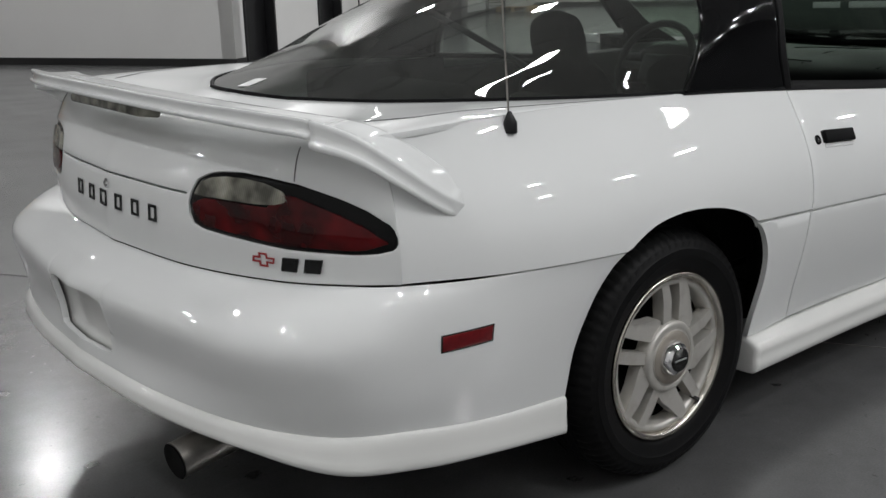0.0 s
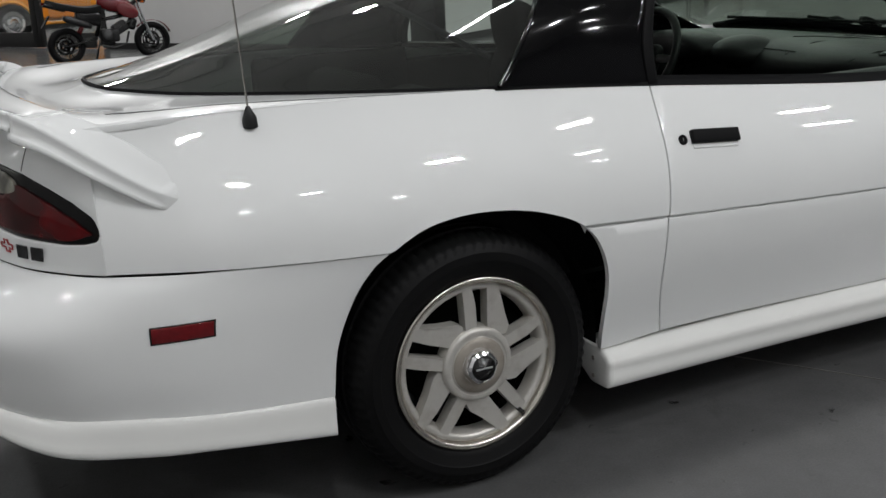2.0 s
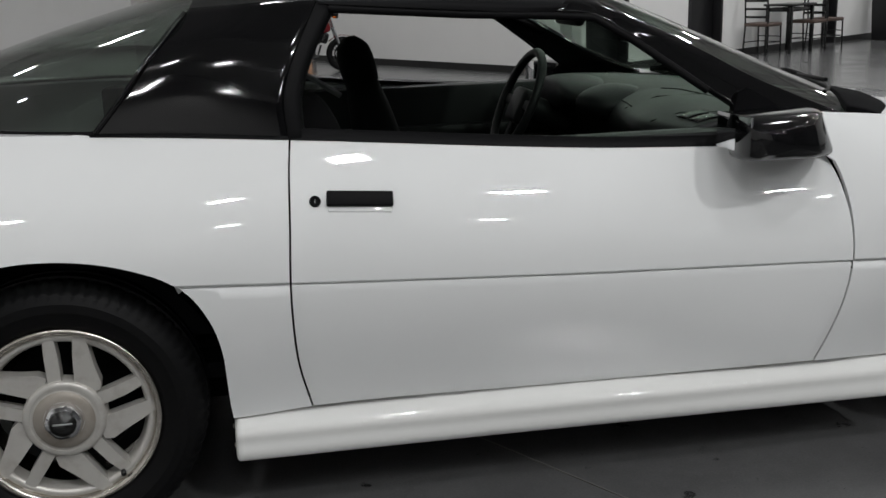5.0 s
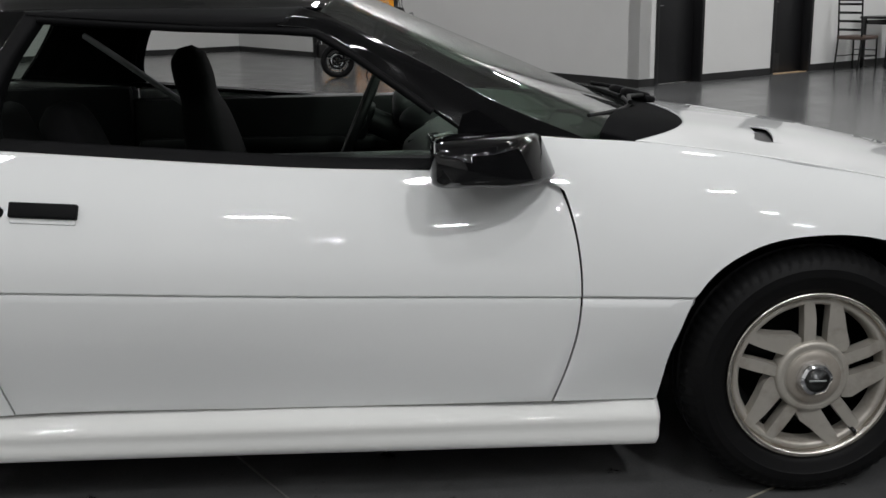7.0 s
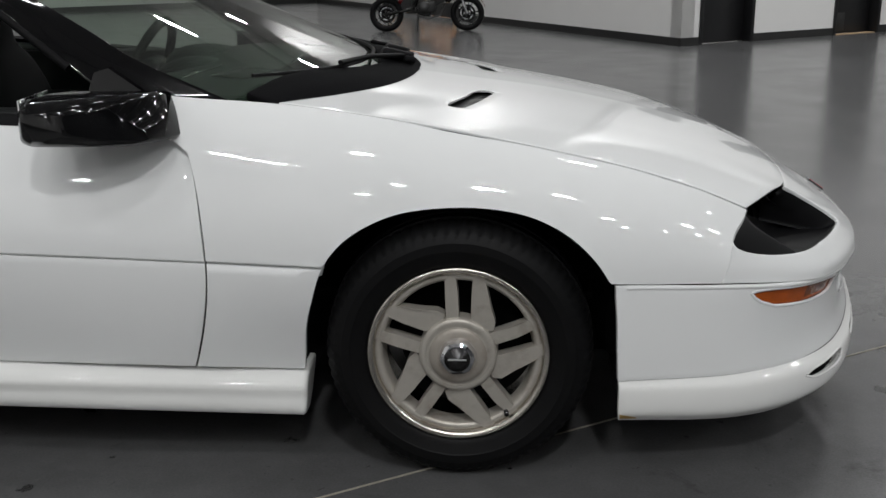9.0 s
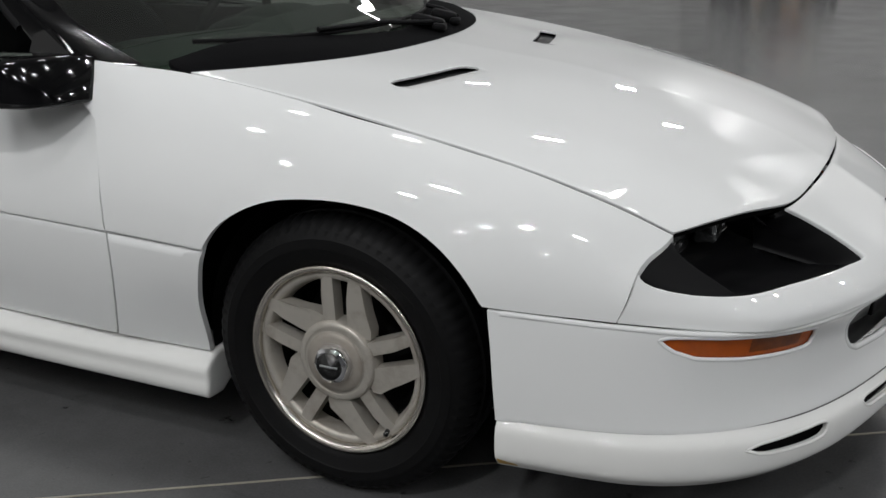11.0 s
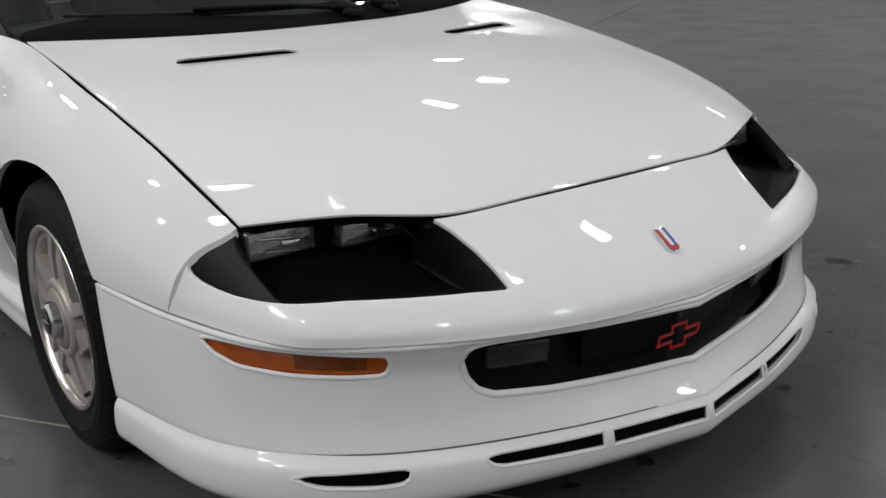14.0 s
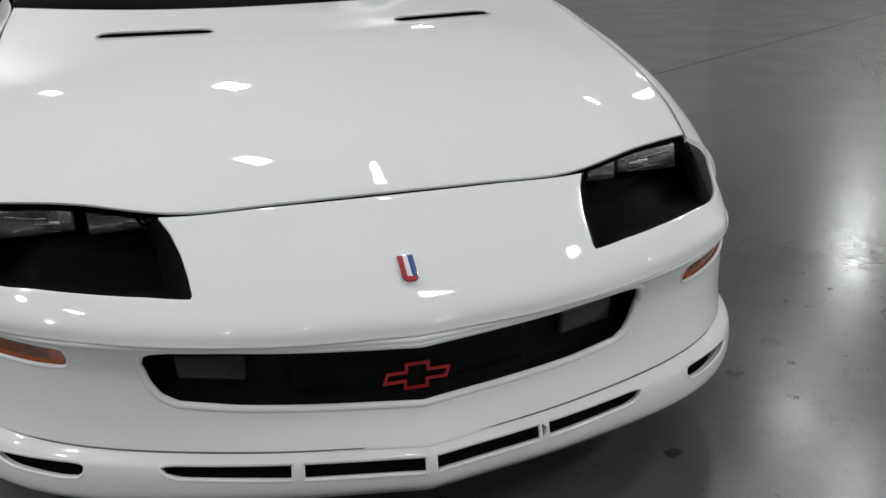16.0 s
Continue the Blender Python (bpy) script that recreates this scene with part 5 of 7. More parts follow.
    tube("rail_seal", [(x, fl * w, z) for x, w, z in ((1.6292, 0.7443, 0.9974), (1.4434, 0.6954, 1.1299), (1.3504, 0.6718, 1.1870), (1.2568, 0.6503, 1.1943), (1.0182, 0.6595, 1.2061), (0.8273, 0.6664, 1.2203), (0.6809, 0.6656, 1.2312))], 0.011, TRIM, car)
    POST = grid_surface([
        [(0.5597, 0.7951, 0.9412), (0.5576, 0.7743, 1.0370), (0.5940, 0.7366, 1.1385), (0.6558, 0.6638, 1.2529)],
        [(0.5920, 0.7921, 0.9409), (0.5909, 0.7712, 1.0316), (0.6243, 0.7315, 1.1300), (0.6840, 0.6686, 1.2353)],
        [(0.6021, 0.7638, 0.9408), (0.6030, 0.7417, 1.0284), (0.6363, 0.7069, 1.1227), (0.6960, 0.6497, 1.2249)],
    ])
    patch("window_post", ring(POST), steps(0, 1, 16), lambda u: 0, lambda u: 1, 6, TRIM, car, "black window post trim", left, thick=0.03, bevel=0.004)
    bm = bmesh.new()
    pts_ = [(x, TOPR(x)[0], TOPR(x)[1]) for x in steps(0.115, 1.76, 40)]
    lo_ = [bm.verts.new((p[0], fl * (p[1] + 0.004), p[2] - 0.004 - max(0, (p[0] - 1.6)) * 0.0)) for p in pts_]
    hi_ = [bm.verts.new((p[0], fl * (p[1] - 0.006), p[2] + (0.008 if p[0] < 0.54 else 0.022))) for p in pts_]
    in_ = [bm.verts.new((p[0], fl * (p[1] - 0.05), p[2] + (0.004 if p[0] < 0.54 else 0.018))) for p in pts_]
    for i in range(40):
        bm.faces.new((lo_[i], lo_[i + 1], hi_[i + 1], hi_[i]))
        bm.faces.new((hi_[i], hi_[i + 1], in_[i + 1], in_[i]))
    part("belt_seal", bm, TRIM, car, "black rubber belt seal")

# grille: recessed panel with a red outlined emblem
patch("grille", off(both(NOSE_LOW), -0.075), steps(0.66, 1.34, 40), lambda u: 0.20, lambda u: 0.98, 8, RUBBERBLACK, car, "black recessed grille", thick=0.01, bevel=0)
patch("grille_panel", off(both(NOSE_LOW), -0.042), steps(0.845, 1.155, 30), lambda u: 0.36, lambda u: 0.80, 8, BUCKET, car, "matt black centre panel", thick=0.012, bevel=0.003)


def bow(w, h, k):
    """Outline of a plain cross emblem, slanted at the ends."""
    a, b, c, s = w / 2, w * 0.17, h * 0.5, h * 0.22
    return [(-a, -s - k), (-b - 0.02 * w, -s - k), (-b - 0.02 * w, -c), (b, -c), (b, -s), (a - 0.06 * w, -s), (a, s + k), (b + 0.02 * w, s + k), (b + 0.02 * w, c), (-b, c), (-b, s), (-a + 0.06 * w, s)]


def outline_mesh(name, pts, width, depth, m, material, parent, label):
    bm = bmesh.new()
    n = len(pts)
    cx, cy = sum(p[0] for p in pts) / n, sum(p[1] for p in pts) / n
    ins = []
    for i in range(n):
        p0, p, p1 = Vector(pts[i - 1]), Vector(pts[i]), Vector(pts[(i + 1) % n])
        d0, d1 = (p - p0).normalized(), (p1 - p).normalized()
        n0, n1 = Vector((-d0.y, d0.x)), Vector((-d1.y, d1.x))
        b = n0 + n1
        ins.append(p + b * (width / max(0.3, b.dot(n0))))
    for z0, z1 in ((0.0, depth),):
        o0 = [bm.verts.new(m @ Vector((p[0], p[1], z1))) for p in pts]
        i0 = [bm.verts.new(m @ Vector((p[0], p[1], z1))) for p in ins]
        o1 = [bm.verts.new(m @ Vector((p[0], p[1], z0))) for p in pts]
        i1 = [bm.verts.new(m @ Vector((p[0], p[1], z0))) for p in ins]
        for k in range(n):
            q = (k + 1) % n
            bm.faces.new((o0[k], o0[q], i0[q], i0[k]))
            bm.faces.new((o0[k], o1[k], o1[q], o0[q]))
            bm.faces.new((i0[k], i0[q], i1[q], i1[k]))
    return part(name, bm, material, parent, label, smooth=False)


m = Matrix(((0, 0.05, 1, 3.646), (1, 0, 0, 0.0), (0, 1, -0.05, 0.366), (0, 0, 0, 1)))
outline_mesh("grille_emblem", bow(0.125, 0.052, 0.0), 0.0055, 0.003, m, REDTRIM, car, "red outlined cross emblem")
# nose badge
m = on(lambda u, v: ring(NOSE_TOP)(u, v) if u <= 1 else both(NOSE_TOP)(u, v), 0.997, 0.645, 0.001)
bt = both(NOSE_TOP)
m = on(bt, 1.0, 0.645, 0.001)
for k, (col, lab) in enumerate(((REDTRIM, "red stripe"), (PALE, "white stripe"), (BLUE, "blue stripe"))):
    bm = bmesh.new()
    add_box(bm, (0.0085, 0.044, 0.004), m @ pose(-0.0087 + 0.0087 * k, 0.002, 0.004), 0.001)
    if k == 0:
        badge = new("nose_badge")
        badge.parent = car
        tagged(badge, "small shield badge with red, white and blue stripes")
    part("stripe", bm, col, badge, lab)
prism("badge_frame", [(-0.0145, 0.026), (0.0145, 0.026), (0.0145, -0.026), (0.007, -0.033), (-0.007, -0.033), (-0.0145, -0.026)], 0.005, m, CHROME, badge, "chrome rim", 0.001)
prism("badge_tip", [(-0.012, -0.021), (0.012, -0.021), (0.012, -0.025), (0.006, -0.031), (-0.006, -0.031), (-0.012, -0.025)], 0.0065, m, REDTRIM, badge)

# rear emblem bars
bt = both(TAIL)
for k in range(6):
    u = 1.155 - 0.0605 * k - 0.02
    m = on(bt, u, 0.255, 0.0005)
    w_ = 0.034 if k != 2 else 0.042
    outline_mesh("rear_mark", [(-w_ / 2, -0.019), (w_ / 2, -0.019), (w_ / 2, 0.019), (-w_ / 2, 0.019)], 0.0065, 0.003, m, BARS, tail_panel, "plain black emblem block")
m = on(bt, 1.0, 0.345, 0.0005)
lathe("lid_lock", [(0.011, 0.0), (0.011, 0.003), (0.0, 0.004)], CHROME, tail_panel, m, 20, "round lid lock")
m = on(bt, 0.512, 0.118, 0.0005)
outline_mesh("rear_emblem", bow(0.062, 0.030, 0.0), 0.0035, 0.002, m, REDTRIM, tail_panel, "red outlined cross emblem")
for u, w_ in ((0.432, 0.040), (0.358, 0.040)):
    m = on(bt, u, 0.105, 0.0005)
    prism("rear_mark", [(-w_ / 2 - 0.004, -0.015), (w_ / 2 - 0.006, -0.015), (w_ / 2 + 0.004, 0.015), (-w_ / 2 + 0.004, 0.015)], 0.003, m, BARS, tail_panel, "plain black slanted emblem block")

# spoiler: right half stations from the middle to the tip: front top, rear top, rear low, front low
SP = [
    ((-0.9334, 0, 1.0279), (-1.0797, 0, 1.0520), (-1.0860, 0, 1.0190), (-0.9539, 0, 0.9980)),
    ((-0.9132, 0.3747, 1.0246), (-1.0565, 0.3770, 1.0456), (-1.0630, 0.3765, 1.0130), (-0.9337, 0.3744, 0.9940)),
    ((-0.8728, 0.6197, 1.0180), (-0.9990, 0.6447, 1.0358), (-1.0050, 0.6491, 0.9990), (-0.8934, 0.6193, 0.9850)),
    ((-0.8375, 0.7147, 1.0105), (-0.9536, 0.7451, 1.0251), (-0.9600, 0.7514, 0.9700), (-0.8582, 0.7140, 0.9560)),
    ((-0.7923, 0.7697, 0.9896), (-0.8983, 0.8129, 0.9949), (-0.9020, 0.8190, 0.9440), (-0.8080, 0.7700, 0.9250)),
    ((-0.7271, 0.8063, 0.9399), (-0.8131, 0.8493, 0.9287), (-0.8150, 0.8520, 0.8840), (-0.7400, 0.7980, 0.8760)),
    ((-0.6620, 0.8296, 0.8830), (-0.7200, 0.8623, 0.8610), (-0.7230, 0.8610, 0.8250), (-0.6850, 0.8100, 0.8220)),
    ((-0.6330, 0.8430, 0.8460), (-0.6580, 0.8640, 0.8290), (-0.6640, 0.8590, 0.8020), (-0.6480, 0.8230, 0.8020)),
]
cor = [spline(*[(i / 7, *st[k]) for i, st in enumerate(SP)]) for k in range(4)]
BLADE = SP[:3] + [(SP[3][0], SP[3][1], (-0.9570, 0.7500, 0.9860), (-0.8582, 0.7140, 0.9760))] + SP[4:]
cor_blade = [spline(*[(i / 7, *st[k]) for i, st in enumerate(BLADE)]) for k in range(4)]
# outline of the wing's section: side of the four corners, share along it, bulge outwards
WING = [(0, 0.03, 0.0), (0, 0.12, 0.0), (0, 0.35, -0.004), (0, 0.62, -0.007), (0, 0.82, -0.004), (0, 0.93, 0.0), (0, 0.985, 0.0), (1, 0.05, 0.001), (1, 0.20, -0.002), (1, 0.45, -0.005), (1, 0.66, -0.005), (1, 0.70, -0.001), (1, 0.74, 0.002), (1, 0.93, 0.001), (2, 0.03, 0.0), (2, 0.5, 0.0), (2, 0.97, 0.0), (3, 0.06, 0.0), (3, 0.5, 0.0), (3, 0.94, 0.0)]


def wing(name, u0, u1, n, sgn, parent, label, fullspan=False):
    verts, faces = [], []
    us = steps(u0, u1, n)
    if fullspan:
        us = [-u for u in us[::-1]] + us[1:]
    m = len(WING)
    for u in us:
        q = [np.array(c(abs(u))) for c in (cor_blade if fullspan else cor)]
        mid = sum(q) / 4
        size = min(1.0, np.linalg.norm(q[0] - q[1]) / 0.12)
        for i, f, bulge in WING:
            p = q[i] * (1 - f) + q[(i + 1) % 4] * f
            if not fullspan and u > 0.90:      # blunt round end
                p = mid + (p - mid) * max(0.06, math.sqrt(max(0.0, 1 - ((u - 0.90) / 0.10)**2)))
            d = np.cross(q[(i + 1) % 4] - q[i], (0.25, 1.0, 0.0) if abs(u) < 0.5 else (0.8, 1.0, -0.6))
            d = d / (np.linalg.norm(d) + 1e-9)
            d = d if d @ (p - mid) > 0 else -d
            p = p + d * bulge * size * (0 if not fullspan and u > 0.9 else 1)
            s = sgn if not fullspan else (-1 if u >= 0 else 1)
            verts.append((p[0], s * p[1], p[2]))
    for i in range(len(us) - 1):
        for k in range(m):
            a, b = i * m + k, i * m + (k + 1) % m
            faces.append((a, b, b + m, a + m))
    faces.append(tuple(range(m)))
    faces.append(tuple(range((len(us) - 1) * m, len(us) * m))[::-1])
    ob = link(name, verts, faces, WHITE, parent, label)
    bm = bmesh.new()
    bm.from_mesh(ob.data)
    bmesh.ops.recalc_face_normals(bm, faces=bm.faces)
    bm.to_mesh(ob.data)
    bm.free()
    return ob


spoiler = wing("spoiler", 0.0, 0.425, 26, -1, car, "white wing spoiler across the tail", True)
wing("spoiler_end", 0.428, 1.0, 30, -1, car, "white spoiler end piece")
wing("spoiler_end", 0.428, 1.0, 30, 1, car, "white spoiler end piece")
bm = bmesh.new()
add_box(bm, (0.06, 0.40, 0.026), pose(-1.028, 0.0, 0.998, 0, 10, 0), 0.008, 3)
part("stop_lamp", bm, SMOKE, spoiler, "dark high stop lamp")

# door handle and lock on both doors
doors = [o for o in car.children if o.name.startswith("door") and "handle" not in o.name]
for k, d in enumerate(doors):
    fl = -1 if k == 0 else 1
    S3 = lambda x, v: (lambda p: (p[0], fl * p[1], p[2]))(section(x, v, False))
    m = on(S3, 0.713, 1.528, 0.0)
    handle = new("door_handle")
    handle.parent = d
    tagged(handle, "black recessed pull handle")
    bm = bmesh.new()
    add_box(bm, (0.150, 0.014, 0.006), m @ pose(0, -0.019, -0.0005), 0.0028, 3)
    part("recess", bm, WHITE, handle, angle=40)
    bm = bmesh.new()
    add_box(bm, (0.156, 0.036, 0.020), m @ pose(0, 0.005, 0.004), 0.004, 3)
    part("pull", bm, TRIM, handle, angle=40)
    m = on(S3, 0.609, 1.525, 0.0)
    lathe("key_lock", [(0.0135, 0.0), (0.0135, 0.003), (0.011, 0.004), (0.010, 0.002), (0.0, 0.002)], TRIM, d, m, 24, "round key lock")
    bm = bmesh.new()
    add_box(bm, (0.003, 0.011, 0.002), m @ pose(0, 0, 0.003))
    part("key_slot", bm, CHROME, d)

# aerial
bm = bmesh.new()
add_tube(bm, [(-0.4864, -0.7999, 0.9524), (-0.4872, -0.8036, 0.9728), (-0.4880, -0.8021, 0.9860), (-0.4879, -0.8014, 0.9962)], [0.017, 0.015, 0.009, 0.004], 16)
aerial = part("aerial_base", bm, PLASTIC, car, "black rubber aerial base", angle=60)
tube("aerial_rod", [(-0.487, -0.798, 0.990), (-0.500, -0.785, 1.37), (-0.508, -0.775, 1.64)], 0.0022, STEEL, aerial, 6)
# exhaust
bm = bmesh.new()
add_tube(bm, [(-0.85, -0.44, 0.315), (-1.02, -0.45, 0.300), (-1.165, -0.465, 0.283)], 0.042, 24)
bm.faces.ensure_lookup_table()
ex = part("exhaust_tip", bm, STEEL, car, "dull steel exhaust tip", angle=50)
m = Matrix.Translation((-1.1665, -0.465, 0.2828)) @ Vector((-1, -0.10, -0.12)).to_track_quat("Z", "Y").to_matrix().to_4x4()
lathe("exhaust_bore", [(0.0415, 0.0005), (0.037, 0.0015), (0.033, -0.0), (0.0, 0.0)], DARK, ex, m, 24)

# cowl, wipers
COWL = grid_surface([
    [(2.0480, 0.7050, 0.9330), (2.1050, 0.5500, 0.9560), (2.1750, 0.3720, 0.9520), (2.2500, 0.1900, 0.9370), (2.2850, 0, 0.9260)],
    [(2.0880, 0.7340, 0.9240), (2.1930, 0.5620, 0.9330), (2.2820, 0.3820, 0.9290), (2.3310, 0.1910, 0.9190), (2.3560, 0, 0.9140)],
    [(2.1278, 0.7366, 0.9099), (2.2610, 0.5589, 0.9043), (2.3517, 0.3790, 0.9010), (2.3956, 0.1908, 0.8988), (2.4097, 0, 0.8976)],
])
patch("cowl", both(COWL), steps(0, 2, 60), lambda u: 0, lambda u: 1, 8, COWLM, car, "black plastic cowl", thick=0.02, bevel=0.004)
for y0, y1 in ((-0.60, -0.02), (0.02, 0.60)):
    pts_ = []
    for f in steps(0, 1, 8):
        y = y0 + (y1 - y0) * f
        p = SCREEN(0.885, min(1, 1.0 - abs(y) / 0.74))
        pts_.append((p[0], y, p[2] + 0.016))
    wiper = tube("wiper", pts_, 0.006, TRIM, car, 8, label="black wiper blade")
    mid = pts_[4]
    tube("wiper_arm", [(mid[0] + 0.01, mid[1], mid[2] + 0.012), (mid[0] + 0.06, mid[1] * 0.6 + 0.12, mid[2] + 0.004), (2.345, mid[1] * 0.25 + 0.17, 0.938)], 0.007, TRIM, wiper, 8)
for y, k in ((0.10, 1.0), (0.24, 0.8)):
    bm = bmesh.new()
    add_box(bm, (0.10 * k, 0.045, 0.034), pose(2.335 - y * 0.12, y, 0.938, 0, 14, 20), 0.013, 3)
    add_box(bm, (0.04 * k, 0.055, 0.022), pose(2.372 - y * 0.12, y, 0.925, 0, 8, 20), 0.009, 3)
    part("wiper_pivot", bm, TRIM, car, angle=40)

# ---- cabin ----
bm = bmesh.new()
add_box(bm, (1.9, 1.46, 0.04), pose(1.0, 0, 0.36))
add_box(bm, (0.04, 1.46, 0.5), pose(1.98, 0, 0.58))
add_box(bm, (0.5, 1.3, 0.32), pose(-0.15, 0, 0.62), 0.04)
part("cabin_floor", bm, CLOTH, car, "dark carpeted cabin floor", angle=40)
for fl in (-1, 1):
    bm = bmesh.new()
    add_box(bm, (1.42, 0.07, 0.52), pose(1.25, fl * 0.735, 0.64, 0, 0, 0), 0.02)
    add_box(bm, (1.30, 0.05, 0.06), pose(1.22, fl * 0.700, 0.72), 0.02)
    part("door_lining", bm, DASH, car, "dark vinyl door lining", angle=40)
    bm = bmesh.new()
    add_box(bm, (0.60, 0.06, 0.50), pose(0.26, fl * 0.70, 0.70), 0.02)
    part("quarter_lining", bm, CLOTH, car, angle=40)
# dashboard
DB = grid_surface([
    [(1.640, 0.70, 0.800), (1.600, 0.45, 0.760), (1.62, 0.2, 0.740), (1.64, 0, 0.740)],
    [(1.600, 0.72, 0.885), (1.560, 0.45, 0.880), (1.60, 0.2, 0.870), (1.64, 0, 0.868)],
    [(1.720, 0.73, 0.918), (1.720, 0.45, 0.935), (1.75, 0.2, 0.930), (1.78, 0, 0.925)],
    [(1.950, 0.72, 0.905), (2.020, 0.45, 0.918), (2.08, 0.2, 0.915), (2.10, 0, 0.912)],
    [(2.040, 0.71, 0.885), (2.180, 0.45, 0.880), (2.28, 0.2, 0.875), (2.32, 0, 0.872)],
])
dash = patch("dashboard", both(DB), steps(0, 2, 50), lambda u: 0, lambda u: 1, 24, DASH, car, "charcoal vinyl dashboard", thick=0.02, bevel=0)
bm = bmesh.new()
bmesh.ops.create_uvsphere(bm, u_segments=28, v_segments=14, radius=1.0, matrix=pose(1.62, 0.37, 0.885) @ Matrix.Diagonal((0.15, 0.215, 0.064, 1)))
for v in bm.verts:
    if v.co.x < 1.54:
        v.co.x = 1.54 + (v.co.x - 1.54) * 0.15
part("instrument_hood", bm, DASH, dash, "rounded instrument hood")
bm = bmesh.new()
bmesh.ops.create_uvsphere(bm, u_segments=28, v_segments=14, radius=1.0, matrix=pose(1.68, 0.09, 0.872, 0, 0, -12) @ Matrix.Diagonal((0.13, 0.125, 0.066, 1)))
part("centre_pod", bm, DASH, dash, "rounded centre console pod")
DBR = ring(DB)
patch("dash_vent", off(DBR, 0.0035), steps(0.40, 0.72, 10), lambda u: 0.62, lambda u: 0.69, 3, BARS, dash, "black defroster slot", thick=0.002, bevel=0)
for uv_ in (((0.04, 0.56), (0.25, 0.575), (0.50, 0.57), (0.80, 0.555), (0.94, 0.52)), ((0.52, 0.565), (0.62, 0.45), (0.70, 0.30)), ((0.10, 0.52), (0.20, 0.40), (0.26, 0.28)), ((0.64, 0.33), (0.80, 0.335), (0.95, 0.33))):
    tube("dash_seam", [off(DBR, 0.0)(u_, v_) for u_, v_ in uv_], 0.003, BARS, dash, 6)
for k in range(2):
    patch("side_vent", off(DBR, 0.003), steps(0.05 + 0.07 * k, 0.105 + 0.07 * k, 4), lambda u: 0.36, lambda u: 0.46, 3, BARS, dash, "black air vent", thick=0.003, bevel=0)
# steering wheel
sw = new("steering_wheel")
sw.parent = car
tagged(sw, "black three-spoke steering wheel")
m = Matrix.Translation((1.42, 0.37, 0.860)) @ Matrix.Rotation(radians(-66), 4, "Y")
bm = bmesh.new()
add_tube(bm, [m @ Vector((0.185 * math.cos(t * math.tau / 36), 0.185 * math.sin(t * math.tau / 36), 0)) for t in range(36)], 0.016, 10, True)
part("wheel_rim", bm, DASH, sw)
bm = bmesh.new()
add_box(bm, (0.13, 0.15, 0.05), m @ pose(-0.01, 0, -0.015), 0.02, 3)
for a in (90, -90, 180):
    add_box(bm, (0.17, 0.035, 0.018), m @ pose(0, 0, -0.012, 0, 0, a) @ pose(0.09, 0, 0), 0.006)
part("wheel_hub", bm, DASH, sw, angle=40)
tube("column", [m @ Vector((0, 0, -0.03)), m @ Vector((0, 0, -0.26))], 0.045, DASH, sw, 14)


def seat(x, y, lean, drop):
    s = new("seat")
    s.parent = car
    tagged(s, "charcoal cloth bucket seat with built-in headrest")
    def soft(name, rows, mat_):
        g = grid_surface(rows)
        verts, faces = [], []
        n, k_ = 24, 20
        for i in range(n + 1):
            for k in range(k_):
                t = k * math.tau / k_
                c = g(0.5, i / n)
                w = g(0.0, i / n)
                ex = math.copysign(abs(math.cos(t))**0.6, math.cos(t))
                ey = math.copysign(abs(math.sin(t))**0.6, math.sin(t))
                verts.append((c[0] + ex * w[0], c[1] + ey * w[1], c[2] + ex * w[2]))
        for i in range(n):
            for k in range(k_):
                a, b = i * k_ + k, i * k_ + (k + 1) % k_
                faces.append((a, b, b + k_, a + k_))
        faces.append(tuple(range(k_)))
        faces.append(tuple(range(n * k_, (n + 1) * k_)))
        ob = link(name, verts, faces, mat_, s)
        bm = bmesh.new()
        bm.from_mesh(ob.data)
        bmesh.ops.recalc_face_normals(bm, faces=bm.faces)
        bm.to_mesh(ob.data)
        bm.free()
        return ob
    def st(h, half_w, half_t, fwd=0.0):
        cx = x + 0.0 - math.sin(lean) * h + fwd
        cz = 0.50 - drop + math.cos(lean) * h
        return [(half_t * math.cos(lean), half_w, half_t * math.sin(lean)), (cx, y, cz), (cx, y, cz)]
    soft("backrest", [st(0.0, 0.22, 0.075), st(0.12, 0.245, 0.085), st(0.30, 0.25, 0.075), st(0.42, 0.20, 0.065), st(0.49, 0.125, 0.055), st(0.56, 0.115, 0.060), st(0.63, 0.10, 0.052), st(0.665, 0.04, 0.02)], CLOTH)
    bm = bmesh.new()
    add_box(bm, (0.52, 0.50, 0.17), pose(x + 0.26, y, 0.47 - drop, 0, -6, 0), 0.06, 4)
    part("cushion", bm, CLOTH, s, angle=60)
    return s


seat(0.98, 0.37, radians(13), 0.04)
seat(0.90, -0.37, radians(26), 0.10)
for y in (-0.33, 0.33):
    bm = bmesh.new()
    add_box(bm, (0.14, 0.48, 0.42), pose(0.22, y, 0.72, 0, -22, 0), 0.06, 4)
    part("rear_seat", bm, CLOTH, car, "charcoal cloth rear seat", angle=60)
tube("seat_belt", [(0.42, 0.64, 1.14), (0.55, 0.58, 1.06), (0.80, 0.47, 0.90)], 0.012, BELT, car, 6, label="grey seat belt")
bm = bmesh.new()
add_box(bm, (0.03, 0.24, 0.065), pose(1.50, 0.0, 1.17, 0, 15, 0), 0.014, 3)
part("rear_view_mirror", bm, TRIM, car, angle=40)
# black sheet below the hood, added so its gaps read as shaded
patch("hood_gap_shade", off(both(HS), -0.030), steps(0.0, 2.0, 30), lambda u: 0.02, lambda u: 0.985, 8, DARK, car, "black sheet under the hood for shaded gaps", thick=0)
bm = bmesh.new()
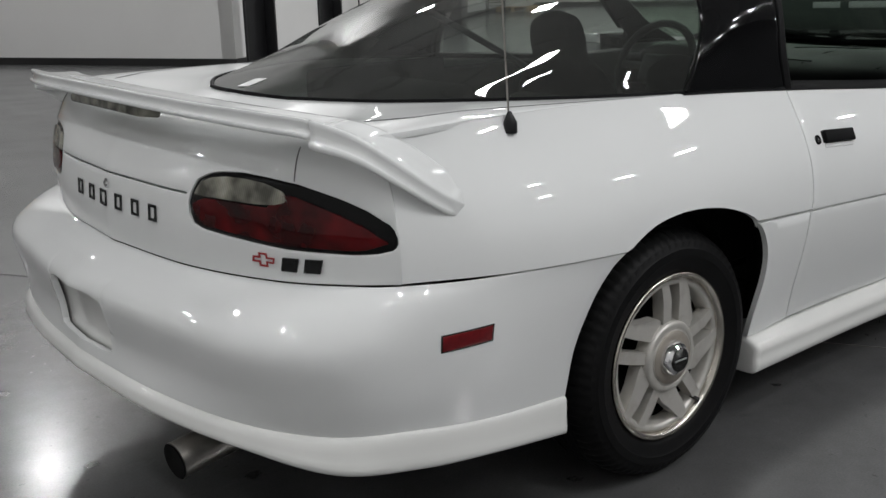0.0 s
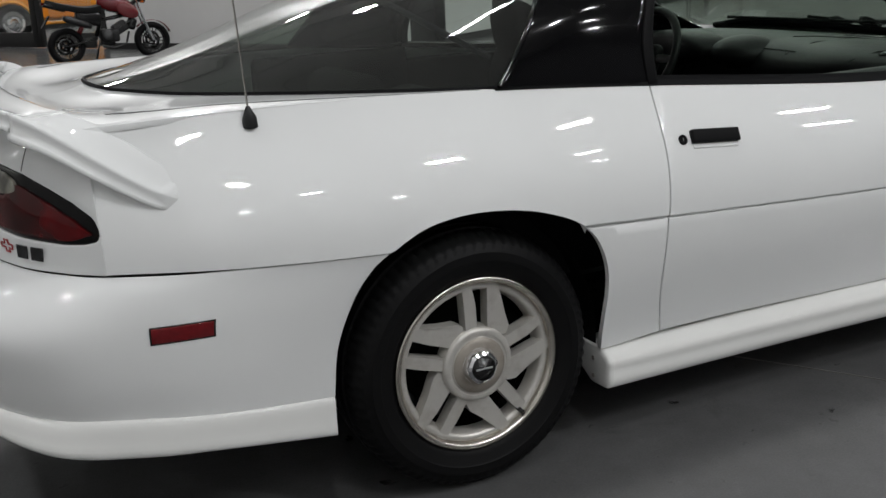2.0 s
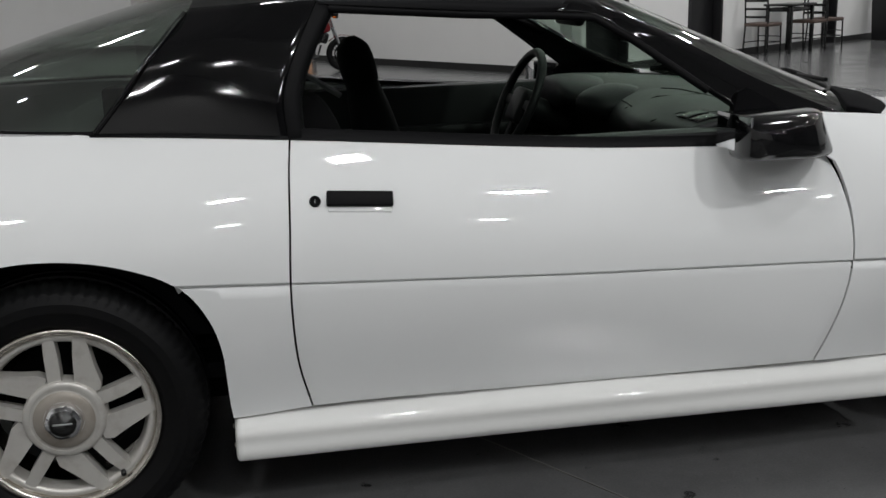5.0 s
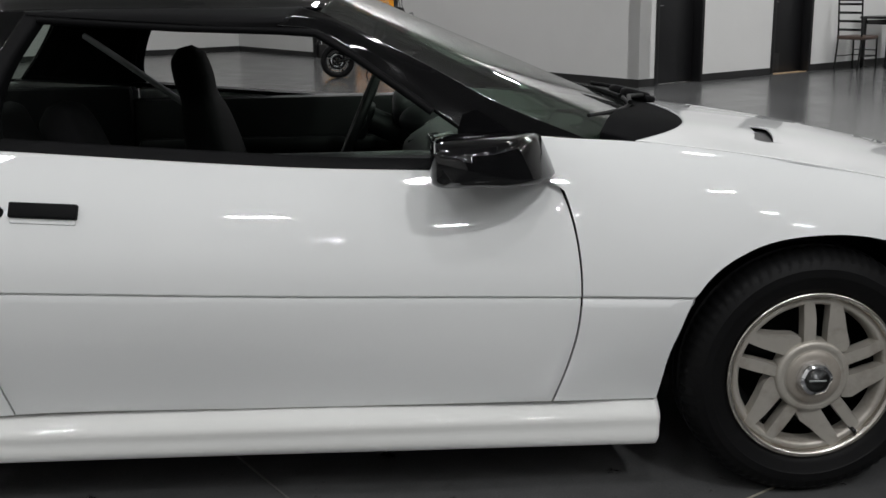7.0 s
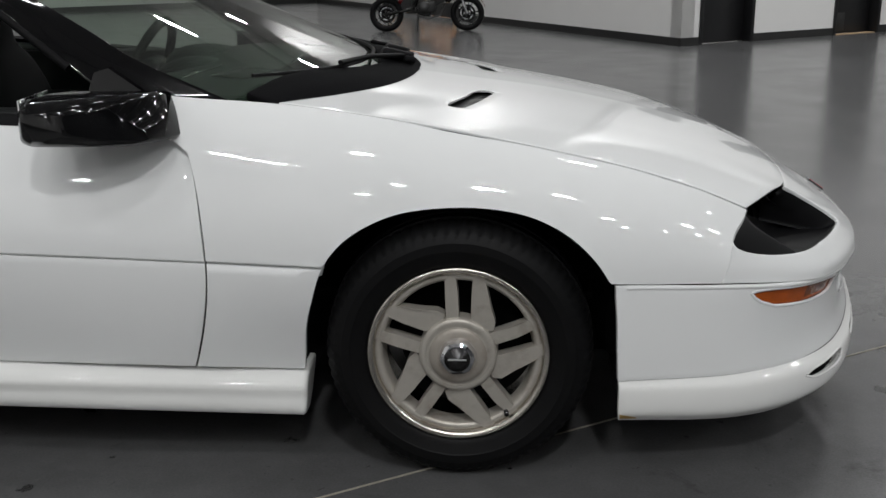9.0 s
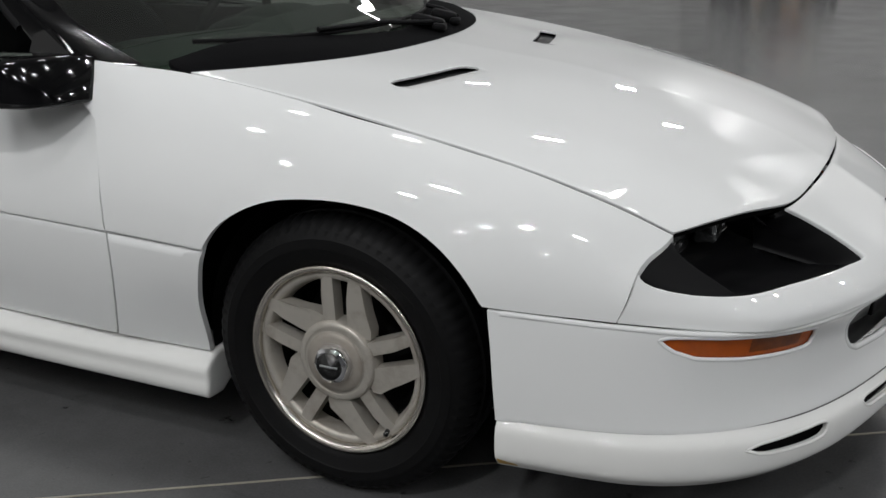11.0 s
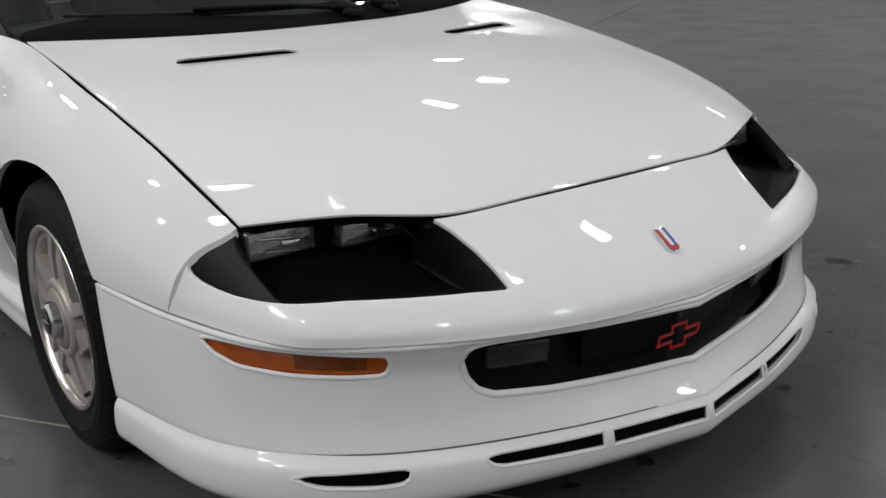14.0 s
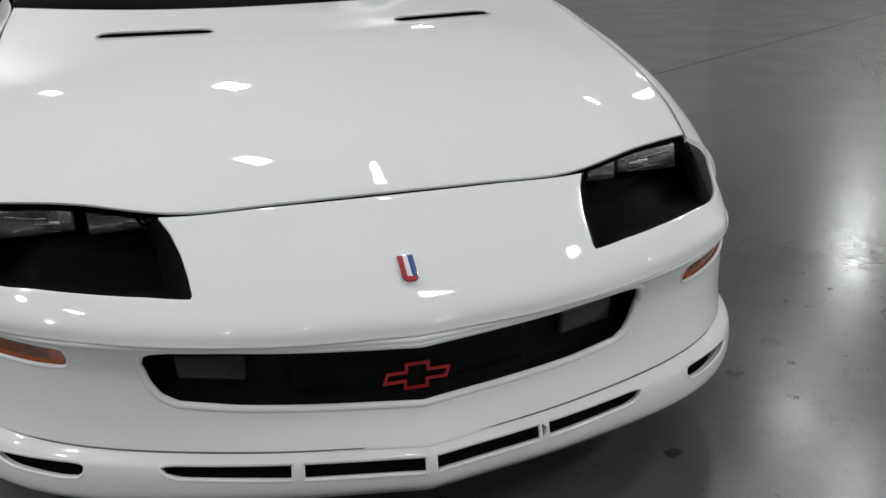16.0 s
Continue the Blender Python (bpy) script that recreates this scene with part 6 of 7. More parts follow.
add_box(bm, (0.045, 0.07, 0.0006), on(lambda u, v: both(HATCHG)(u, v), 1.10, 0.905, 0.002) @ pose(0, 0, 0, 0, 0, 15))
part("hatch_sticker", bm, PAPER, car, "small white paper sticker", smooth=False)
for fl in (-1, 1):
    seam_pts = []
    for u_, v_ in ((0.60, 0.30), (0.50, 0.28), (0.42, 0.26), (0.34, 0.24), (0.26, 0.20), (0.18, 0.14), (0.10, 0.06), (0.03, 0.02)):
        p = off(DECK, 0.0)(u_, v_)
        seam_pts.append((p[0], fl * p[1], p[2] + 0.0002))
    tube("deck_seam", seam_pts, 0.0014, SEAM, car, 5, label="thin dark panel seam")
hp = [both(HATCHG)(0.0, f) for f in steps(0, 1, 30)] + [both(HATCHG)(u_, 1.0) for u_ in steps(0, 2, 20)] + [both(HATCHG)(2.0, 1 - f) for f in steps(0, 1, 30)]
for fl in (-1, 1):
    tube("sail_trim", [(p[0] - 0.002, fl * (p[1] + 0.003), p[2]) for p in (SAIL(0.0, f) for f in steps(0.01, 0.97, 14))], 0.006, BLACK, car, 8, label="gloss black trim beside the hatch glass")
tube("hatch_seal", [Vector(p) for k, p in enumerate(hp) if k == 0 or (Vector(p) - Vector(hp[k - 1])).length > 0.002], 0.006, TRIM, car, 6, label="black hatch glass seal")

for fl in (-1, 1):
    seam_pts = []
    for v_ in steps(0.560, 0.80, 6):
        p = off(TAIL, 0.0)(0.41, v_)
        seam_pts.append((p[0], fl * p[1], p[2]))
    tube("tail_seam", seam_pts, 0.0016, SEAM, car, 5, label="thin dark panel seam")
patch("lip_scuff", off(ring(LIP), 0.0012), steps(0.002, 0.030, 8), lambda u: 0.10, lambda u: 0.30 - u * 4, 4, SCUFF, front_lip, "yellowish scrape through the paint", thick=0)
# ---- the hall ----
bm = bmesh.new()
bmesh.ops.create_grid(bm, x_segments=4, y_segments=4, size=26.0, matrix=pose(2, 4, 0))
floor = part("floor", bm, CONCRETE, None, smooth=False)
tagged(floor, "polished grey concrete floor with dark stains", "floor", kind="structure")
for n, (a0, b0, a1, b1) in enumerate(((-16, -7.92, 15, -7.92), (-8.6, -20, -8.6, 12))):
    p, q = hall(a0, b0), hall(a1, b1)
    bm = bmesh.new()
    c = (p + q) / 2
    add_box(bm, ((q - p).length, 0.006, 0.002), pose(c.x, c.y, 0.0012, 0, 0, math.degrees(math.atan2(q.y - p.y, q.x - p.x))))
    tagged(part("floor_joint", bm, JOINT if n == 0 else FAINT, None, smooth=False), "thin filled saw joint in the concrete", "floor joint", kind="structure")


def wall(name, a0, b0, a1, b1, z0=0.0, z1=CEIL, thick=0.2, material=None, base=True, label="white painted wall with black baseboard"):
    """A wall whose seen face runs from hall point (a0, b0) to (a1, b1); its body lies to the left of that way."""
    p, q = hall(a0, b0), hall(a1, b1)
    d = (q - p).normalized()
    nrm = Vector((-d.y, d.x, 0))
    c = (p + q) / 2 + nrm * thick / 2
    ang = math.degrees(math.atan2(d.y, d.x))
    bm = bmesh.new()
    add_box(bm, ((q - p).length, thick, z1 - z0), pose(c.x, c.y, (z0 + z1) / 2, 0, 0, ang))
    ob = part(name, bm, material or WALL, None, smooth=False)
    tagged(ob, label, "wall", kind="structure")
    if base:
        c2 = (p + q) / 2 - nrm * 0.006
        bm = bmesh.new()
        add_box(bm, ((q - p).length + 0.012, 0.012, 0.10), pose(c2.x, c2.y, 0.05, 0, 0, ang), 0.002)
        bo = part("baseboard", bm, BASE, None, smooth=False)
        tagged(bo, "black rubber baseboard along the white wall", "baseboard", kind="structure")
    return ob


DARKW = "unseen back wall coloured dark for an unlit hall"
D1, D2, D3 = (0.28, 1.17), (2.59, 3.47), (6.55, 7.05)
wall("wall_doors", 0.0, 0.0, D1[0], 0.0)
wall("wall_doors", D1[1], 0.0, D2[0], 0.0)
wall("wall_doors", D2[1], 0.0, D3[0], 0.0)
wall("wall_doors", D3[1], 0.0, 15.0, 0.0)
for d in (D1, D2, D3):
    wall("wall_doors", d[0], 0.0, d[1], 0.0, 2.12, CEIL, base=False)
wall("wall_side", 0.0, 12.0, 0.0, 8.62)
wall("wall_side", 0.0, 5.58, 0.0, 0.0)
wall("wall_side", 0.0, 8.62, 0.0, 5.58, 2.35, CEIL, base=False)
wall("wall_far", -16.0, 12.0, 8.0, 12.0)
wall("wall_room", 8.0, 12.0, 8.0, 0.2)
wall("wall_left", -16.0, -20.0, -16.0, 12.0)
wall("wall_right", 15.0, 0.0, 15.0, -20.0)
wall("wall_back", 15.0, -20.0, -16.0, -20.0, material=BACKWALL, label=DARKW)
bm = bmesh.new()
c = hall(-0.5, -4)
add_box(bm, (33, 34, 0.2), pose(c.x, c.y, CEIL + 0.1, 0, 0, math.degrees(ROOM)))
for k in range(14):
    q = hall(-15 + 2.3 * k, -4, CEIL - 0.12)
    add_box(bm, (0.10, 33, 0.24), pose(q.x, q.y, q.z, 0, 0, math.degrees(ROOM)))
ceiling = part("ceiling", bm, CEILM, None, smooth=False)
tagged(ceiling, "white painted steel deck ceiling on purlins", "ceiling", kind="structure")


def hall_thing(name, label, category, a, b, turn=0.0, group="", z=0.0):
    ob = new(name)
    ob.matrix_world = Matrix.Translation(hall(a, b, z)) @ Matrix.Rotation(ROOM + turn, 4, "Z")
    return tagged(ob, label, category, group)


# inner doors: black leaf set back in a black frame
for n, (d, kick) in enumerate(((D1, False), (D2, True), (D3, False))):
    door_ = hall_thing("door_%d" % (n + 1), "black painted steel door in a black frame" + (", grey kick plate" if kick else ""), "door", (d[0] + d[1]) / 2, 0.0)
    door_["kind"] = "structure"
    w = d[1] - d[0]
    bm = bmesh.new()
    for s in (-1, 1):
        add_box(bm, (0.05, 0.23, 2.12), pose(s * (w / 2 - 0.025), 0.095, 1.06), 0.003)
    add_box(bm, (w - 0.1, 0.23, 0.05), pose(0, 0.095, 2.095), 0.003)
    part("door_frame", bm, DOORM, door_, angle=40)
    bm = bmesh.new()
    add_box(bm, (w - 0.108, 0.045, 2.06), pose(0, 0.15, 1.036), 0.003)
    part("door_leaf", bm, DOORM, door_, angle=40)
    bm = bmesh.new()
    add_tube(bm, [(-w / 2 + 0.12, 0.13, 1.0), (-w / 2 + 0.12, 0.085, 1.0), (-w / 2 + 0.22, 0.08, 1.0)], 0.009, 8)
    add_box(bm, (0.05, 0.008, 0.07), pose(-w / 2 + 0.12, 0.125, 1.0), 0.003)
    part("door_lever", bm, CHROME, door_, "small chrome lever", angle=40)
    if kick:
        bm = bmesh.new()
        add_box(bm, (0.30, 0.004, 0.24), pose(-0.24, 0.125, 0.16), 0.001)
        part("kick_plate", bm, ENGINE, door_, "grey metal kick plate")
        bm = bmesh.new()
        add_box(bm, (w - 0.11, 0.1, 0.008), pose(0, 0.05, 0.005), 0.002)
        part("threshold", bm, WOOD, door_, "pale wooden threshold")
for a in (1.42, 3.62):
    sw_ = hall_thing("wall_switch", "small black switch box on the white wall", "wall switch", a, -0.012, z=1.17)
    bm = bmesh.new()
    add_box(bm, (0.075, 0.022, 0.115), pose(0, 0, 0), 0.004)
    part("plate", bm, BARS, sw_, angle=40)
    bm = bmesh.new()
    add_box(bm, (0.02, 0.01, 0.035), pose(0, -0.013, 0), 0.002)
    part("toggle", bm, PLASTIC, sw_, angle=40)

# glazed double door in the side wall
gd = hall_thing("window_1", "black framed glass double door", "glass door", 0.0, 7.1, radians(-90))
gd["kind"] = "structure"
bm = bmesh.new()
for s in (-1.49, 1.49):
    add_box(bm, (0.09, 0.12, 2.35), pose(s, 0.06, 1.175), 0.004)
add_box(bm, (2.9, 0.12, 0.09), pose(0, 0.06, 2.305), 0.004)
part("window_frame", bm, BASE, gd, angle=40)
for s in (-1, 1):
    bm = bmesh.new()
    add_box(bm, (0.13, 0.05, 2.24), pose(s * 0.075 - 0.2, 0.06, 1.13), 0.004)
    add_box(bm, (0.10, 0.05, 2.24), pose(s * 1.39, 0.06, 1.13), 0.004)
    wd = 1.2
    add_box(bm, (1.25 + (-s) * 0.2, 0.05, 0.24), pose(s * 0.74 - 0.1, 0.06, 0.13), 0.004)
    add_box(bm, (1.25 + (-s) * 0.2, 0.05, 0.10), pose(s * 0.74 - 0.1, 0.06, 2.20), 0.004)
    leaf = part("leaf_frame", bm, BASE, gd, angle=40)
    bm = bmesh.new()
    add_tube(bm, [(s * 0.16 - 0.2, -0.02, 0.9), (s * 0.16 - 0.2, -0.06, 0.92), (s * 0.16 - 0.2, -0.06, 1.2), (s * 0.16 - 0.2, -0.02, 1.22)], 0.012, 8)
    part("pull_bar", bm, BASE, leaf)
    bm = bmesh.new()
    add_box(bm, (1.25 + (-s) * 0.2, 0.006, 1.92), pose(s * 0.74 - 0.1, 0.06, 1.2))
    pane = part("pane", bm, CLEAR, leaf, smooth=False)
    pane.visible_shadow = False


def spoked_wheel(parent, at, r, width, name="wheel"):
    hub = new(name)
    hub.parent = parent
    hub.location = at
    m = Matrix.Rotation(radians(90), 4, "X")
    k = r * 0.30
    prof = [(r - k, -width / 2), (r - k * 0.4, -width * 0.55), (r - k * 0.08, -width * 0.35), (r, 0), (r - k * 0.08, width * 0.35), (r - k * 0.4, width * 0.55), (r - k, width / 2)]
    lathe("tyre", prof, TYRE, hub, m, 48, closed=True)
    lathe("rim", [(r - k - 0.012, -width * 0.4), (r - k + 0.004, -width * 0.45), (r - k + 0.004, width * 0.45), (r - k - 0.012, width * 0.4)], BARS, hub, m, 40, closed=True)
    bm = bmesh.new()
    for i in range(5):
        for o in (-0.16, 0.16):
            t = i * math.tau / 5
            add_tube(bm, [(0.03 * math.cos(t), 0, 0.03 * math.sin(t)), ((r - k) * math.cos(t + o), 0, (r - k) * math.sin(t + o))], 0.008, 6)
    add_tube(bm, [(0, -0.05, 0), (0, 0.05, 0)], 0.035, 14)
    part("spokes", bm, BARS, hub)
    lathe("brake_disc", [(r * 0.20, -0.055), (r * 0.50, -0.055), (r * 0.50, -0.051), (r * 0.20, -0.051)], CHROME, hub, m, 40, closed=True)
    return hub


def motorcycle():
    p0, p1 = hall(-2.02, 4.11), hall(-0.98, 3.56)
    ang = math.atan2(p1.y - p0.y, p1.x - p0.x)
    k = (p1 - p0).length / 1.2
    mc = new("motorcycle")
    mc.matrix_world = Matrix.Translation(p0) @ Matrix.Rotation(ang, 4, "Z") @ Matrix.Diagonal((k, k, k, 1))
    tagged(mc, "small red and black motorcycle on its side stand", "motorcycle")
    spoked_wheel(mc, (0, 0, 0.255), 0.255, 0.13)
    spoked_wheel(mc, (1.2, 0, 0.255), 0.255, 0.12)
    bm = bmesh.new()
    bmesh.ops.create_uvsphere(bm, u_segments=24, v_segments=14, radius=1, matrix=pose(0.72, 0, 0.79, 0, 12, 0) @ Matrix.Diagonal((0.25, 0.125, 0.125, 1)))
    part("fuel_tank", bm, MOTORED, mc, "glossy red tank")
    for s in (-1, 1):
        bm = bmesh.new()
        bmesh.ops.create_uvsphere(bm, u_segments=16, v_segments=10, radius=1, matrix=pose(0.86, s * 0.13, 0.70, 0, 30, s * 8) @ Matrix.Diagonal((0.17, 0.03, 0.10, 1)))
        part("shroud", bm, MOTORED, mc, "red side shroud")
    verts, faces = [], []
    ss = grid_surface([[(-0.20, 0.02, 0.90), (-0.20, 0.0, 0.90)], [(0.02, 0.10, 0.82), (0.02, 0, 0.835)], [(0.30, 0.115, 0.765), (0.30, 0, 0.785)], [(0.52, 0.085, 0.775), (0.52, 0, 0.80)]])
    ob = patch("saddle", both(ss), steps(0, 2, 12), lambda u: 0, lambda u: 1, 14, DASH, mc, "black saddle", thick=0.07, bevel=0.012, centre=(0.2, 0, 0.2))
    bm = bmesh.new()
    add_box(bm, (0.30, 0.11, 0.06), pose(-0.10, 0, 0.79, 0, 18, 0), 0.02, 3)
    add_box(bm, (0.20, 0.10, 0.02), pose(-0.24, 0, 0.60, 0, -55, 0), 0.006)
    part("tail_piece", bm, BARS, mc, angle=40)
    bm = bmesh.new()
    add_box(bm, (0.05, 0.10, 0.04), pose(-0.245, 0, 0.845, 0, 15, 0), 0.01)
    part("tail_lamp", bm, RED, mc)
    bm = bmesh.new()
    add_box(bm, (0.26, 0.20, 0.18), pose(0.60, 0, 0.36), 0.035, 3)
    add_box(bm, (0.15, 0.15, 0.20), pose(0.76, 0, 0.46, 0, 62, 0), 0.02, 3)
    engine = part("engine", bm, ENGINE, mc, "grey finned engine", angle=40)
    for i in range(6):
        bm = bmesh.new()
        add_box(bm, (0.004, 0.17, 0.21), pose(0.72 + 0.024 * i, 0, 0.45 + 0.012 * i, 0, 62, 0))
        part("cooling_fin", bm, ENGINE, engine, angle=40)
    for s in (-1, 1):
        lathe("engine_cover", [(0.085, 0.0), (0.085, 0.02), (0.06, 0.035), (0.0, 0.038)], ENGINE, mc, pose(0.56, s * 0.10, 0.37, -s * 90, 0, 0), 28)
    bm = bmesh.new()
    add_tube(bm, [(1.02, 0, 0.82), (0.80, 0, 0.62), (0.50, 0, 0.58), (0.42, 0, 0.36)], 0.03, 8)
    add_tube(bm, [(0.50, 0.06, 0.62), (0.10, 0.08, 0.74), (-0.15, 0.05, 0.79)], 0.014, 8)
    add_tube(bm, [(0.50, -0.06, 0.62), (0.10, -0.08, 0.74), (-0.15, -0.05, 0.79)], 0.014, 8)
    part("frame", bm, BARS, mc)
    bm = bmesh.new()
    for s in (-1, 1):
        add_tube(bm, [(0.42, s * 0.08, 0.34), (0.0, s * 0.09, 0.255)], 0.022, 8)
    part("swing_arm", bm, BARS, mc)
    bm = bmesh.new()
    add_box(bm, (0.36, 0.17, 0.20), pose(0.34, 0, 0.62, 0, 8, 0), 0.05, 3)
    part("side_cover", bm, BARS, mc, "black side cover", angle=50)
    bm = bmesh.new()
    add_box(bm, (0.20, 0.17, 0.10), pose(0.56, 0, 0.27), 0.03, 3)
    part("sump_guard", bm, BARS, mc, "black guard", angle=50)
    bm = bmesh.new()
    add_box(bm, (0.10, 0.20, 0.16), pose(0.93, 0, 0.50, 0, 20, 0), 0.03, 3)
    part("engine_guard", bm, BARS, mc, "black guard", angle=50)
    for s in (-1, 1):
        tube("fork_leg", [(1.2, s * 0.085, 0.255), (1.12, s * 0.085, 0.46), (1.02, s * 0.085, 0.80)], [0.024, 0.02, 0.018], CHROME, mc, 12)
        tube("mirror_stalk", [(0.98, s * 0.18, 0.98), (0.96, s * 0.26, 1.14)], 0.005, BARS, mc, 6)
        box("rear_mirror", (0.02, 0.10, 0.06), (0.955, s * 0.28, 1.17), BARS, mc, 0.01)
        box("indicator", (0.05, 0.05, 0.03), (1.07, s * 0.17, 0.80), AMBER, mc, 0.01)
        box("foot_peg", (0.04, 0.10, 0.02), (0.45, s * 0.19, 0.32), BARS, mc, 0.005)
    bm = bmesh.new()
    arc = []
    for i in range(10):
        t = radians(20 + 13 * i)
        arc.append((1.2 + 0.285 * math.cos(t), 0, 0.255 + 0.285 * math.sin(t)))
    for (a, b) in zip(arc, arc[1:]):
        v = [bm.verts.new(Vector(p) + Vector((0, s, 0))) for p, s in ((a, -0.06), (a, 0.06), (b, 0.06), (b, -0.06))]
        bm.faces.new(v)
    bmesh.ops.remove_doubles(bm, verts=bm.verts, dist=0.001)
    shell(part("front_fender", bm, MOTORED, mc, "red front fender"), 0.006, 0)
    bm = bmesh.new()
    add_tube(bm, [(0.88, -0.34, 1.0), (0.98, -0.22, 1.01), (1.02, -0.06, 0.94), (1.02, 0.06, 0.94), (0.98, 0.22, 1.01), (0.88, 0.34, 1.0)], 0.012, 8)
    part("handlebar", bm, BARS, mc)
    lathe("headlamp", [(0.0, -0.06), (0.07, -0.04), (0.085, 0.03), (0.08, 0.05), (0.0, 0.06)], BARS, mc, pose(1.10, 0, 0.86, 0, 90, 0), 28)
    bm = bmesh.new()
    add_tube(bm, [(0.86, -0.09, 0.40), (0.80, -0.12, 0.24), (0.62, -0.14, 0.19), (0.46, -0.14, 0.24)], 0.016, 10)
    part("exhaust_pipe", bm, ENGINE, mc, "dark exhaust header")
    bm = bmesh.new()
    add_tube(bm, [(0.34, -0.13, 0.50), (0.28, -0.15, 0.53), (0.02, -0.17, 0.63), (-0.03, -0.17, 0.645)], [0.028, 0.045, 0.045, 0.03], 16)
    part("exhaust", bm, ENGINE, mc, "dark steel exhaust")
    tube("side_stand", [(0.48, 0.10, 0.26), (0.44, 0.26, 0.005)], 0.012, BARS, mc, 8)
    bm = bmesh.new()
    add_tube(bm, [(0.30, 0.0, 0.62), (0.16, 0.0, 0.36)], 0.035, 12)
    part("shock", bm, MOTORED, mc)
    return mc


motorcycle()


def hot_rod():
    p0 = hall(1.05, 9.25)
    ang = ROOM + math.atan2(-0.47, 0.88)
    hr = new("vintage_car")
    hr.matrix_world = Matrix.Translation(p0) @ Matrix.Rotation(ang, 4, "Z")
    tagged(hr, "orange-yellow vintage hot rod behind the glass door", "car")
    # x towards its other axle, y towards the hall is negative
    for x in (0.0, 2.75):
        for y in (-0.0, 1.45):
            w = new("wheel")
            w.parent = hr
            w.location = (x, y + 0.05, 0.34)
            m = Matrix.Rotation(radians(90), 4, "X")
            lathe("tyre", [(0.21, -0.10), (0.29, -0.11), (0.335, -0.08), (0.34, 0), (0.335, 0.08), (0.29, 0.11), (0.21, 0.10)], TYRE, w, m, 48, closed=True)
            lathe("rim", [(0.21, 0.09), (0.19, 0.05), (0.06, 0.06), (0.05, 0.10), (0.0, 0.11)], CHROME, w, m, 40)
    body = grid_surface([
        [(-0.75, 0.16, 0.42), (0.0, 0.28, 0.36), (0.9, 0.55, 0.36), (1.9, 0.66, 0.36), (2.8, 0.62, 0.40), (3.5, 0.42, 0.46)],
        [(-0.78, 0.20, 0.75), (0.0, 0.34, 0.72), (0.9, 0.62, 0.72), (1.9, 0.73, 0.72), (2.8, 0.70, 0.78), (3.55, 0.48, 0.72)],
        [(-0.70, 0.18, 1.02), (0.0, 0.32, 1.08), (0.9, 0.58, 1.10), (1.9, 0.70, 1.12), (2.8, 0.66, 1.12), (3.45, 0.42, 0.95)],
        [(-0.66, 0.08, 1.10), (0.0, 0.16, 1.17), (0.9, 0.40, 1.18), (1.5, 0.60, 1.50), (2.5, 0.56, 1.50), (3.35, 0.22, 1.05)],
        [(-0.66, 0.0, 1.12), (0.0, 0.0, 1.19), (0.9, 0.0, 1.20), (1.5, 0.0, 1.58), (2.5, 0.0, 1.58), (3.35, 0.0, 1.08)],
    ])
    for left in (False, True):
        verts = lambda u, v: (lambda p: (p[0], 0.76 + (p[1] if left else -p[1]), p[2]))(body(u, v))
        patch("body", verts, steps(0, 1, 40), lambda u: 0, lambda u: 1, 26, YELLOW, hr, "glossy orange-yellow body", centre=(1.5, 0.76, 0.8), thick=0.01, bevel=0)
        for x0 in (0.0, 2.75):
            bm = bmesh.new()
            rows = []
            for i in range(17):
                t = radians(-12 + 200 * i / 16)
                r = 0.44 + 0.05 * math.cos(t)
                row = []
                for j in range(7):
                    q = j / 6
                    yy = 0.30 * (1 - q) - 0.14 * q if not left else 1.22 * (1 - q) + 1.66 * q
                    rr = r - 0.06 * max(0, q - 0.6) / 0.4
                    row.append(bm.verts.new((x0 - (rr if True else 0) * math.cos(t) * (1.15 if x0 else 1.05), yy, 0.33 + rr * math.sin(t) * 1.02)))
                rows.append(row)
            for a, b in zip(rows, rows[1:]):
                for j in range(6):
                    bm.faces.new((a[j], a[j + 1], b[j + 1], b[j]))
            shell(part("fender", bm, YELLOW, hr, "rounded orange-yellow fender"), 0.015, 0.004)
    for y in (-0.02, 1.54):
        bm = bmesh.new()
        add_box(bm, (1.9, 0.26, 0.05), pose(1.4, y, 0.30), 0.015)
        part("running_board", bm, YELLOW, hr, angle=40)
    for y in (0.24, 1.28):
        lathe("headlamp", [(0.0, -0.10), (0.08, -0.06), (0.11, 0.04), (0.10, 0.06), (0.0, 0.07)], CHROME, hr, pose(-0.38, y, 0.88, 0, -90, 0), 28)
    bm = bmesh.new()
    for x0, x1 in ((1.32, 1.85), (1.95, 2.45)):
        add_box(bm, (x1 - x0, 0.02, 0.26), pose((x0 + x1) / 2, 0.085, 1.28, 18, 0, 0), 0.02)
    part("side_window", bm, BARS, hr, angle=40)


hot_rod()


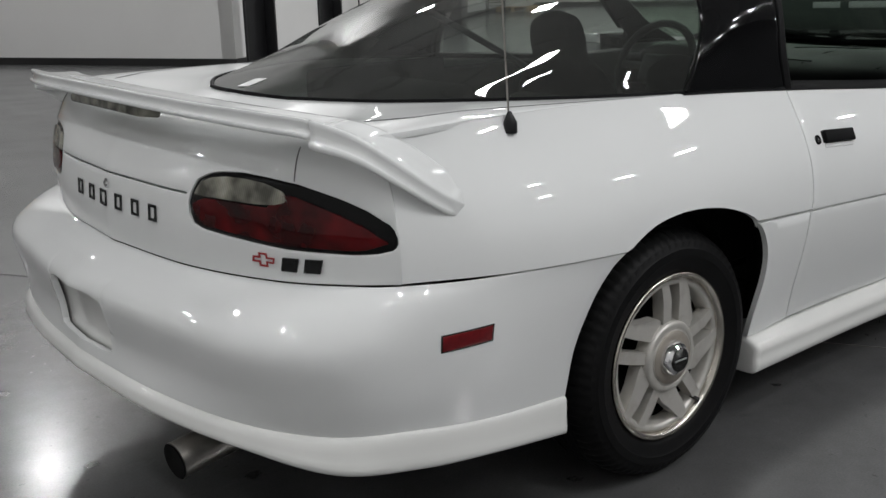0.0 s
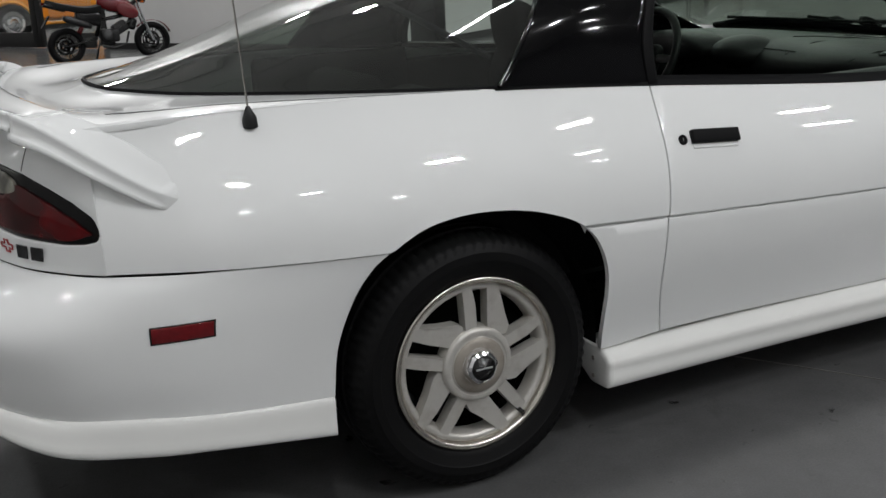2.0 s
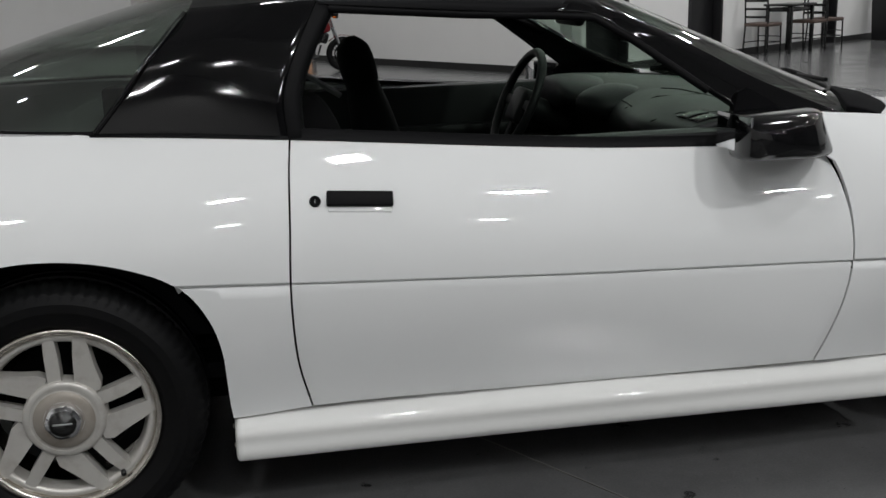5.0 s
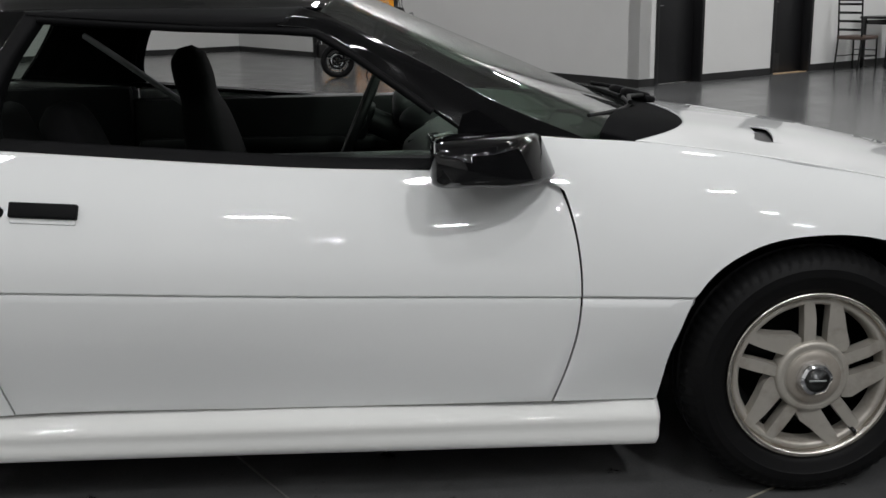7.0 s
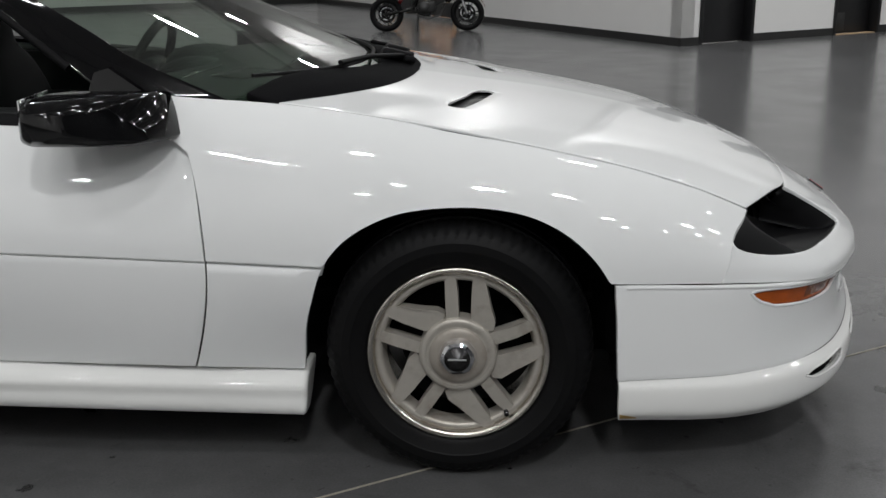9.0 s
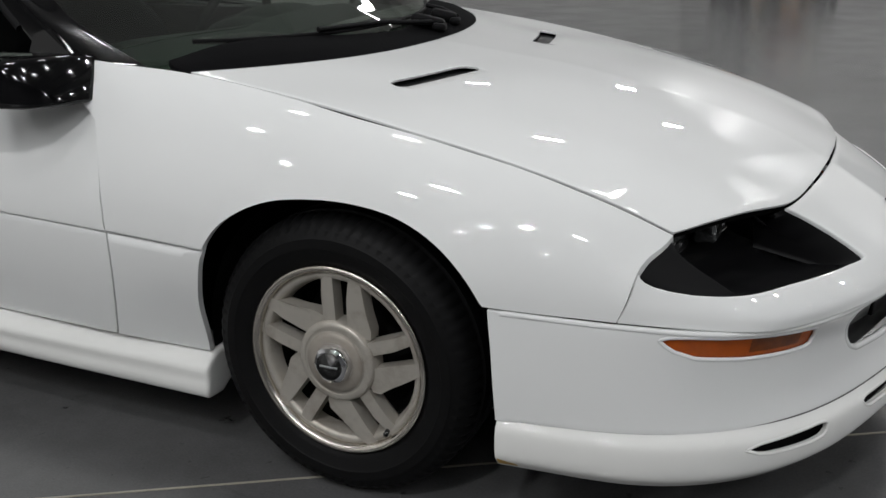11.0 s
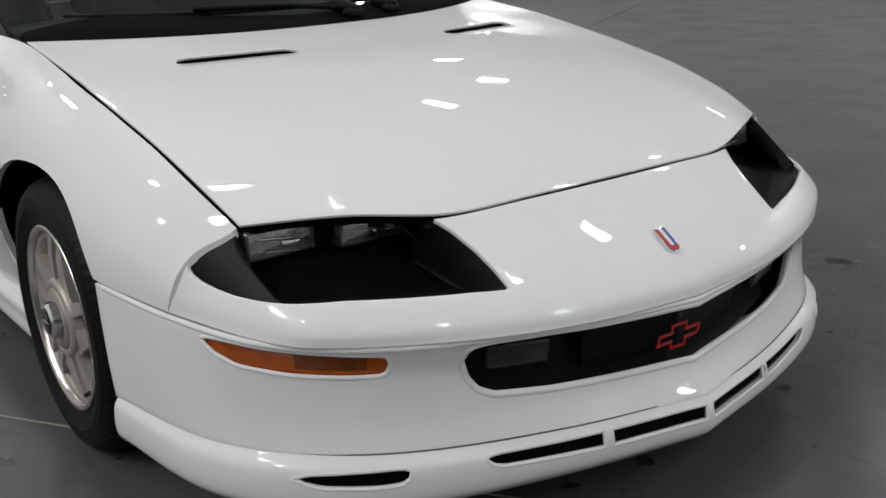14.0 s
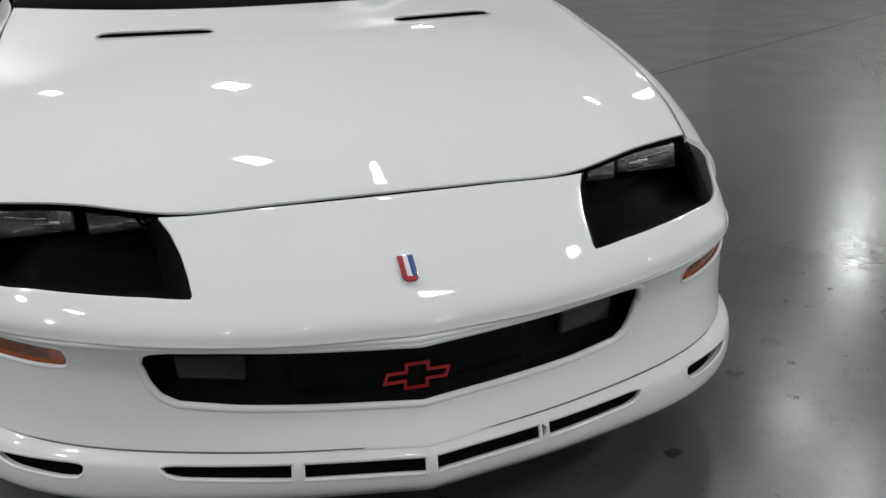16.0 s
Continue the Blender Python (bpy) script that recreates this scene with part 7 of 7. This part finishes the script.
def chair(a, b, turn, first=[None]):
    m = Matrix.Translation(hall(a, b)) @ Matrix.Rotation(ROOM + turn, 4, "Z")
    if first[0] is not None:
        return copy_thing(first[0], m)
    ch = new("chair")
    ch.matrix_world = m
    tagged(ch, "black metal ladder-back chair with brown padded seat", "chair", "chairs along the wall")
    for x in (-0.19, 0.19):
        tube("back_leg", [(x, 0.24, 0.0), (x, 0.19, 0.45), (x, 0.23, 1.02)], 0.013, BARS, ch, 8)
        tube("front_leg", [(x, -0.21, 0.0), (x, -0.19, 0.45)], 0.013, BARS, ch, 8)
        tube("side_bar", [(x, -0.20, 0.20), (x, 0.215, 0.20)], 0.008, BARS, ch, 6)
    for z in (0.58, 0.70, 0.82, 0.94, 1.00):
        y = 0.19 + 0.04 * (z - 0.45) / 0.57
        box("slat", (0.38, 0.014, 0.035), (0, y, z), BARS, ch, 0.004)
    for z in (0.20, 0.28):
        tube("cross_bar", [(-0.19, -0.20, z), (0.19, -0.20, z)], 0.008, BARS, ch, 6)
    box("seat", (0.42, 0.42, 0.055), (0, 0.0, 0.465), BROWN, ch, 0.02)
    first[0] = ch
    return ch


chair(4.15, -0.30, radians(90))
chair(5.25, -0.45, radians(-90))
chair(5.9, -0.40, radians(80))
chair(11.1, -0.45, radians(100))
tb = hall_thing("table", "dark bar table against the white wall", "table", 4.85, -0.35)
box("tabletop", (0.75, 0.5, 0.035), (0, 0, 0.735), BARS, tb, 0.006)
box("apron", (0.64, 0.4, 0.06), (0, 0, 0.665), BARS, tb, 0.004)
for x in (-0.32, 0.32):
    for y in (-0.2, 0.2):
        box("leg", (0.045, 0.045, 0.72), (x, y, 0.36), BARS, tb, 0.004)
can = hall_thing("trash_can", "tall black plastic trash can beside the wall", "trash can", 8.15, -0.42)
bm = bmesh.new()
add_box(bm, (0.46, 0.46, 0.84), pose(0, 0, 0.42), 0.03)
for v in bm.verts:
    v.co.x *= 0.86 + 0.14 * v.co.z / 0.84
    v.co.y *= 0.86 + 0.14 * v.co.z / 0.84
part("bin", bm, PLASTIC, can, angle=40)
box("rim", (0.50, 0.50, 0.06), (0, 0, 0.85), PLASTIC, can, 0.012)
pal = hall_thing("pallet", "low wooden pallet by the wall", "pallet", 12.5, -0.60)
for k in range(5):
    box("board", (0.12, 0.8, 0.018), (-0.4 + 0.2 * k, 0, 0.131), WOOD, pal, 0.003)
for y in (-0.36, 0, 0.36):
    box("runner", (0.95, 0.08, 0.10), (0, y, 0.07), WOOD, pal, 0.003)
crate = hall_thing("crate", "white cardboard crate on the pallet", "box", 12.5, -0.60, z=0.141)
box("carton", (0.8, 0.62, 0.7), (0, 0, 0.35), PAPER, crate, 0.01)
desk = hall_thing("reception_desk", "dark grey reception desk with pale plain bars", "desk", 6.6, -7.7, radians(-90))
box("front_panel", (2.1, 0.06, 1.12), (0, -0.30, 0.56), GREYSIGN, desk, 0.01)
box("desk_top", (2.2, 0.70, 0.04), (0, 0.0, 1.14), GREYSIGN, desk, 0.01)
for x in (-1.0, 1.0):
    box("side_panel", (0.05, 0.55, 1.12), (x, 0.0, 0.56), GREYSIGN, desk, 0.006)
for k in range(2):
    box("sign_bar", (0.42 + 0.3 * k, 0.01, 0.10), (-0.35 + 0.70 * k, -0.334, 0.40), GREYTEXT, desk, 0.003)

# lamp housings
for a, b, share in LAMPS:
    lh = hall_thing("ceiling_lamp", "slim white panel lamp hung unseen under the ceiling", "ceiling lamp", a, b, group="hall lamps", z=LAMP_Z + 0.02)
    bm = bmesh.new()
    add_box(bm, (0.50, 0.30, 0.05), pose(0, 0, 0.03), 0.008)
    part("housing", bm, WALL, lh, angle=40)
    bm = bmesh.new()
    for x in (-0.18, 0.18):
        add_tube(bm, [(x, 0, 0.05), (x, 0, CEIL - LAMP_Z - 0.03)], 0.004, 5)
    part("cable", bm, BARS, lh)
